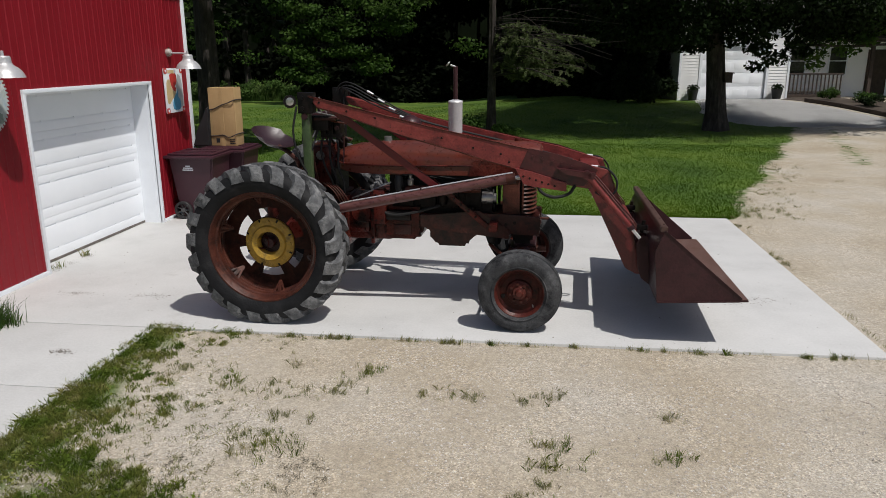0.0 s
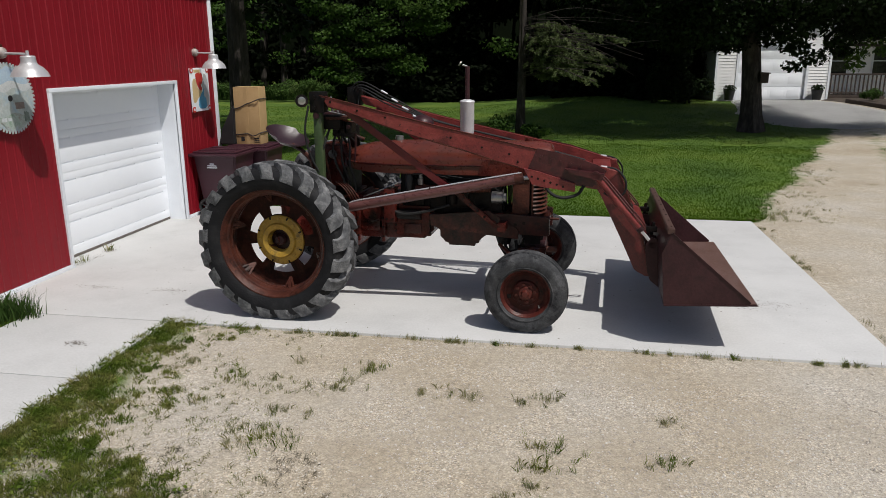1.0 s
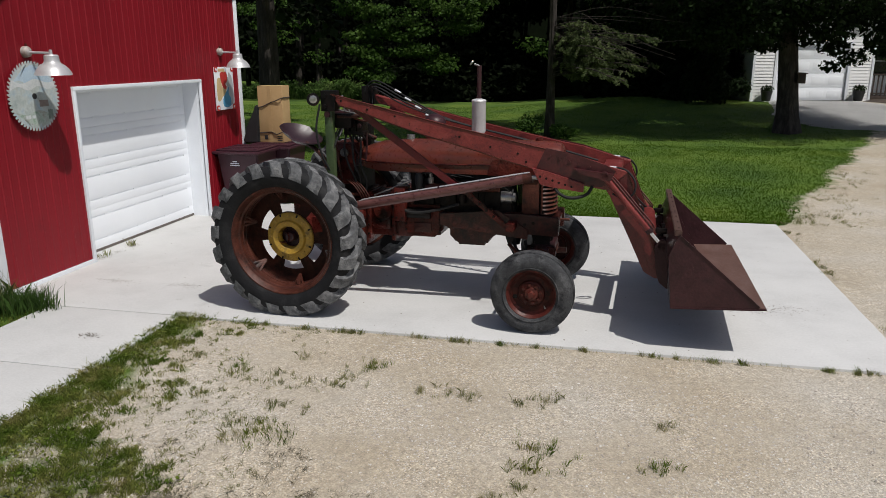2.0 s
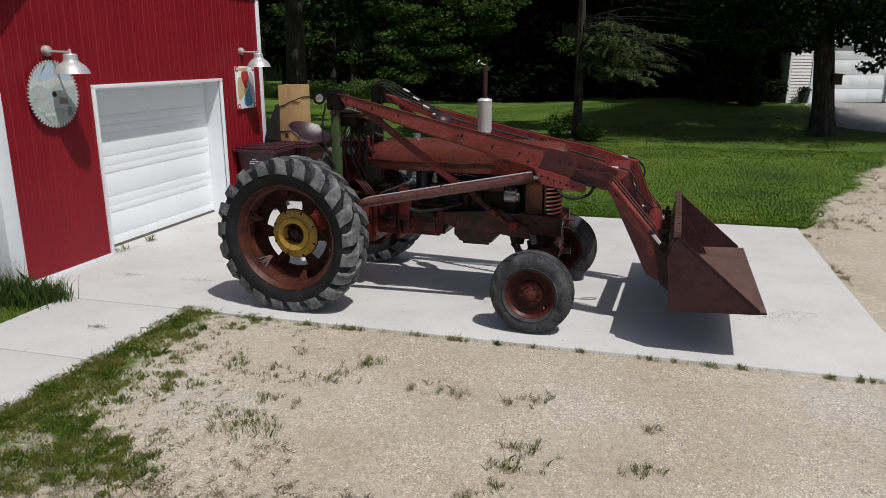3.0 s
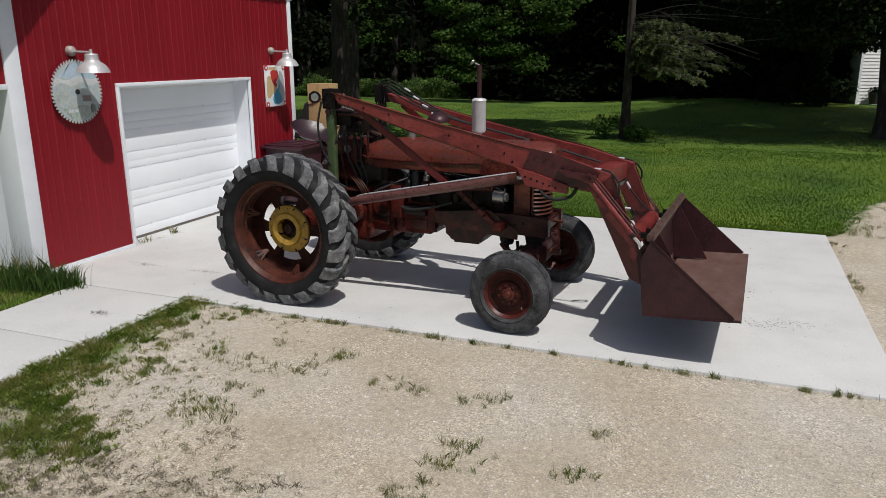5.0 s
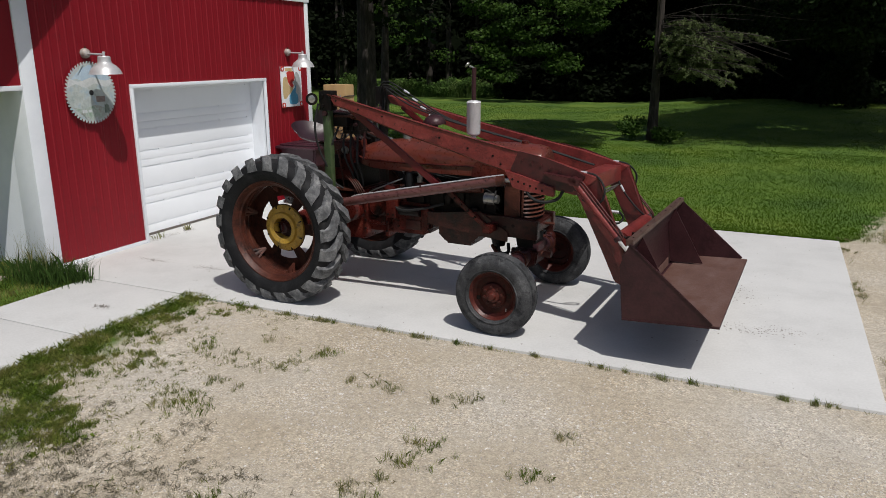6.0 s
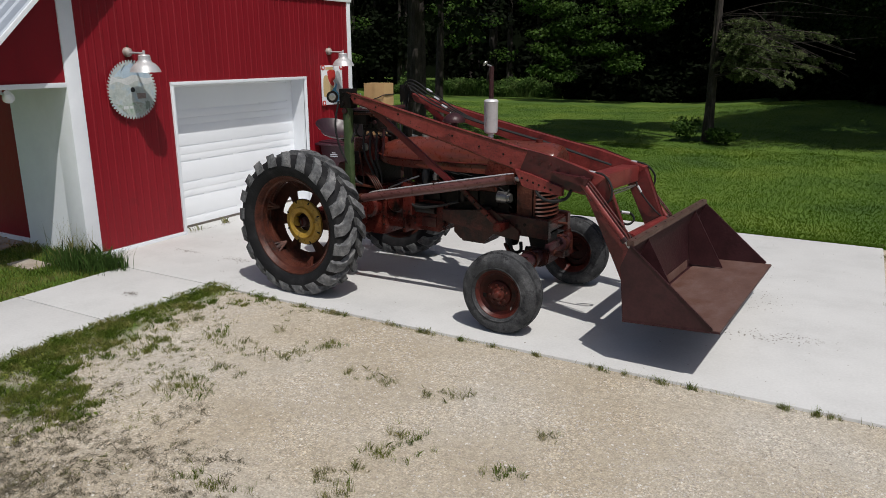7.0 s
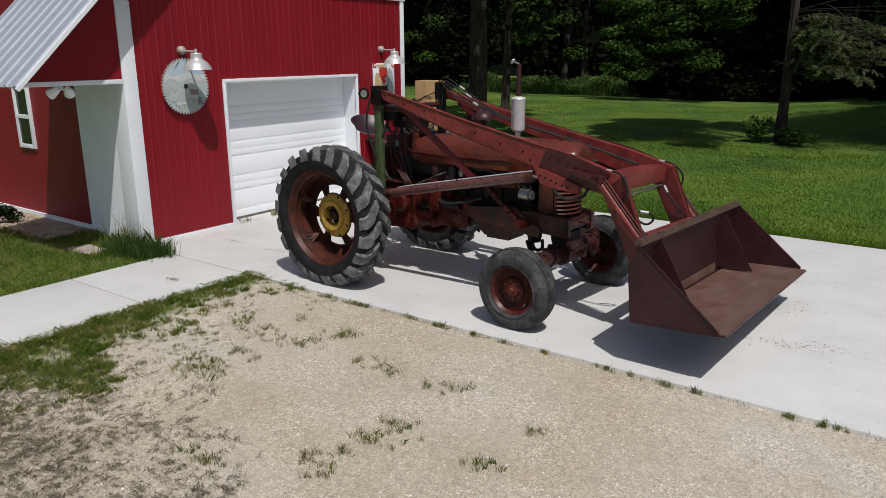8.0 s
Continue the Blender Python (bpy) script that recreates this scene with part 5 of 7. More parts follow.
    part("frame_plate", prism([(2.0, 0.98), (2.3, 0.80), (2.3, 0.70), (1.55, 0.78), (1.45, 0.92)], *sorted((s * 0.285, s * 0.30)), bevel=0.004), RED_GRIMY, tractor)
    part("spreader", beam((2.15, s * 0.28, 0.85), (2.15, yp, 0.85), 0.08, 0.08, None, 0.006, side=(1, 0, 0)), RED_OLD, tractor)
    # bucket cylinder: barrel, rod, clevis and the pipe along it
    p, q = Vector((3.02, y_out + s * 0.055, 1.40)), Vector((3.56, y_out + s * 0.055, 0.785))
    d_ = (q - p).normalized()
    up_ = Vector((-d_.z, 0, d_.x))
    c = part("bucket_cylinder", rolled(rod(p, p.lerp(q, 0.80), 0.030, seg=18)), RED_ARM, arm, "worn red bucket cylinder")
    part("cylinder_collar", rolled(rod(p.lerp(q, 0.76), p.lerp(q, 0.81), 0.035, seg=18)), RUST_DARK, c)
    part("cylinder_rod", rolled(rod(p.lerp(q, 0.80), q, 0.016)), CHROME, c)
    part("clevis", rolled(rod(q - Vector((0, 0.035, 0)), q + Vector((0, 0.035, 0)), 0.034, seg=14)), RUST_DARK, c)
    part("end_lug", rolled(rod(p - Vector((0, 0.045, 0)), p + Vector((0, 0.045, 0)), 0.040, seg=16)), RED_PLATE, c)
    for k in (0, 1):
        o_ = up_ * (0.040 + 0.019 * k) + Vector((0, s * (0.012 - 0.02 * k), 0))
        part("pressure_pipe", rolled(tube([p.lerp(q, 0.03) + o_ * 0.6, p.lerp(q, 0.10) + o_, p.lerp(q, 0.45) + o_, p.lerp(q, 0.76) + o_, p.lerp(q, 0.82) + o_ * 0.5], 0.0075, 8)), PIPE, c)
    part("pivot_pin", rolled(rod((3.555, a - 0.05, 0.73), (3.555, b + 0.05, 0.73), 0.03)), RUST_DARK, arm)
    # hoses at the elbow and down the leg
    h_ = part("hose", rolled(tube([(3.06, y_out - s * 0.03, 1.475), (3.20, y_out - s * 0.02, 1.455), (3.29, y_out + s * 0.02, 1.36), (3.285, y_out + s * 0.03, 1.25), (3.20, y_out + s * 0.02, 1.20), (3.10, y_out + s * 0.03, 1.24)], 0.010)), HOSE, arm)
    part("coupling", rolled(rod((3.06, y_out - s * 0.03, 1.475), (3.12, y_out - s * 0.03, 1.472), 0.013)), CHROME, h_)
    h_ = part("hose", rolled(tube([(3.13, y_out - s * 0.13, 1.33), (3.20, y_out - s * 0.14, 1.20), (3.33, y_out - s * 0.13, 1.04), (3.45, y_out - s * 0.08, 0.93), (3.545, y_out - s * 0.03, 0.90)], 0.0095)), HOSE, arm)
    part("coupling", rolled(rod((3.175, y_out - s * 0.137, 1.245), (3.215, y_out - s * 0.14, 1.182), 0.0125)), CHROME, h_)
    part("fitting", rolled(box((3.50, y_out - s * 0.03 - 0.03, 0.885), (3.60, y_out - s * 0.03 + 0.03, 0.935), 0.010)), GREASE, arm)
    part("fitting", rolled(rod((3.55, y_out - s * 0.03, 0.86), (3.565, y_out - s * 0.03, 0.975), 0.018)), GREASE, arm)
    bm = tube([(2.55, yc, 1.38), (2.60, yc - 0.02, 1.24), (2.72, yc - 0.03, 1.185), (2.86, yc, 1.215), (2.92, yc, 1.30)], 0.015)
    part("hose", rolled(bm), HOSE, arm)
# tank/cross tubes between the arms
bm = box((2.98, -0.42, 1.285), (3.16, 0.66, 1.445), 0.012)
part("cross_beam", rolled(bm), RED_ARM, tractor, "red square cross beam")
part("cross_tube", rolled(rod((3.44, -0.42, 0.88), (3.44, 0.66, 0.88), 0.075, seg=22)), RED_ARM, tractor, "round red cross tube")
h_ = part("hose", rolled(tube([(3.10, -0.30, 1.30), (3.17, -0.26, 1.16), (3.26, -0.22, 1.03), (3.34, -0.18, 0.985), (3.385, -0.14, 1.03), (3.35, -0.16, 1.09), (3.27, -0.22, 1.10)], 0.0105)), HOSE, tractor)
part("coupling", rolled(rod((3.345, -0.165, 1.09), (3.285, -0.21, 1.10), 0.014)), CHROME, h_)
for k in (0, 1):
    part("cross_pipe", rolled(tube([(3.09, -0.36, 1.20 - 0.03 * k), (3.14, -0.1, 1.255 - 0.03 * k), (3.16, 0.3, 1.26 - 0.02 * k), (3.15, 0.6, 1.25)], 0.008)), STEEL, tractor)
part("post_tie", rod((0.31, -0.50, 1.90), (0.31, 0.70, 1.87), 0.03), RUST_DARK, tractor)
for k in range(4):
    z = 2.16 - 0.01 * k
    bm = tube([(0.30 + 0.03 * k, 0.62 - 0.03 * k, 1.70), (0.27 + 0.04 * k, 0.62, 2.02 + 0.02 * k), (0.42 + 0.03 * k, 0.60 - 0.04 * k, 2.19 - 0.035 * k), (0.80, 0.56 - 0.04 * k, 2.02 - 0.025 * k), (1.3, 0.56 - 0.03 * k, 1.78), (2.2, 0.58 - 0.02 * k, 1.57), (2.9, 0.58 - 0.01 * k, 1.39)], 0.008)
    part("coupling", rod((0.66 + 0.13 * k, 0.575 - 0.045 * k, 2.095 - 0.085 * k), (0.73 + 0.13 * k, 0.57 - 0.045 * k, 2.058 - 0.082 * k), 0.013), CHROME, tractor)
    part("hose", bm, HOSE, tractor)
part("valve_block", box((0.34, -0.40, 1.76), (0.52, -0.28, 1.90), 0.01), GREASE, tractor)
# work lamp on the near post
lamp = part("work_lamp", lathe([(0.0, -0.05), (0.03, -0.048), (0.055, -0.02), (0.062, 0.0), (0.062, 0.015), (0.0, 0.018)], 22, "Y"), GREASE, tractor, "round black work lamp")
lamp.matrix_local = pose(0.185, -0.53, 2.045, 0, 0, 205)
part("lamp_lens", lathe([(0.0, 0.026), (0.036, 0.021), (0.042, 0.014), (0, 0.012)], 22, "Y"), LENS, lamp)

# ---- bucket ----
bucket = tractor
BY0, BY1 = -1.13, 1.40
BT = lambda y: 0.045 - 0.09 * (y - BY0) / (BY1 - BY0)


def tipped(bm):
    for v in bm.verts:
        v.co.z += BT(v.co.y)
    return bm


side_pts = [(3.645, 0.345), (3.60, 0.80), (3.67, 0.985), (4.345, 0.41), (4.32, 0.385)]
bk = part("bucket", tipped(prism([(3.60, 0.80), (3.67, 0.985), (3.685, 0.98), (3.618, 0.795), (3.662, 0.362), (4.40, 0.400), (4.40, 0.385), (3.645, 0.345)], BY0 + 0.008, BY1 - 0.008)), RUST_DARK, tractor, "dark brown rusty loader bucket")
for y in (BY0, BY1 - 0.012):
    part("bucket_side", tipped(prism(side_pts, y, y + 0.012, bevel=0.002)), RUST_DARK, bk)
part("bucket_floor", tipped(prism([(3.70, 0.368), (4.396, 0.401), (4.396, 0.406), (3.70, 0.374)], BY0 + 0.014, BY1 - 0.014)), WORN, bk, "worn brown bucket floor")
for y in (-0.60, -0.44, 0.66, 0.80):
    part("bucket_ear", tipped(prism([(3.64, 0.36), (3.60, 0.82), (3.55, 0.83), (3.50, 0.76), (3.505, 0.66), (3.53, 0.50), (3.56, 0.42)], y, y + 0.018, bevel=0.003)), RUST_DARK, bk)
part("top_bar", tipped(beam((3.665, BY0 + 0.01, 0.995), (3.665, BY1 - 0.01, 0.995), 0.06, 0.05, None, 0.006, side=(1, 0, 0))), LIP, bk, "worn brown bucket lip")
pieces("bolt", GREASE, bk, [(3.672, BY0 + 0.12 + 0.286 * k, 1.019 + BT(BY0 + 0.12 + 0.286 * k)) for k in range(9)], 0.008, 0.005, (0, 0, 1))
part("back_scuff", tipped(prism([(3.668, 0.372), (3.672, 0.372), (3.664, 0.455), (3.660, 0.455)], BY0 + 0.55, BY1 - 0.55)), WORN, bk, "scraped pale strip at the bucket heel")
for y in (BY0 - 0.004, BY1 - 0.008):
    part("edge_bar", tipped(beam((3.672, y + 0.006, 0.985), (4.345, y + 0.006, 0.412), 0.018, 0.012, None, 0.003)), RUST_DARK, bk)
    part("edge_bar", tipped(beam((3.645, y + 0.006, 0.350), (4.33, y + 0.006, 0.390), 0.020, 0.014, None, 0.003)), RUST_DARK, bk)
for y in (BY0 + 0.45, BY1 - 0.45):
    part("bucket_fin", tipped(prism([(3.62, 0.80), (3.68, 0.96), (4.00, 0.40), (3.67, 0.39)], y, y + 0.012)), RUST_DARK, bk)


# ---- things by the barn ----
bin_ = thing("wheelie_bin", "maroon plastic wheelie bin with white print", "rubbish bin", (-5.06, 11.02, 0.0))
bm = bmesh.new()
lo, hi = (0.27, 0.27), (0.355, 0.36)
ra = [bm.verts.new((sx * lo[0], sy * lo[1], 0.06)) for sx, sy in ((-1, -1), (1, -1), (1, 1), (-1, 1))]
rb = [bm.verts.new((sx * hi[0], sy * hi[1], 0.98)) for sx, sy in ((-1, -1), (1, -1), (1, 1), (-1, 1))]
bm.faces.new(ra[::-1])
bm.faces.new(rb)
for i in range(4):
    bm.faces.new((ra[i], ra[(i + 1) % 4], rb[(i + 1) % 4], rb[i]))
bmesh.ops.bevel(bm, geom=bm.edges[:], offset=0.03, segments=3, affect="EDGES")
part("body", bm, BINM, bin_)
bm = box((-0.40, -0.42, 0.955), (0.40, 0.40, 1.0), 0.015)
box((-0.36, -0.36, 1.0), (0.36, 0.36, 1.03), 0.02, bm)
for k in range(3):
    box((-0.30, -0.27 + 0.2 * k, 1.028), (0.30, -0.16 + 0.2 * k, 1.04), 0.006, bm)
part("lid", bm, BINM, bin_)
part("handle", rod((-0.41, -0.28, 0.93), (-0.41, 0.28, 0.93), 0.016), BINM, bin_)
for y in (-0.305, 0.305):
    w = part("wheel", lathe([(0.14, -0.025), (0.135, -0.032), (0.100, -0.03), (0.100, 0.03), (0.135, 0.032), (0.14, 0.025)], 30, "Y", closed=True), BLACKP, bin_)
    w.location = (-0.20, y, 0.14)
    bm = lathe([(0.0, -0.022), (0.034, -0.022), (0.034, 0.022), (0.0, 0.022)], 16, "Y")
    for k in range(7):
        a = 2 * math.pi * k / 7
        rod((0.02 * math.cos(a), 0, 0.02 * math.sin(a)), (0.104 * math.cos(a), 0, 0.104 * math.sin(a)), 0.011, bm=bm, seg=6)
    part("spokes", bm, GREYP, w)
part("axle", rod((-0.20, -0.30, 0.14), (-0.20, 0.30, 0.14), 0.012), STEEL, bin_)
for k, (wd, y_) in enumerate(((0.07, 0.83), (0.15, 0.80), (0.17, 0.77))):
    part("print_bar", box((-0.05 - wd / 2, -0.352 + 0.0, y_), (-0.05 + wd / 2, -0.345, y_ + 0.016)), WHITE, bin_)

bin2 = copy_thing(bin_, pose(-4.87, 11.79, 0.0, 0, 0, 0))
tagged(bin2, "second maroon plastic wheelie bin carrying a cardboard box")

carton = thing("cardboard_box", "tall tan cardboard box bound with twine, standing on the bin", "box", (-4.905, 11.78, 1.04))
bm = box((-0.22, -0.15, 0.0), (0.22, 0.15, 0.93), 0.008)
part("carton", bm, CARD, carton)
part("tape", box((-0.04, -0.153, 0.0), (0.02, -0.150, 0.93)), CARD, carton)
part("flap", box((-0.215, -0.148, 0.930), (-0.004, 0.148, 0.936)), CARD, carton)
part("flap", box((0.004, -0.148, 0.930), (0.215, 0.148, 0.938)), CARD, carton)
for z0, z1 in ((0.58, 0.74), (0.16, 0.19)):
    pts = [(-0.225, -0.155, z0), (-0.12, -0.162, z0 + (z1 - z0) * 0.15), (0.0, -0.158, z0 + (z1 - z0) * 0.5), (0.10, -0.165, z1 - 0.05), (0.225, -0.155, z1), (0.225, 0.155, z1)]
    part("twine", tube(pts, 0.009), DARKWOOD, carton)
for k in range(3):
    part("print_bar", box((0.10, -0.1535, 0.03 + 0.03 * k), (0.19, -0.150, 0.045 + 0.03 * k)), BLACKP, carton)
part("print_mark", box((-0.13, -0.1535, 0.05), (-0.07, -0.150, 0.12)), BLACKP, carton)

# dark sheet leaning behind the bin
bm = prism([(0.0, 0.0), (0.30, 0.0), (0.32, 0.62), (0.27, 0.64), (0.20, 0.46), (0.09, 0.26)], -0.04, 0.04, bevel=0.02)
sheet = solid("tarpaulin", bm, BLACKP, "black folded tarpaulin leaning between wall and box", "tarpaulin")
sheet.matrix_world = pose(-5.43, 11.62, 1.03, 0, 0, 0)

# swirl on the painted board
def flat_shape(pts, x0, x1):
    bm = bmesh.new()
    va = [bm.verts.new((x1, y, z)) for y, z in pts]
    vb = [bm.verts.new((x0, y, z)) for y, z in pts]
    bm.faces.new(va)
    bm.faces.new(vb[::-1])
    for i in range(len(pts)):
        j = (i + 1) % len(pts)
        bm.faces.new((va[j], va[i], vb[i], vb[j]))
    return bm


ART_TAN = material("tan_paint", [(0.50, 0.36, 0.18), (0.60, 0.46, 0.26)], 0.6, 0, 8, 40, 0.1, 0.5)
ART_RED = material("red_paint", [(0.42, 0.02, 0.02), (0.52, 0.05, 0.04)], 0.6, 0, 8, 40, 0.1, 0.5)
ART_BLUE = material("blue_paint", [(0.05, 0.20, 0.35), (0.08, 0.32, 0.48)], 0.6, 0, 8, 40, 0.1, 0.5)
ART_GREY = material("grey_paint", [(0.33, 0.34, 0.35), (0.46, 0.47, 0.48)], 0.6, 0, 8, 40, 0.1, 0.5)
def curl(turns):
    """A swirl outline from (y, z) turning points, rounded off."""
    pts = []
    n_ = len(turns)
    for i in range(n_):
        p0, p1, p2, p3 = (turns[(i + d) % n_] for d in (-1, 0, 1, 2))
        for k in range(5):
            t = k / 5
            pts.append(tuple(0.5 * (2 * b_ + (c_ - a_) * t + (2 * a_ - 5 * b_ + 4 * c_ - d_) * t * t + (3 * b_ - a_ - 3 * c_ + d_) * t ** 3) for a_, b_, c_, d_ in zip(p0, p1, p2, p3)))
    return pts


part("tan_field", flat_shape(curl([(0.03, 0.18), (0.04, 0.46), (0.14, 0.50), (0.19, 0.38), (0.26, 0.33), (0.33, 0.35), (0.28, 0.25), (0.18, 0.20), (0.10, 0.14)]), 0.02, 0.0270), ART_TAN, art)
part("red_swirl", flat_shape(curl([(0.15, 0.52), (0.16, 0.58), (0.30, 0.60), (0.36, 0.56), (0.36, 0.46), (0.30, 0.40), (0.33, 0.36), (0.29, 0.32), (0.22, 0.36), (0.17, 0.44)]), 0.02, 0.0280), ART_RED, art)
part("grey_swirl", flat_shape(curl([(0.34, 0.10), (0.50, 0.08), (0.54, 0.34), (0.50, 0.52), (0.42, 0.58), (0.38, 0.50), (0.32, 0.42), (0.36, 0.34), (0.33, 0.24)]), 0.02, 0.0274), ART_GREY, art)
part("blue_figure", flat_shape(curl([(0.22, 0.05), (0.42, 0.05), (0.44, 0.18), (0.38, 0.24), (0.40, 0.36), (0.34, 0.30), (0.28, 0.26), (0.20, 0.16)]), 0.02, 0.0288), ART_BLUE, art)
part("pale_hook", flat_shape([(0.10, 0.60), (0.10, 0.645), (0.30, 0.645), (0.30, 0.585), (0.26, 0.585), (0.26, 0.60)], 0.02, 0.0284), ART_TAN, art)
for y, z in ((0.0, 0.0), (0.50, 0.0), (0.0, 0.60), (0.50, 0.60)):
    corner = part("corner_scroll", flat_shape(curl([(y, z), (y + 0.07, z), (y + 0.07, z + 0.07), (y, z + 0.07)]), 0.02, 0.0292), ART_RED, art)
    part("scroll_eye", rod((0.0285, y + 0.035, z + 0.035), (0.0302, y + 0.035, z + 0.035), 0.022, seg=14), WHITE, corner)

# porch flood light and window of the side wall
flood = thing("flood_light", "white twin-head porch flood light under the soffit", "flood light", (WX - 0.18, 5.42, 2.11))
part("base", lathe([(0.0, 0.0), (0.06, 0.0), (0.055, -0.03), (0.0, -0.035)], 18, "Z"), WHITE, flood)
for sy in (-1, 1):
    m = pose(0.06, sy * 0.09, -0.07, 60, 0, 90 - sy * 35)
    bm = lathe([(0.0, 0.08), (0.03, 0.075), (0.04, 0.04), (0.062, -0.03), (0.064, -0.06), (0.0, -0.065)], 20, "Z")
    bmesh.ops.transform(bm, matrix=m, verts=bm.verts[:])
    rod((0, 0, -0.03), (0.06, sy * 0.09, -0.06), 0.015, bm=bm)
    part("lamp_head", bm, WHITE, flood)
OLDCON = material("dirty_old_concrete", [(0.20, 0.16, 0.125), (0.33, 0.28, 0.23), (0.44, 0.40, 0.35)], 0.9, 0.0, 2.5, 40, 0.3, 0.55, dirt=(0.13, 0.10, 0.075), dirt_at=0.55, dirt_scale=3)
solid("stepping_slab", box((-6.18, 5.50, -0.06), (-5.66, 5.80, 0.010), 0.01), OLDCON, "old concrete stepping slab in the grass by the porch", "paving slab")
solid("pavement_pad", box((-12.0, 5.62, -0.1), (-6.95, 6.285, 0.006), 0.01), OLDCON, "old concrete strip along the side wall", "concrete strip", "structure")
win = thing("window_1", "white framed double-hung window in the red side wall", "window", (-8.78, 6.31, 1.07), kind="structure")
wf = part("window_frame", box((0, -0.03, 0), (0.06, 0.02, 0.95), 0.004), WHITE, win)
part("window_frame", box((0.42, -0.03, 0), (0.48, 0.02, 0.95), 0.004), WHITE, win)
for z in (0, 0.45, 0.89):
    part("window_frame", box((0.06, -0.028, z), (0.42, 0.02, z + 0.06), 0.004), WHITE, win)
part("pane", box((0.05, -0.008, 0.05), (0.43, 0.0, 0.46)), GLASSD, win)
part("pane", box((0.05, -0.004, 0.50), (0.43, 0.004, 0.90)), GLASSD, win)


# ---- far garage and house ----
def siding(x0, x1, z0, z1, y, lap=0.125, cut=None):
    """Lap boards facing -y, as one joined skin."""
    bm = bmesh.new()
    z = z0
    while z < z1 - 0.01:
        t = min(z + lap, z1)
        spans = [(x0, x1)]
        if cut and z < cut[2]:
            spans = [(x0, cut[0]), (cut[1], x1)]
        for a, b in spans:
            v = [bm.verts.new(p) for p in ((a, y - 0.022, z), (b, y - 0.022, z), (b, y, t), (a, y, t), (a, y, z), (b, y, z))]
            bm.faces.new((v[0], v[1], v[2], v[3]))
            bm.faces.new((v[4], v[5], v[1], v[0]))
        z = t
    bmesh.ops.remove_doubles(bm, verts=bm.verts[:], dist=1e-4)
    return bm


garage = thing("garage", "white lap-sided garage with a closed white door", "garage", (0.138, 31.69, 0.56), 12.0)
part("wall", siding(6.30, 11.15, 0.0, 3.6, 0, cut=(7.22, 10.16, 2.27)), SIDING, garage, smooth=False)
bm = box((6.34, 0.03, 0.0), (7.22, 4.4, 3.55))
box((10.16, 0.03, 0.0), (11.12, 4.4, 3.55), 0, bm)
box((7.22, 0.03, 2.27), (10.16, 4.4, 3.55), 0, bm)
box((7.22, 4.3, 0.0), (10.16, 4.4, 2.27), 0, bm)
part("core", bm, SIDING, garage, smooth=False)
bm = bmesh.new()
z = 0.0
while z < 3.5:
    v = [bm.verts.new(p) for p in ((6.30, 0, z), (6.30, 4.4, z), (6.33, 4.4, z + 0.125), (6.33, 0, z + 0.125), (6.33, 0, z), (6.33, 4.4, z))]
    bm.faces.new((v[0], v[1], v[2], v[3]))
    bm.faces.new((v[4], v[5], v[1], v[0]))
    z += 0.125
bmesh.ops.remove_doubles(bm, verts=bm.verts[:], dist=1e-4)
part("side_wall", bm, SIDING, garage, smooth=False)
for x in (6.27, 11.12):
    part("corner_board", box((x, -0.04, 0), (x + 0.09, 0.05, 3.6)), WHITE, garage)
for x in (7.16, 10.16):
    part("door_frame", box((x, -0.04, 0), (x + 0.10, 0.06, 2.3)), WHITE, garage)
part("door_frame", box((7.16, -0.04, 2.27), (10.26, 0.06, 2.37)), WHITE, garage)
gd = part("door", box((7.22, 0.08, 0.0), (10.18, 0.12, 2.28)), DOORW, garage, smooth=False)
for k in range(4):
    bm = box((7.25, 0.06, 0.02 + k * 0.565), (10.15, 0.085, 0.56 + k * 0.565), 0.008)
    for c in range(4):
        box((7.36 + c * 0.70, 0.056, 0.12 + k * 0.565), (7.92 + c * 0.70, 0.062, 0.44 + k * 0.565), 0.003, bm)
    part("door_panel", bm, DOORW, gd)
part("roof", prism([(5.9, 3.45), (11.5, 3.45), (8.7, 5.1)], -0.4, 4.8, bevel=0.02), SHINGLE, garage)

house = thing("house", "white lap-sided house with a dark porch", "house", (0, 36.5, 0.56))
part("wall", siding(11.15, 24.0, 0.0, 3.0, 0), SIDING, house, smooth=False)
part("core", box((11.2, 0.02, 0.0), (24.0, 8.0, 2.95)), SIDING, house, smooth=False)
part("roof", prism([(10.9, 2.9), (24.5, 2.9), (24.5, 3.1), (10.9, 3.1)], -1.9, 8.4), SHINGLE, house)
part("roof", prism([(10.9, 3.1), (24.5, 3.1), (20.0, 5.0), (14.0, 5.0)], -1.8, 8.2), SHINGLE, house)
for x in (11.75, 13.55):
    w = part("window", box((x, -0.05, 0.95), (x + 0.85, 0.02, 2.25), 0.01), WHITE, house)
    part("pane", box((x + 0.07, -0.06, 1.02), (x + 0.78, -0.045, 1.58)), GLASSD, w)
    part("pane", box((x + 0.07, -0.06, 1.62), (x + 0.78, -0.045, 2.18)), GLASSD, w)
for x in (14.9, 16.3):
    part("post", box((x, -1.2, 0.0), (x + 0.14, -1.06, 2.95)), DARKWOOD, house)
part("door", box((15.25, -0.06, 0.0), (16.15, 0.0, 2.1), 0.01), DARKWOOD, house)
deck = thing("porch_railing", "dark weathered wooden porch railing", "railing", (11.4, 34.9, 0.56))
part("deck_board", box((0.0, 0.0, 0.0), (2.3, 1.5, 0.16), 0.01), DARKWOOD, deck)
part("rail", box((0.0, 0.0, 1.02), (2.3, 0.09, 1.09), 0.006), DARKWOOD, deck)
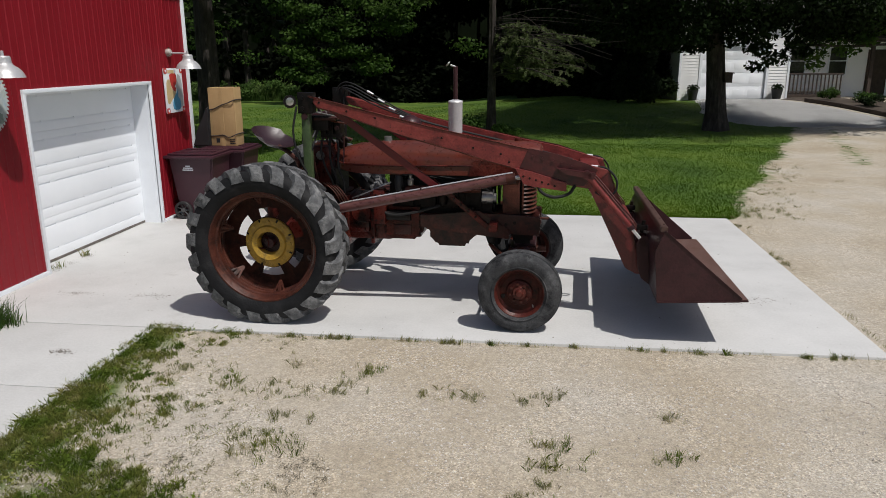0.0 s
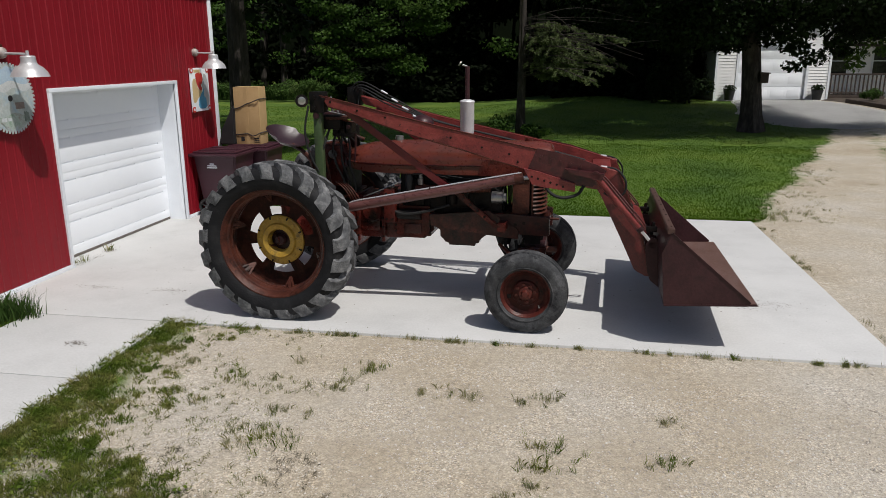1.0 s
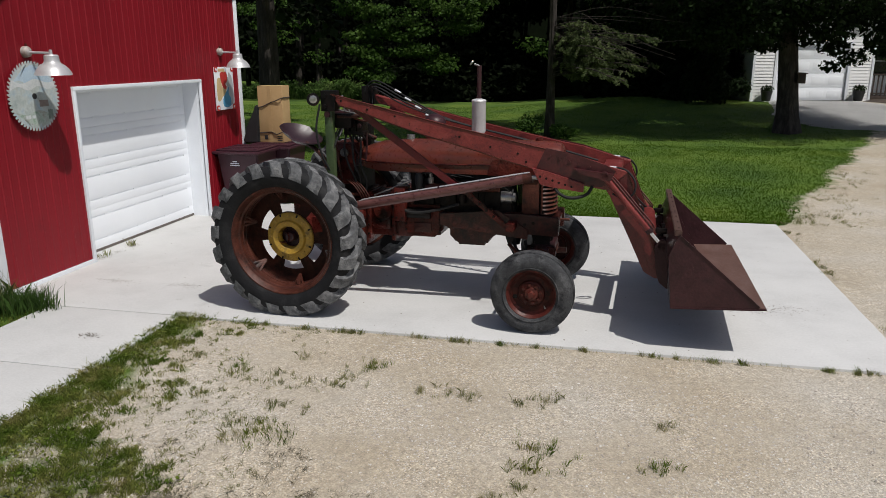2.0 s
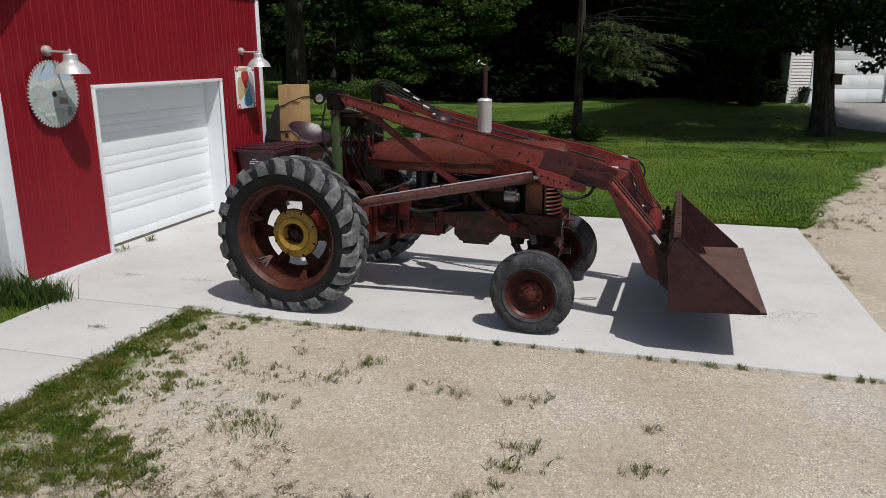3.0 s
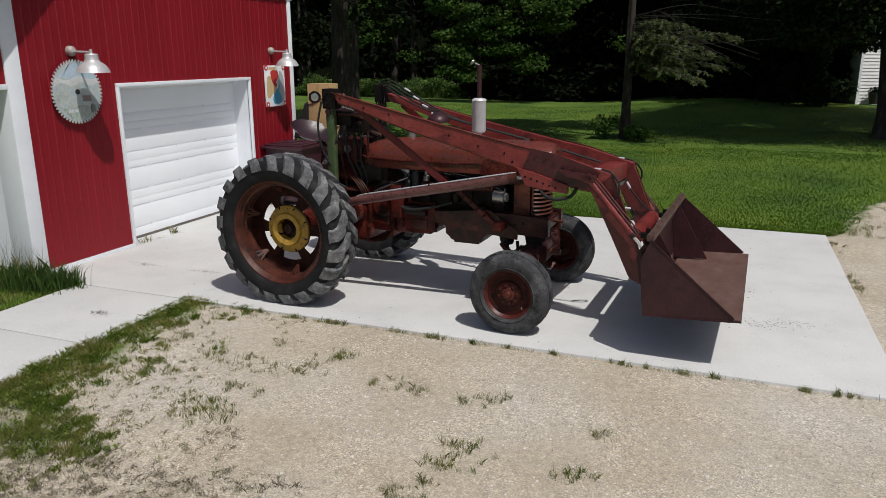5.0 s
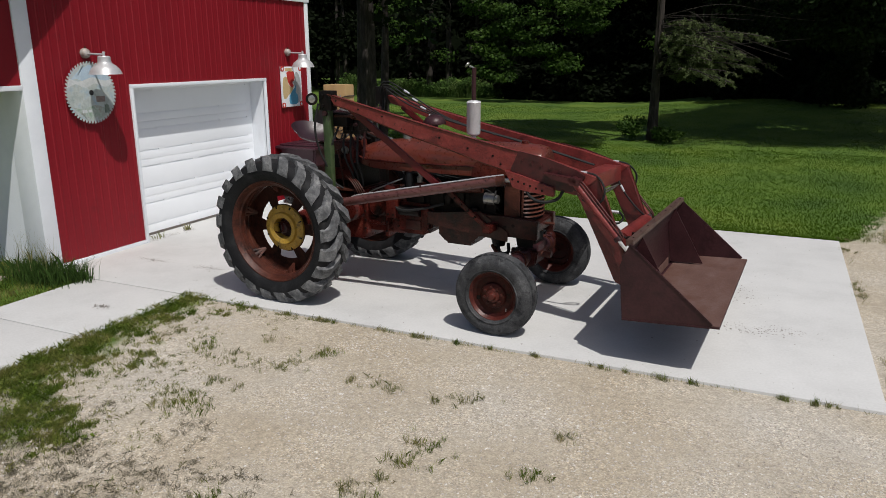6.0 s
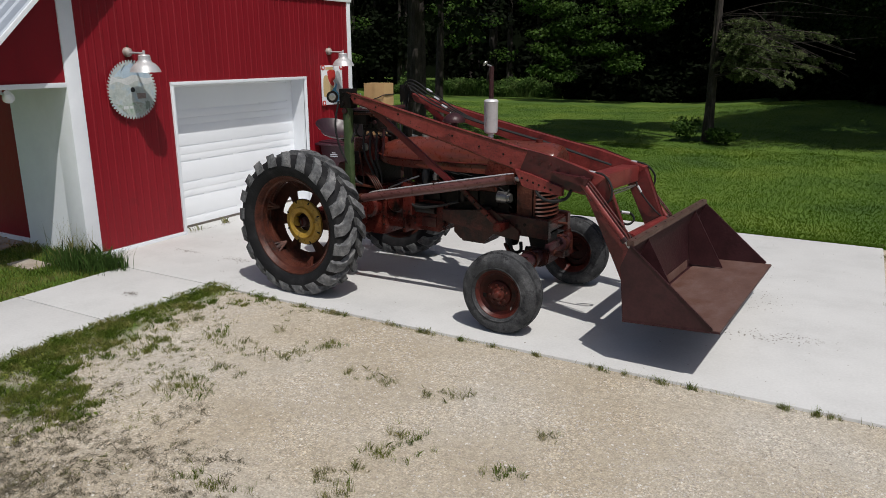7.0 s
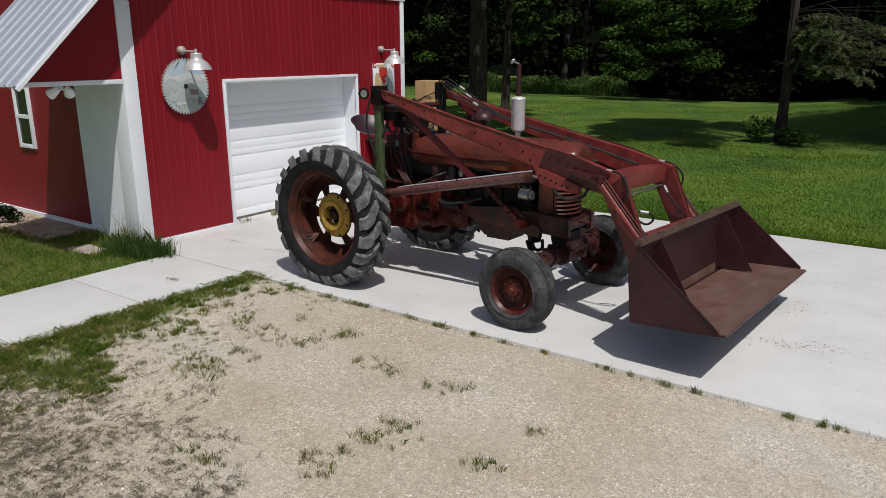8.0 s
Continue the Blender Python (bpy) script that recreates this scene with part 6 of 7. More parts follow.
part("rail", box((0.0, 0.02, 0.24), (2.3, 0.07, 0.30), 0.006), DARKWOOD, deck)
for k in range(14):
    part("baluster", box((0.05 + k * 0.165, 0.025, 0.16), (0.10 + k * 0.165, 0.065, 1.03)), DARKWOOD, deck)

# concrete apron before the garage
bm = bmesh.new()
rows_ = []
for y in np.linspace(26.2, 34.1, 12):
    f = (y - 26.2) / 6.85
    x0, x1 = 5.9 + 1.0 * f + max(0, 0.4 - f) * 3.0, 13.6 - 2.6 * f
    rows_.append([bm.verts.new((x0 + (x1 - x0) * k / 8, y, rise(x0 + (x1 - x0) * k / 8, y) + 0.02)) for k in range(9)])
for a, b in zip(rows_, rows_[1:]):
    for i in range(8):
        bm.faces.new((a[i], a[i + 1], b[i + 1], b[i]))
for row in rows_:
    row[0].co.z -= 0.06
    row[-1].co.z -= 0.06
bmesh.ops.solidify(bm, geom=bm.faces[:], thickness=0.08)
for v in bm.verts:
    if v.co.y < 26.3:
        v.co.z -= 0.05
solid("pavement_apron", bm, CONCRETE, "pale concrete apron before the white garage", "concrete apron", "structure")


def leaf_cloud(rng, clumps, size, flat=0.5, droop=0.0):
    """Leaves as small folded diamonds, thrown about inside ellipsoid clumps (centre, radii, count)."""
    V, F = [], []
    k0 = 0
    for c, r, n in clumps:
        d = rng.normal(size=(n, 3))
        d /= np.linalg.norm(d, axis=1)[:, None] + 1e-9
        p = np.array(c) + d * np.array(r) * rng.uniform(0.25, 1.0, n)[:, None] ** 0.6
        nrm = d * (1 - flat) + np.array([0, -0.15, 1.0]) * flat + rng.normal(size=(n, 3)) * 0.45
        nrm /= np.linalg.norm(nrm, axis=1)[:, None] + 1e-9
        u = np.cross(nrm, rng.normal(size=(n, 3)))
        u /= np.linalg.norm(u, axis=1)[:, None] + 1e-9
        w = np.cross(nrm, u)
        s = (size * rng.uniform(0.6, 1.35, n))[:, None]
        down = np.array([0, 0, -1.0]) * droop
        a = p - u * s * 0.5
        b = p + w * s * 0.36 - nrm * s * 0.10
        e = p + u * s * 0.5 + down * s
        f = p - w * s * 0.36 - nrm * s * 0.10
        V.append(np.stack([a, b, e, f], 1).reshape(-1, 3))
        i = k0 + 4 * np.arange(n)
        F.append(np.stack([i, i + 1, i + 2, i + 3], 1))
        k0 += 4 * n
    return np.concatenate(V).tolist(), np.concatenate(F).tolist()


def trunk_bm(base, top, r0, r1, bends=5, seg=16, rng=None, flare=0.35):
    bm = bmesh.new()
    base, top = Vector(base), Vector(top)
    rings = []
    ph = rng.uniform(0, 6) if rng else 0
    for i in range(bends * 3 + 1):
        f = i / (bends * 3)
        c = base.lerp(top, f) + Vector((math.sin(f * 5 + ph), math.cos(f * 4 + ph), 0)) * 0.12 * f * r0 * 3
        r = r0 + (r1 - r0) * f + r0 * flare * max(0, 1 - f * 9) ** 2
        ring = []
        for k in range(seg):
            a = 2 * math.pi * k / seg
            q = r * (1 + 0.10 * math.sin(5 * a + f * 3 + ph) * (1.2 - f) + 0.05 * math.sin(11 * a + ph))
            ring.append(bm.verts.new(c + Vector((q * math.cos(a), q * math.sin(a), 0))))
        rings.append(ring)
    for a, b in zip(rings, rings[1:]):
        for k in range(seg):
            bm.faces.new((a[k], a[(k + 1) % seg], b[(k + 1) % seg], b[k]))
    bm.faces.new(rings[-1])
    return bm


def broad_tree(name, label, x, y, z0, r, height, crown_r, crown_z, n_clumps, leaves, size, seed, low=(), mat=None, lean=0.2):
    rng = np.random.default_rng(seed)
    t = thing(name, label, "tree", (x, y, z0))
    tr = part("trunk", trunk_bm((0, 0, -0.1), (lean, 0, height * 0.75), r, r * 0.35, rng=random.Random(seed)), BARK, t)
    clumps = []
    for k in range(n_clumps):
        a = rng.uniform(0, 2 * math.pi)
        f = rng.uniform(0, 1)
        zz = crown_z + (height - crown_z) * f
        rad = crown_r * math.sqrt(max(0.05, 1 - (1.6 * f - 0.6) ** 2)) * rng.uniform(0.45, 1.0)
        clumps.append(((rad * math.cos(a), rad * math.sin(a), zz + rng.uniform(-0.5, 0.5)), (crown_r * 0.24, crown_r * 0.24, crown_r * 0.15), leaves))
    for c in low:
        clumps.append((c[:3], (c[3] * 1.25, c[3] * 1.25, c[3] * 0.66), int(leaves * c[4] * 0.72)))
    bm = bmesh.new()
    for c, _, _ in clumps[:: max(1, len(clumps) // 22)]:
        z1 = max(crown_z * 0.75, c[2] * 0.62)
        tube([(0.05, 0, z1), (c[0] * 0.35, c[1] * 0.35, z1 + (c[2] - z1) * 0.55 + 0.25), (c[0] * 0.75, c[1] * 0.75, c[2]), (c[0], c[1], c[2])], r * 0.13, 7, bm, 4)
    part("branchwork", bm, BARK, t)
    v, f = leaf_cloud(rng, clumps, size)
    raw("crown", v, f, mat or LEAF, "", "", parent=t)
    return t


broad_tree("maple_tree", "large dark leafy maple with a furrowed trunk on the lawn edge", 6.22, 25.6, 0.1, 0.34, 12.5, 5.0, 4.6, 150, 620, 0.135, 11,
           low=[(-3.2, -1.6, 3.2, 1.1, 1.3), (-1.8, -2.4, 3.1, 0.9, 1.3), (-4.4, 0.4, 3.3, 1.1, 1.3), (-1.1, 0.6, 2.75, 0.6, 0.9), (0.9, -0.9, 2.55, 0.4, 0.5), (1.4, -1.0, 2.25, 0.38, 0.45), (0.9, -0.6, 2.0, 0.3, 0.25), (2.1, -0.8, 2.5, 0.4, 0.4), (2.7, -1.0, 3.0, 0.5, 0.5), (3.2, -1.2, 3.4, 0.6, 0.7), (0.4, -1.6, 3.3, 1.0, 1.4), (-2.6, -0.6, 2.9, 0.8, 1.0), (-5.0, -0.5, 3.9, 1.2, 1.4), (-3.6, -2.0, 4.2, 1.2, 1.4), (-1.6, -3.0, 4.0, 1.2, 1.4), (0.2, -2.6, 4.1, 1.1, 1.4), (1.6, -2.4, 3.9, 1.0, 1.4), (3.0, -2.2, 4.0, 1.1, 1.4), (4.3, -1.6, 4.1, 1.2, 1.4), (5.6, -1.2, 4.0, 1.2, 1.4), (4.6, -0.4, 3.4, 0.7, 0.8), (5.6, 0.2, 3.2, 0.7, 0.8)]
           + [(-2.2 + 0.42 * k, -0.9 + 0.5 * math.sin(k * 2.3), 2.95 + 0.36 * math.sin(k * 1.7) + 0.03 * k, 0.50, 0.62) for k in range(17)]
           + [(-2.0 + 0.55 * k, -1.4 + 0.4 * math.sin(k * 3.1), 3.55 + 0.2 * math.sin(k * 2.1), 0.6, 0.8) for k in range(14)], mat=LEAF_SHADED, lean=-0.7)
broad_tree("drive_tree", "leafy tree overhanging the drive", 18.6, 24.6, 0.0, 0.3, 11.0, 2.8, 4.8, 50, 420, 0.14, 23,
           low=[(-8.9, 0.6, 3.5, 0.45, 0.45), (-8.2, 0.2, 3.25, 0.4, 0.4), (-7.6, 0.9, 3.6, 0.5, 0.5), (-7.0, 0.3, 3.0, 0.4, 0.4), (-6.7, 0.8, 3.4, 0.55, 0.6), (-6.2, 0.4, 2.6, 0.35, 0.3), (-6.0, 0.6, 3.1, 0.5, 0.5), (-5.4, 0.2, 3.5, 0.6, 0.6), (-9.4, 0.2, 3.9, 0.5, 0.5), (-4.6, 0.5, 3.2, 0.6, 0.6),
                (-10.3, 0.4, 2.75, 0.32, 0.35), (-9.76, 0.4, 2.45, 0.36, 0.4), (-9.7, 0.4, 2.1, 0.26, 0.22), (-9.3, 0.4, 2.9, 0.45, 0.5), (-8.8, 0.4, 2.6, 0.34, 0.3), (-10.0, 0.3, 3.2, 0.4, 0.4), (-8.3, 0.5, 3.0, 0.42, 0.4)]
           + [(-9.3 + 0.42 * k, 0.5 + 0.4 * math.sin(k * 2.7), 3.2 + 0.42 * math.sin(k * 1.9), 0.42, 0.65) for k in range(13)], mat=LEAF)
sign = thing("bird_box", "small dark wooden box nailed to the maple trunk", "nest box", (6.40, 25.27, 1.58))
bm = box((-0.12, -0.10, 0.0), (0.12, 0.10, 0.30), 0.01)
prism([(-0.16, 0.29), (0.16, 0.29), (0.16, 0.32), (-0.16, 0.34)], -0.15, 0.13, bm)
part("box", bm, DARKWOOD, sign)
part("hole", rod((0, -0.104, 0.19), (0, -0.096, 0.19), 0.025), BLACKP, sign)

broad_tree("yard_tree", "big rough-barked shade tree beyond the barn", -8.1, 18.2, 0.0, 0.29, 13.0, 4.2, 5.0, 70, 260, 0.26, 21, low=[(0.8, 0.5, 3.6, 0.8, 0.35), (1.6, 0.2, 3.1, 0.5, 0.15)], mat=LEAF_SHADED)
broad_tree("yard_tree", "slender shade tree beyond the barn", -11.3, 25.0, 0.0, 0.17, 11.0, 2.6, 5.4, 36, 220, 0.24, 22, mat=LEAF_SHADED)


def spruce(x, y, height, seed):
    rng = np.random.default_rng(seed)
    t = thing("spruce_tree", "old spruce with drooping grey-green boughs and bare twigs", "tree", (x, y, 0.0))
    part("trunk", trunk_bm((0, 0, -0.1), (0.0, 0, height), 0.125, 0.03, rng=random.Random(seed)), BARK, t)
    V, F, bm = [], [], bmesh.new()
    k0 = 0
    z = 5.2
    while z < height - 0.5:
        reach = 4.7 * (1 - (z - 3.0) / (height - 2.6)) + 0.4
        for k in range(12 if z < 7 else 7):
            a = rng.uniform(0, 2 * math.pi)
            # a gap in the crown where the low boughs reach the light
            L = reach * rng.uniform(0.75, 1.1)
            if z < 10.0 and abs(a - 5.63) < 0.7:
                continue
            d = np.array([math.cos(a), math.sin(a), 0])
            side = np.array([-d[1], d[0], 0])
            pts = [np.array([0, 0, z]) + d * L * f + np.array([0, 0, 0.35 * math.sin(f * 2.6) * L * 0.3 - 0.24 * L * f * f]) for f in (0.0, 0.3, 0.6, 0.85, 1.0)]
            tube([tuple(p) for p in pts], 0.022, 5, bm, 3)
            n = int(200 * L)
            f = rng.uniform(0.22, 1.0, n)
            idx = np.minimum((f * 4).astype(int), 3)
            P = np.array(pts)
            base = P[idx] + (P[idx + 1] - P[idx]) * (f * 4 - idx)[:, None]
            wid = (0.21 * L * (1.15 - f))[:, None]
            off = rng.uniform(-1, 1, n)[:, None] * wid
            hang = np.abs(rng.normal(0, 0.16, n))[:, None]
            p = base + side * off - np.array([0, 0, 1]) * (hang + np.abs(off) * 0.35)
            u = d * 0.5 + side * np.sign(off) * 0.55 + np.array([0, 0, -0.45]) + rng.normal(0, 0.25, (n, 3))
            u /= np.linalg.norm(u, axis=1)[:, None]
            w = np.cross(u, rng.normal(size=(n, 3)))
            w /= np.linalg.norm(w, axis=1)[:, None]
            s = rng.uniform(0.10, 0.26, n)[:, None]
            q = np.stack([p - w * 0.02, p + u * s * 0.5 + w * s * 0.16, p + u * s, p + u * s * 0.5 - w * s * 0.16], 1).reshape(-1, 3)
            V.append(q)
            i = k0 + 4 * np.arange(n)
            F.append(np.stack([i, i + 1, i + 2, i + 3], 1))
            k0 += 4 * n
        z += 0.42
    # low boughs reaching into the light: side twigs fringed with short needles
    for k in range(34):
        a = rng.uniform(-1.0, 0.45)
        L = rng.uniform(0.9, 3.5)
        d = np.array([math.cos(a), math.sin(a), 0])
        side = np.array([-d[1], d[0], 0])
        z0 = rng.uniform(1.75, 3.35)
        sag = rng.uniform(0.02, 0.12)
        axis = [np.array([0, 0, z0]) + d * L * f + np.array([0, 0, 0.10 * L * math.sin(f * 2.2) - sag * L * f * f]) for f in np.linspace(0, 1, 9)]
        tube([tuple(p) for p in axis], 0.016, 5, bm, 1)
        for q in range(int(9 * L)):
            f = rng.uniform(0.22, 1.0)
            i = min(int(f * 8), 7)
            root = axis[i] + (axis[i + 1] - axis[i]) * (f * 8 - i)
            tl = rng.uniform(0.25, 0.62) * (1.2 - 0.6 * f)
            td = d * rng.uniform(0.4, 0.9) + side * rng.choice((-1, 1)) * rng.uniform(0.5, 1.0) + np.array([0, 0, rng.uniform(-0.5, 0.1)])
            td /= np.linalg.norm(td)
            if rng.uniform() < 0.12 + 0.10 * L:
                tube([tuple(root), tuple(root + td * tl * 0.5), tuple(root + td * tl + np.array([0, 0, -0.05]))], 0.006, 4, bm, 1)
            if rng.uniform() < 0.10 + 0.08 * L:
                continue
            n = int(70 * tl / 0.4)
            h = rng.uniform(0, 1, n)[:, None]
            p = root + td * tl * h + np.array([0, 0, -0.06]) * h * h
            u = td * 0.6 + rng.normal(0, 0.5, (n, 3)) + np.array([0, 0, -0.1])
            u /= np.linalg.norm(u, axis=1)[:, None]
            w = np.cross(u, rng.normal(size=(n, 3)))
            w /= np.linalg.norm(w, axis=1)[:, None]
            s = rng.uniform(0.05, 0.10, n)[:, None]
            V.append(np.stack([p - w * 0.006, p + u * s * 0.5 + w * 0.013, p + u * s, p + u * s * 0.5 - w * 0.013], 1).reshape(-1, 3))
            i = k0 + 4 * np.arange(n)
            F.append(np.stack([i, i + 1, i + 2, i + 3], 1))
            k0 += 4 * n
    # bare dead twigs low down
    for k in range(16):
        a = rng.uniform(-0.6, 1.2)
        z0 = rng.uniform(2.3, 3.6)
        L = rng.uniform(1.8, 4.4)
        d = np.array([math.cos(a), -math.sin(a) * 0.4, 0])
        pts = [(0, 0, z0), tuple(d * L * 0.5 + (0, 0, z0 + rng.uniform(-0.1, 0.35))), tuple(d * L + (0, 0, z0 + rng.uniform(-0.9, 0.2)))]
        tube(pts, 0.011, 4, bm, 4)
    part("branchwork", bm, BARK, t)
    raw("needles", np.concatenate(V).tolist(), np.concatenate(F).tolist(), NEEDLE, "", "", parent=t)
    return t


spruce(-1.15, 23.1, 14.0, 4)


def bush(name, label, x, y, z0, r, h, n, size, seed, mat):
    rng = np.random.default_rng(seed)
    cl = [((rng.uniform(-r, r) * 0.6, rng.uniform(-r, r) * 0.6, rng.uniform(0.25, 0.8) * h), (r * 0.5, r * 0.5, h * 0.3), n // 8) for _ in range(8)]
    v, f = leaf_cloud(rng, cl, size)
    ob = raw(name, v, f, mat, label, "shrub", "")
    ob.matrix_world = pose(x, y, z0)
    return ob


bush("sapling", "low leafy suckers at the foot of the spruce", -0.60, 22.6, 0.0, 0.5, 0.42, 900, 0.085, 31, LEAF)
bush("sapling", "low leafy suckers at the foot of the spruce", -1.72, 22.8, 0.0, 0.42, 0.72, 900, 0.085, 32, LEAF)

def blades(rng, xy, zs, h, w, lean=0.45):
    n = len(xy)
    a = rng.uniform(0, 2 * math.pi, n)
    d = np.stack([np.cos(a), np.sin(a), np.zeros(n)], 1)
    b = rng.uniform(0, 2 * math.pi, n)
    ln = np.stack([np.cos(b), np.sin(b), np.zeros(n)], 1) * (rng.uniform(0.1, 1.0, n) * lean)[:, None]
    hh = (h * rng.uniform(0.5, 1.3, n))[:, None]
    p = np.column_stack([xy, zs])
    ww = w * rng.uniform(0.6, 1.3, n)[:, None]
    up = np.array([0, 0, 1.0])
    m = p + (up * 0.6 + ln * 0.35) * hh
    t = p + (up * 0.95 + ln * 1.0) * hh
    V = np.stack([p - d * ww, p + d * ww, m + d * ww * 0.7, t, m - d * ww * 0.7], 1).reshape(-1, 3)
    i = 5 * np.arange(n)
    F = np.stack([i, i + 1, i + 2, i + 3, i + 4], 1)
    return V.tolist(), F.tolist()


# ---- the woods: understorey, canopy, trunks, and a dark depth behind ----
rng = np.random.default_rng(77)
cl = []
for k in range(520):
    x = rng.uniform(-48, 7)
    y = rng.uniform(40.5, 50)
    zz = rng.uniform(0.2, 9.0)
    if noise.noise((x * 0.22, zz * 0.4, 7.0)) > -0.3:
        cl.append(((x, y + 2.0, zz), (1.6, 1.0, 0.9), 90))
for k in range(190):
    cl.append(((rng.uniform(-0.5, 4.2), rng.uniform(36.5, 42), rng.uniform(0.3, 7.5)), (1.0, 0.9, 0.7), 100))
# extra clumps added to block skylight from the garage's side wall
for k in range(70):
    cl.append(((rng.uniform(2.6, 4.4), rng.uniform(33.5, 38), rng.uniform(0.3, 8.0)), (0.7, 0.9, 0.7), 100))
for k in range(130):
    cl.append(((rng.uniform(2.8, 5.6), rng.uniform(31.6, 37), rng.uniform(3.4, 9.5)), (0.8, 0.9, 0.6), 100))
for k in range(110):
    cl.append(((rng.uniform(-12.5, 5), rng.uniform(40.2, 41.5), rng.uniform(0.1, 1.6)), (0.9, 0.5, 0.45), 90))
for k in range(120):
    cl.append(((rng.uniform(7, 24), rng.uniform(42, 48), rng.uniform(2.0, 9)), (1.6, 1.0, 0.9), 90))
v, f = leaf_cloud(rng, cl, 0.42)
raw("woodland_understorey", v, f, DEEP_SHADE, "dense woodland undergrowth behind the lawn, coloured in deep shade", "woods")
cl = []
for k in range(105):
    x = rng.uniform(-46, 4)
    zz = rng.uniform(1.6, 7.0)
    y = 39.2 + rng.uniform(-1.4, 0.8) - 0.12 * zz
    if noise.noise((x * 0.16, zz * 0.35, 2.0)) > 0.06:
        cl.append(((x, y, zz), (1.0, 0.6, 0.42), 120))
for k in range(95):
    x, zz = rng.uniform(-13.2, -6.4), rng.uniform(1.3, 5.6)
    if noise.noise((x * 0.45, zz * 0.6, 4.0)) > -0.12 + 0.05 * (x + 10):
        cl.append(((x, 37.9 + rng.uniform(-0.6, 0.5), zz), (0.75, 0.5, 0.3), 150))
v, f = leaf_cloud(rng, cl, 0.175)
raw("woodland_edge_leaves", v, f, LEAF, "sunlit leafy branches along the edge of the woods", "woods")
# canopy stands above view, added to keep sun and sky off the undergrowth
cl = [((rng.uniform(-50, 40), rng.uniform(38.0, 60), rng.uniform(6.8, 14)), (2.6, 2.2, 1.2), 75) for _ in range(900)]
# opening left in it so sun reaches the tall herbs
cl = [c for c in cl if not (-27 < c[0][0] < -8 and c[0][1] < 46)]
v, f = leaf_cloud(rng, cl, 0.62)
raw("woodland_canopy", v, f, DEEP_SHADE, "closed woodland canopy above view, coloured in deep shade", "woods")
bm = bmesh.new()
for k in range(46):
    x, y = rng.uniform(-48, 8), rng.uniform(45, 53)
    rod((x, y, -0.1), (x + rng.uniform(-0.5, 0.5), y, 10), rng.uniform(0.10, 0.28), 0.08, 8, bm)
solid("woodland_trunks", bm, BARK, "dark trunks standing in the woods", "woods", "stuff")
# plain curved sheet behind the woods; its near-black colour stands for shade
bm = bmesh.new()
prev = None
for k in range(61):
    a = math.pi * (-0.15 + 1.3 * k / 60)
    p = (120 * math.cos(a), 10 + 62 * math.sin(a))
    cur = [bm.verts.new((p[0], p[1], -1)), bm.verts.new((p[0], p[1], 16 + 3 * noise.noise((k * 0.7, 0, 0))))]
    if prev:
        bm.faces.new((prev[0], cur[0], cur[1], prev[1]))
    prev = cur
solid("backdrop_woods", bm, DEEP_SHADE, "distant woods backdrop with shade put into its colour", "backdrop", "structure")
# tall herbs in the gap of the woods
xy = np.column_stack([rng.uniform(-24, -13.5, 5200), rng.uniform(40.6, 43, 5200)])
hs = np.array([(0.45 + 1.0 * max(0.0, noise.noise((x * 0.6, y * 0.6, 3.0)) + 0.45)) * rng.uniform(0.5, 1.2) for x, y in xy])
v, f = blades(rng, xy, np.full(len(xy), 0.0), hs * 0.8, 0.016, 0.9)
raw("tall_herbs", v, f, HERB, "tall green weeds at the edge of the lawn", "weeds")
cl = []
for k in range(260):
    x, y = rng.uniform(-24, -12.5), rng.uniform(40.4, 43)
    top = 0.45 + 0.8 * max(0.0, noise.noise((x * 0.6, y * 0.6, 3.0)) + 0.4)
    cl.append(((x, y, top * rng.uniform(0.3, 1.0)), (0.35, 0.3, 0.2), 50))
v, f = leaf_cloud(rng, cl, 0.13)
raw("herb_leaves", v, f, HERB, "broad leaves among the tall weeds", "weeds")


# ---- grass, weeds, stones ----
rng = np.random.default_rng(5)
# mown lawn behind the slab
n = 230000
xy = np.column_stack([rng.uniform(-13, 9, n), 11.66 + 10 * rng.uniform(0, 1, n) ** 1.7])
keep = [turf_at(x, y) > 0.5 + 0.2 * noise.noise((x * 2, y * 2, 0)) and not (x < WX + 0.02 and y < 11.75) for x, y in xy]
xy = xy[np.array(keep)]
v, f = blades(rng, xy, heights(xy), 0.030, 0.0040, 1.5)
raw("lawn_grass", v, f, GRASS, "short mown green lawn grass", "grass")
n = 70000
xy = np.column_stack([rng.uniform(-18, 8, n), rng.uniform(19.5, 36, n)])
keep = [turf_at(x, y) > 0.6 + 0.2 * noise.noise((x * 2, y * 2, 0)) for x, y in xy]
xy = xy[np.array(keep)]
v, f = blades(rng, xy, heights(xy), 0.034, 0.0065, 1.6)
raw("far_lawn_grass", v, f, GRASS, "mown lawn grass before the woods", "grass")
# grass by the walk and the porch: tufts that thin out towards the gravel
def tufts(rng, centres, sizes, per):
    """Blade roots and heights for tufts at the centres."""
    ps, hs_ = [], []
    for (cx_, cy_), z_ in zip(centres, sizes):
        m = max(3, int(per * rng.uniform(0.4, 1.4)))
        ps.append(rng.normal((cx_, cy_), 0.010 + z_ * 0.30, (m, 2)))
        hs_.append(np.full(m, z_))
    return np.concatenate(ps), np.concatenate(hs_)


cen, siz, thin, thin_z = [], [], [], []
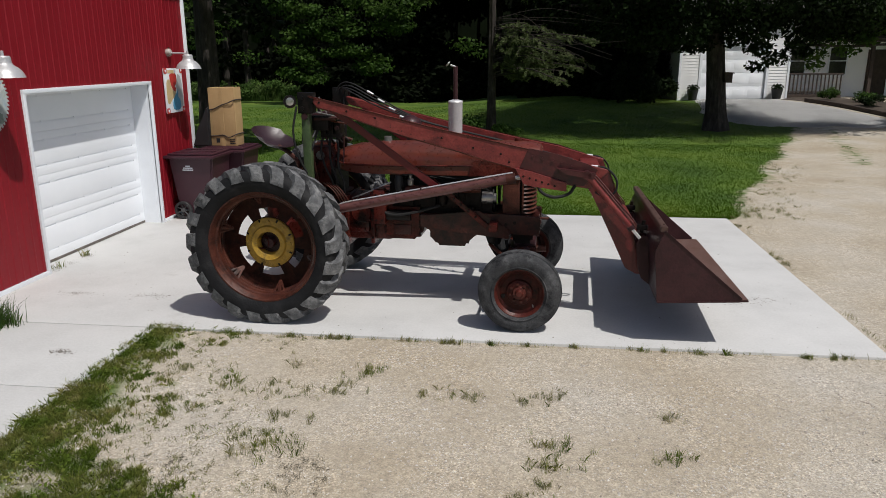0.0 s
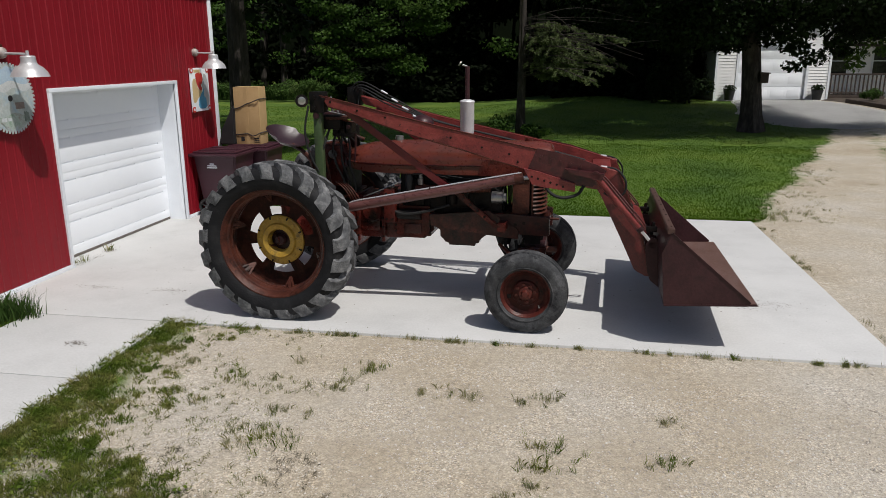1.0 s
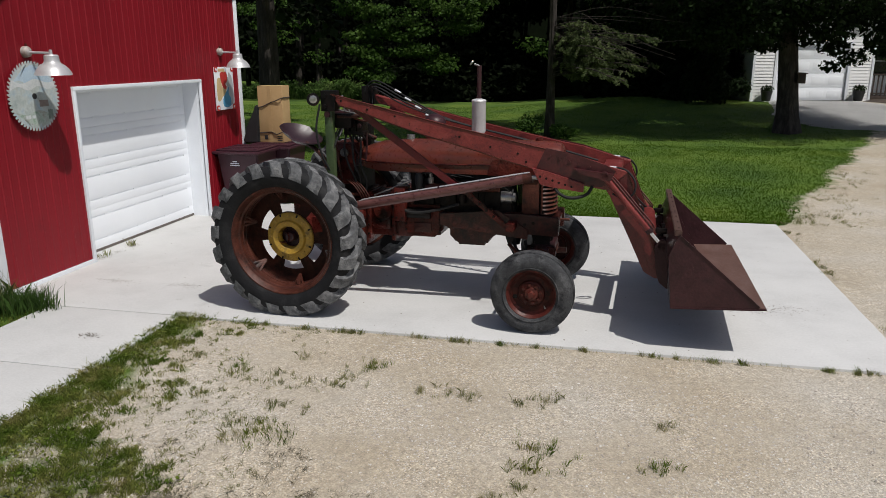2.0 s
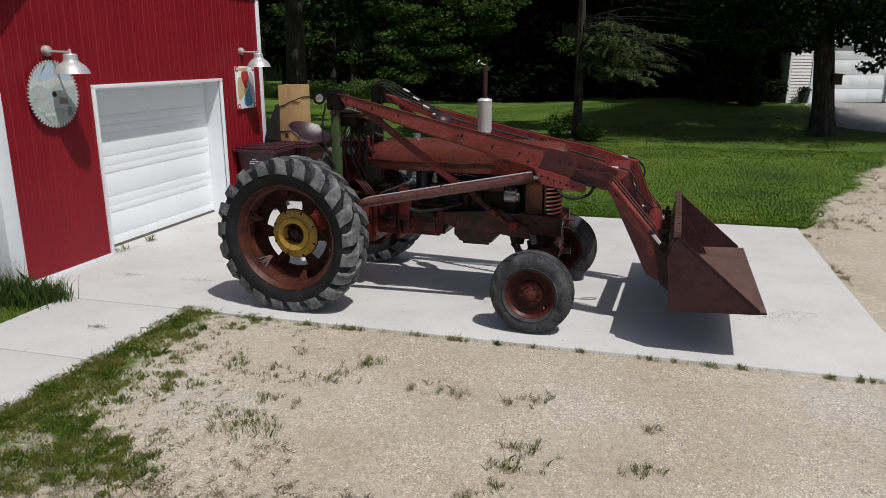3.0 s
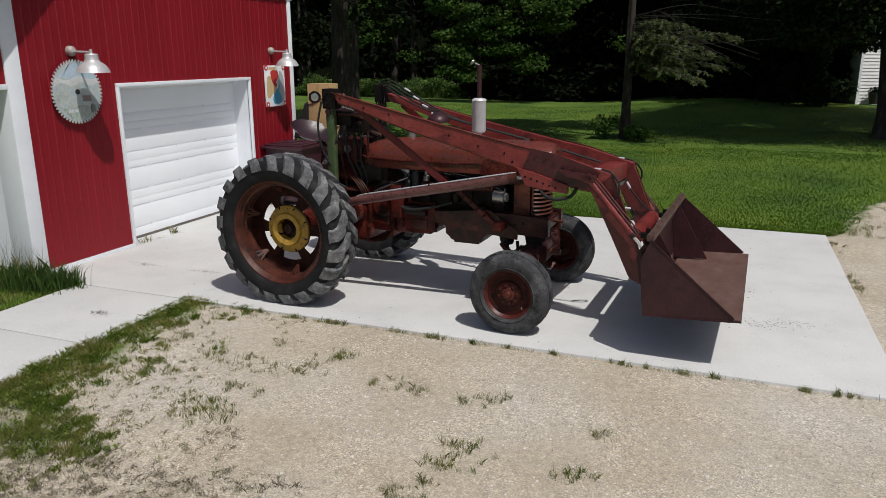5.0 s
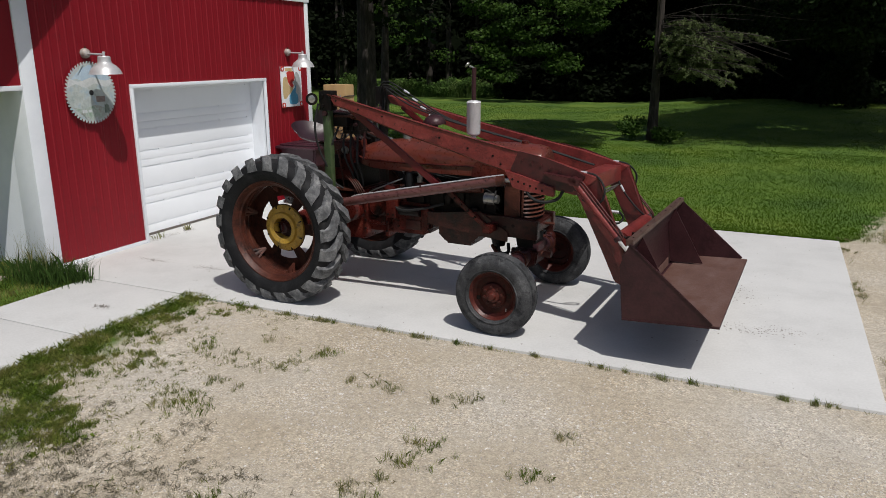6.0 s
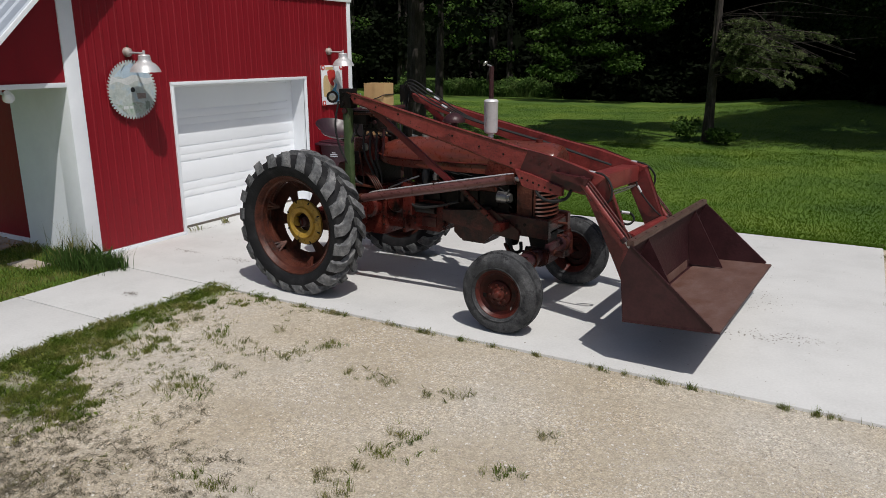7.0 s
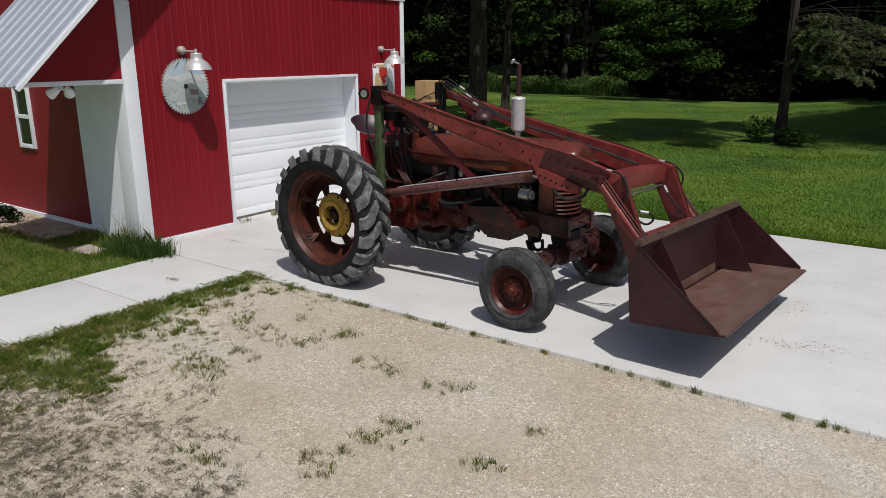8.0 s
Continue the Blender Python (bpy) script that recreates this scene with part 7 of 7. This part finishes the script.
for k in range(42000):
    x, y = rng.uniform(-3.42, -0.7), rng.uniform(0.2, 6.22)
    d = (walk_edge(y) + 0.10 - x) / 0.75
    g = min(0.62, d) + 0.95 * noise.noise((x * 2.9, y * 2.9, 5)) + 0.95 * noise.noise((x * 8, y * 8, 1))
    u = rng.uniform(0, 1)
    if x < -3.18:
        g = max(g, 0.8)
    if u < g * 0.40:
        cen.append((max(x, -3.385), y))
        siz.append(rng.uniform(0.022, 0.060) * (0.75 + 0.3 * min(1, max(0, d))))
    elif u < 0.075 * min(1, max(0, 1.7 + d)) * max(0, 0.5 + noise.noise((x * 2.2, y * 2.2, 12)) * 2) and y > 2.6:
        thin.append((x, y))
        thin_z.append(rng.uniform(0.014, 0.032))
p_, h_ = tufts(rng, cen, siz, 22)
v, f = blades(rng, p_, heights(p_), h_, 0.0024, 1.5)
raw("walk_grass", v, f, ROUGH, "rough green grass tufts along the concrete walk", "grass")
p_, h_ = tufts(rng, thin, thin_z, 14)
v, f = blades(rng, p_, heights(p_), h_, 0.0017, 1.8)
raw("thin_weeds", v, f, WEED, "thin olive weeds scattered over the gravel", "weeds")
# dry matted weeds nearest the yard's corner
cen, siz = [], []
for k in range(30000):
    x, y = rng.uniform(-3.0, 1.2), rng.uniform(0.6, 4.1)
    g = min(1.4, (4.0 - y) * 0.95, (y - 0.9) * 0.9) - max(0, x + 0.9) * 0.55 + 0.9 * noise.noise((x * 2.0, y * 2.0, 8)) + 0.5 * noise.noise((x * 6, y * 6, 2))
    if rng.uniform(0, 1) < g * 0.40:
        cen.append((x, y))
        siz.append(rng.uniform(0.010, 0.026))
p_, h_ = tufts(rng, cen, siz, 24)
v, f = blades(rng, p_, heights(p_), h_ * 0.8, 0.0013, 2.2)
raw("dry_weeds", v, f, DRY, "dry brown matted weeds over the gravel", "weeds")
# low broad leaves in the grass
cl = []
for k in range(420):
    x, y = rng.uniform(-3.40, -1.4), rng.uniform(2.4, 6.2)
    if (walk_edge(y) - x) / 0.4 + 0.9 * noise.noise((x * 3, y * 3, 9)) > 0.25:
        cl.append(((x, y, 0.004), (0.06, 0.06, 0.02), 13))
v, f = leaf_cloud(rng, cl, 0.026, 0.75)
raw("broadleaf_weeds", v, f, ROUGH, "low broad-leaved weeds along the walk", "weeds")
n = 60000
xy = np.column_stack([rng.uniform(-9.5, -4.82, n), rng.uniform(1.2, 6.17, n)])
keep = [noise.noise((x * 1.3, y * 1.3, 9)) > -0.7 and not (-6.16 < x < -5.68 and 5.52 < y < 5.78) and not (x < -6.95 + 0.15 * noise.noise((y * 5, 0, 0)) and y > 5.66 + 0.12 * noise.noise((x * 3, 0, 4))) for x, y in xy]
xy = xy[np.array(keep)]
v, f = blades(rng, xy, heights(xy), 0.048, 0.0036, 1.1)
raw("porch_grass", v, f, ROUGH, "rough grass beside the porch", "grass")
# tall weeds at the barn's corner
xy = np.concatenate([rng.normal((-5.30, 5.90), (0.20, 0.13), (1500, 2)), rng.normal((-4.92, 6.05), (0.10, 0.07), (500, 2)) - (0, 0.0)])
v, f = blades(rng, xy, heights(xy), 0.24, 0.0035, 0.8)
raw("corner_weeds", v, f, HERB, "tall tangled weeds at the barn corner", "weeds")
xy = rng.normal((-5.36, 5.93), (0.17, 0.10), (120, 2))
v, f = blades(rng, xy, heights(xy), 0.50, 0.0025, 0.45)
raw("corner_stalks", v, f, WEED, "tall seeding grass stalks at the barn corner", "weeds")
xy = np.column_stack([rng.uniform(-6.7, -5.6, 420), 6.09 + rng.normal(0, 0.03, 420)])
v, f = blades(rng, xy, heights(xy), 0.13, 0.004, 0.9)
raw("wall_foot_weeds", v, f, ROUGH, "weeds along the foot of the white porch wall", "weeds")
bush("debris_shrub", "dark shrub with dead leaves beside the old concrete strip", -8.45, 5.72, 0.0, 0.24, 0.30, 500, 0.055, 61, LEAF_SHADED)
xy = np.column_stack([rng.uniform(-9.0, -6.9, 420), rng.uniform(5.45, 6.27, 420)])
v, f = leaf_cloud(rng, [((x, y, 0.012), (0.02, 0.02, 0.006), 1) for x, y in xy], 0.045, 0.9)
raw("leaf_litter", v, f, CARD, "dry brown leaf litter on the old concrete", "leaf litter")
# weed tufts on the gravel: place, width, how thick they grow
SPARSE = [(-1.84, 5.04, 0.28, 0.4), (-1.57, 5.04, 0.23, 0.6), (-1.35, 5.06, 0.18, 0.5), (-1.25, 5.18, 0.18, 0.6), (-1.77, 5.50, 0.06, 0.6), (-2.67, 5.29, 0.13, 0.8), (-2.23, 4.69, 0.10, 0.6), (-2.51, 4.82, 0.10, 0.8), (-1.66, 4.62, 0.13, 0.8),
          (-1.78, 4.31, 0.10, 0.8), (-1.71, 4.12, 0.10, 0.7), (-1.38, 4.55, 0.05, 0.4), (-0.63, 5.08, 0.07, 0.4), (-0.45, 5.09, 0.16, 0.5), (-0.28, 5.07, 0.11, 0.3), (0.11, 5.05, 0.06, 0.5), (0.33, 5.11, 0.21, 0.6), (0.25, 3.96, 0.06, 0.7), (1.13, 4.89, 0.13, 0.5), (0.11, 3.80, 0.11, 0.8)]
DENSE = [(-2.20, 5.16, 0.22, 1.1), (-1.12, 5.42, 0.18, 1.1), (-1.49, 4.17, 0.26, 1.2), (-1.62, 4.33, 0.12, 0.8), (0.33, 4.41, 0.20, 1.0), (0.27, 4.16, 0.16, 1.0), (1.06, 4.32, 0.12, 1.0), (-0.45, 3.40, 0.26, 0.9), (0.30, 3.66, 0.16, 0.7)]
xs_, ks_ = [], []
for spots, out in ((SPARSE, xs_), (DENSE, ks_)):
    for tx, ty, tw, thick in spots:
        for q in range(int(5 + 80 * thick * tw)):
            cx_, cy_ = tx + rng.normal(0, 0.42) * tw, ty + rng.normal(0, 0.03 + 0.16 * tw)
            out.append(rng.normal((cx_, cy_), rng.uniform(0.008, 0.024), (int(rng.integers(6, 20)), 2)))
for px, wide, m in ((-1.66, 0.10, 9), (-1.48, 0.08, 6), (-2.08, 0.06, 4), (-2.45, 0.08, 5), (-0.94, 0.06, 5), (-0.57, 0.09, 9), (-0.19, 0.05, 4), (0.13, 0.04, 3), (0.53, 0.04, 3), (1.12, 0.06, 5), (1.30, 0.03, 3), (1.61, 0.09, 6), (1.85, 0.05, 4), (2.45, 0.05, 4), (2.75, 0.10, 9)):
    for q in range(m):
        (ks_ if q % 3 == 0 else xs_).append(rng.normal((rng.normal(px, wide * 0.6), 6.135 + rng.normal(0, 0.014)), 0.014, (int(rng.integers(12, 40)), 2)))
for k in range(26):
    m = rng.integers(8, 30)
    xs_.append(rng.normal((rng.uniform(-3.2, 3.1), 6.13), (0.06, 0.014), (m, 2)))
for k in range(110):
    y = 11.75 + 6.0 * rng.uniform(0, 1) ** 1.6
    x = lawn_edge(y) + abs(rng.normal(0.15, 0.45))
    xs_.append(rng.normal((x, y), rng.uniform(0.02, 0.06), (int(rng.integers(10, 40)), 2)))
for px, py in ((3.27, 11.82), (3.24, 11.1), (3.24, 9.41), (3.25, 9.07), (3.85, 12.35), (4.2, 12.3)):
    for q in range(5):
        xs_.append(rng.normal((px + rng.normal(0, 0.05), py + rng.normal(0, 0.09)), 0.02, (30, 2)))
for k in range(12):
    xs_.append(rng.normal((3.24 + rng.uniform(0, 0.05), rng.uniform(6.3, 11.6)), (0.02, 0.06), (14, 2)))
xy = np.concatenate(xs_)
v, f = blades(rng, xy, heights(xy), 0.046, 0.0013, 1.1)
raw("gravel_weeds", v, f, WEED, "small half-dry weed tufts growing in the gravel", "weeds")
xy = np.concatenate(ks_)
v, f = blades(rng, xy, heights(xy), 0.052, 0.0015, 1.0)
raw("green_gravel_weeds", v, f, ROUGH, "small green weed tufts growing in the gravel", "weeds")
# crumbs of dirt on the concrete
LITTER = material("grey_litter", [(0.12, 0.105, 0.09), (0.24, 0.215, 0.19)], 0.95, 0.0, 12, 50, 0.1, 0.5)
SPOTS = [(2.05, 7.5, 0.20, 0.05), (2.45, 7.62, 0.14, 0.05), (1.7, 9.55, 0.2, 0.06), (2.02, 8.55, 0.12, 0.16), (-4.7, 7.03, 0.13, 0.03), (-3.87, 7.05, 0.12, 0.03), (-3.87, 5.52, 0.05, 0.02), (-5.50, 8.48, 0.04, 0.05), (-5.5, 7.97, 0.04, 0.12)]
xy = np.concatenate([rng.normal((px, py), (sx * 1.1, sy * 1.3), (110, 2)) for px, py, sx, sy in SPOTS] + [np.column_stack([rng.uniform(-5.2, 3.1, 300), rng.uniform(6.3, 11.5, 300)])])
n = len(xy)
r = 0.003 + 0.007 * rng.uniform(0, 1, n) ** 2
a = rng.uniform(0, 6.28, n)
V = np.stack([np.stack([np.cos(a + q) * r * rng.uniform(0.6, 1.6, n), np.sin(a + q) * r * rng.uniform(0.6, 1.6, n), np.full(n, h_)], 1) for q, h_ in ((0, 0.0005), (2.1, 0.0005), (4.2, 0.0005), (1.0, 0.003))], 1)
V += np.column_stack([xy, np.zeros(n)])[:, None]
i4 = 4 * np.arange(n)[:, None, None]
F = (np.array([(0, 1, 3), (1, 2, 3), (2, 0, 3)])[None] + i4).reshape(-1, 3)
raw("dirt_crumbs", V.reshape(-1, 3).tolist(), F.tolist(), LITTER, "grey crumbs of dirt and leaf litter on the concrete", "dirt")
# plants at the foot of the garage door
for px, py, c_ in ((-5.52, 8.48, 26), (-5.52, 7.97, 14), (-5.5, 7.86, 8)):
    xy = rng.normal((px, py), 0.03, (c_, 2))
    v, f = blades(rng, xy, np.full(len(xy), 0.0), 0.09, 0.005, 0.9)
    raw("seedling_weed", v, f, WEED, "small weed tuft at the garage door sill", "weed", "")
# loose stones
n = 70000
xy = np.column_stack([rng.uniform(-3.1, 4.2, n), 2.5 + 3.6 * rng.uniform(0, 1, n)])
keep = [rng.uniform(0, 1) < 0.45 + 1.1 * noise.noise((x * 0.9, y * 0.9, 6)) for x, y in xy]
xy = xy[np.array(keep)]
n = len(xy)
r = 0.0024 + 0.0110 * rng.uniform(0, 1, n) ** 3.5
oct_ = np.array([(1, 0, 0), (0, 1, 0), (-1, 0, 0), (0, -1, 0), (0, 0, 0.55), (0, 0, -0.55)], float)
V = oct_[None] * (r[:, None, None] * rng.uniform(0.6, 1.3, (n, 6, 1)))
ang = rng.uniform(0, 6.28, n)
ca_, sa_ = np.cos(ang)[:, None], np.sin(ang)[:, None]
V = np.stack([V[..., 0] * ca_ - V[..., 1] * sa_, V[..., 0] * sa_ + V[..., 1] * ca_, V[..., 2]], -1)
V += np.column_stack([xy, heights(xy) + 0.001])[:, None]
tri = np.array([(0, 1, 4), (1, 2, 4), (2, 3, 4), (3, 0, 4), (1, 0, 5), (2, 1, 5), (3, 2, 5), (0, 3, 5)])
F = (tri[None] + 6 * np.arange(n)[:, None, None]).reshape(-1, 3)
raw("gravel", V.reshape(-1, 3).tolist(), F.tolist(), STONE, "loose pale gravel stones", "gravel")
# shrubs filled in to keep skylight off the garage's side wall
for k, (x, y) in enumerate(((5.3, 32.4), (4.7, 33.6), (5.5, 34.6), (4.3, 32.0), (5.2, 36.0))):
    bush("garage_shrub", "tall dark shrub in the shade beside the garage", x, y, rise(x, y) - 0.05, 0.95, 2.5 if k else 1.3, 2600, 0.13, 70 + k, LEAF_SHADED)
# planted bed along the apron
SOIL = material("dark_bed_soil", [(0.020, 0.014, 0.010), (0.050, 0.036, 0.026), (0.085, 0.065, 0.048)], 0.95, 0.0, 3, 30, 0.6, 0.5)
bm = bmesh.new()
rows_ = []
for y in np.linspace(26.6, 34.6, 14):
    x0 = 13.65 - 2.6 * (y - 26.2) / 6.85
    rows_.append([bm.verts.new((x0 + 0.45 * k, y, rise(x0 + 0.45 * k, y) + (0.05 + 0.05 * noise.noise((k, y, 0.0)) if 0 < k < 7 else -0.05))) for k in range(8)])
for a, b in zip(rows_, rows_[1:]):
    for i in range(7):
        bm.faces.new((a[i], a[i + 1], b[i + 1], b[i]))
solid("flower_bed", bm, SOIL, "dark earth bed between the apron and the house", "flower bed", "structure")
bed = thing("bed_edging", "weathered timber edging of the planted bed", "edging")
for y0, y1 in ((26.7, 28.6), (28.62, 30.5), (30.52, 32.4)):
    p, q = ((13.70 - 2.6 * (y - 26.2) / 6.85, y) for y in (y0, y1))
    part("timber", beam((*p, rise(*p) + 0.06), (*q, rise(*q) + 0.06), 0.12, 0.16, None, 0.01, side=(1, 0, 0)), DARKWOOD, bed)
# planters by the garage door
for px, py in ((6.88, 32.78), (10.55, 33.56)):
    pot = thing("planter", "dark planter with a leafy plant beside the garage door", "planter", (px, py, rise(px, py) + 0.02), group="planters")
    part("pot", lathe([(0.0, 0.0), (0.16, 0.0), (0.23, 0.38), (0.25, 0.42), (0.22, 0.42), (0.2, 0.36), (0, 0.36)], 20, "Z"), BLACKP, pot)
    v, f = leaf_cloud(np.random.default_rng(3), [((0, 0, 0.50), (0.26, 0.26, 0.16), 160)], 0.10)
    raw("plant", v, f, LEAF_SHADED, "", "", parent=pot)
for k, (x, y, r_) in enumerate(((13.1, 30.4, 0.45), (14.2, 29.6, 0.6), (14.9, 28.4, 0.7), (12.3, 32.6, 0.4), (14.0, 27.6, 0.45), (13.3, 31.6, 0.5), (15.2, 30.8, 0.6))):
    bush("flower_bed_shrub", "low dark shrub in the bed beside the drive", x, y, rise(x, y) + 0.04, r_, 0.5, 900, 0.075, 50 + k, LEAF if k % 2 else LEAF_SHADED)
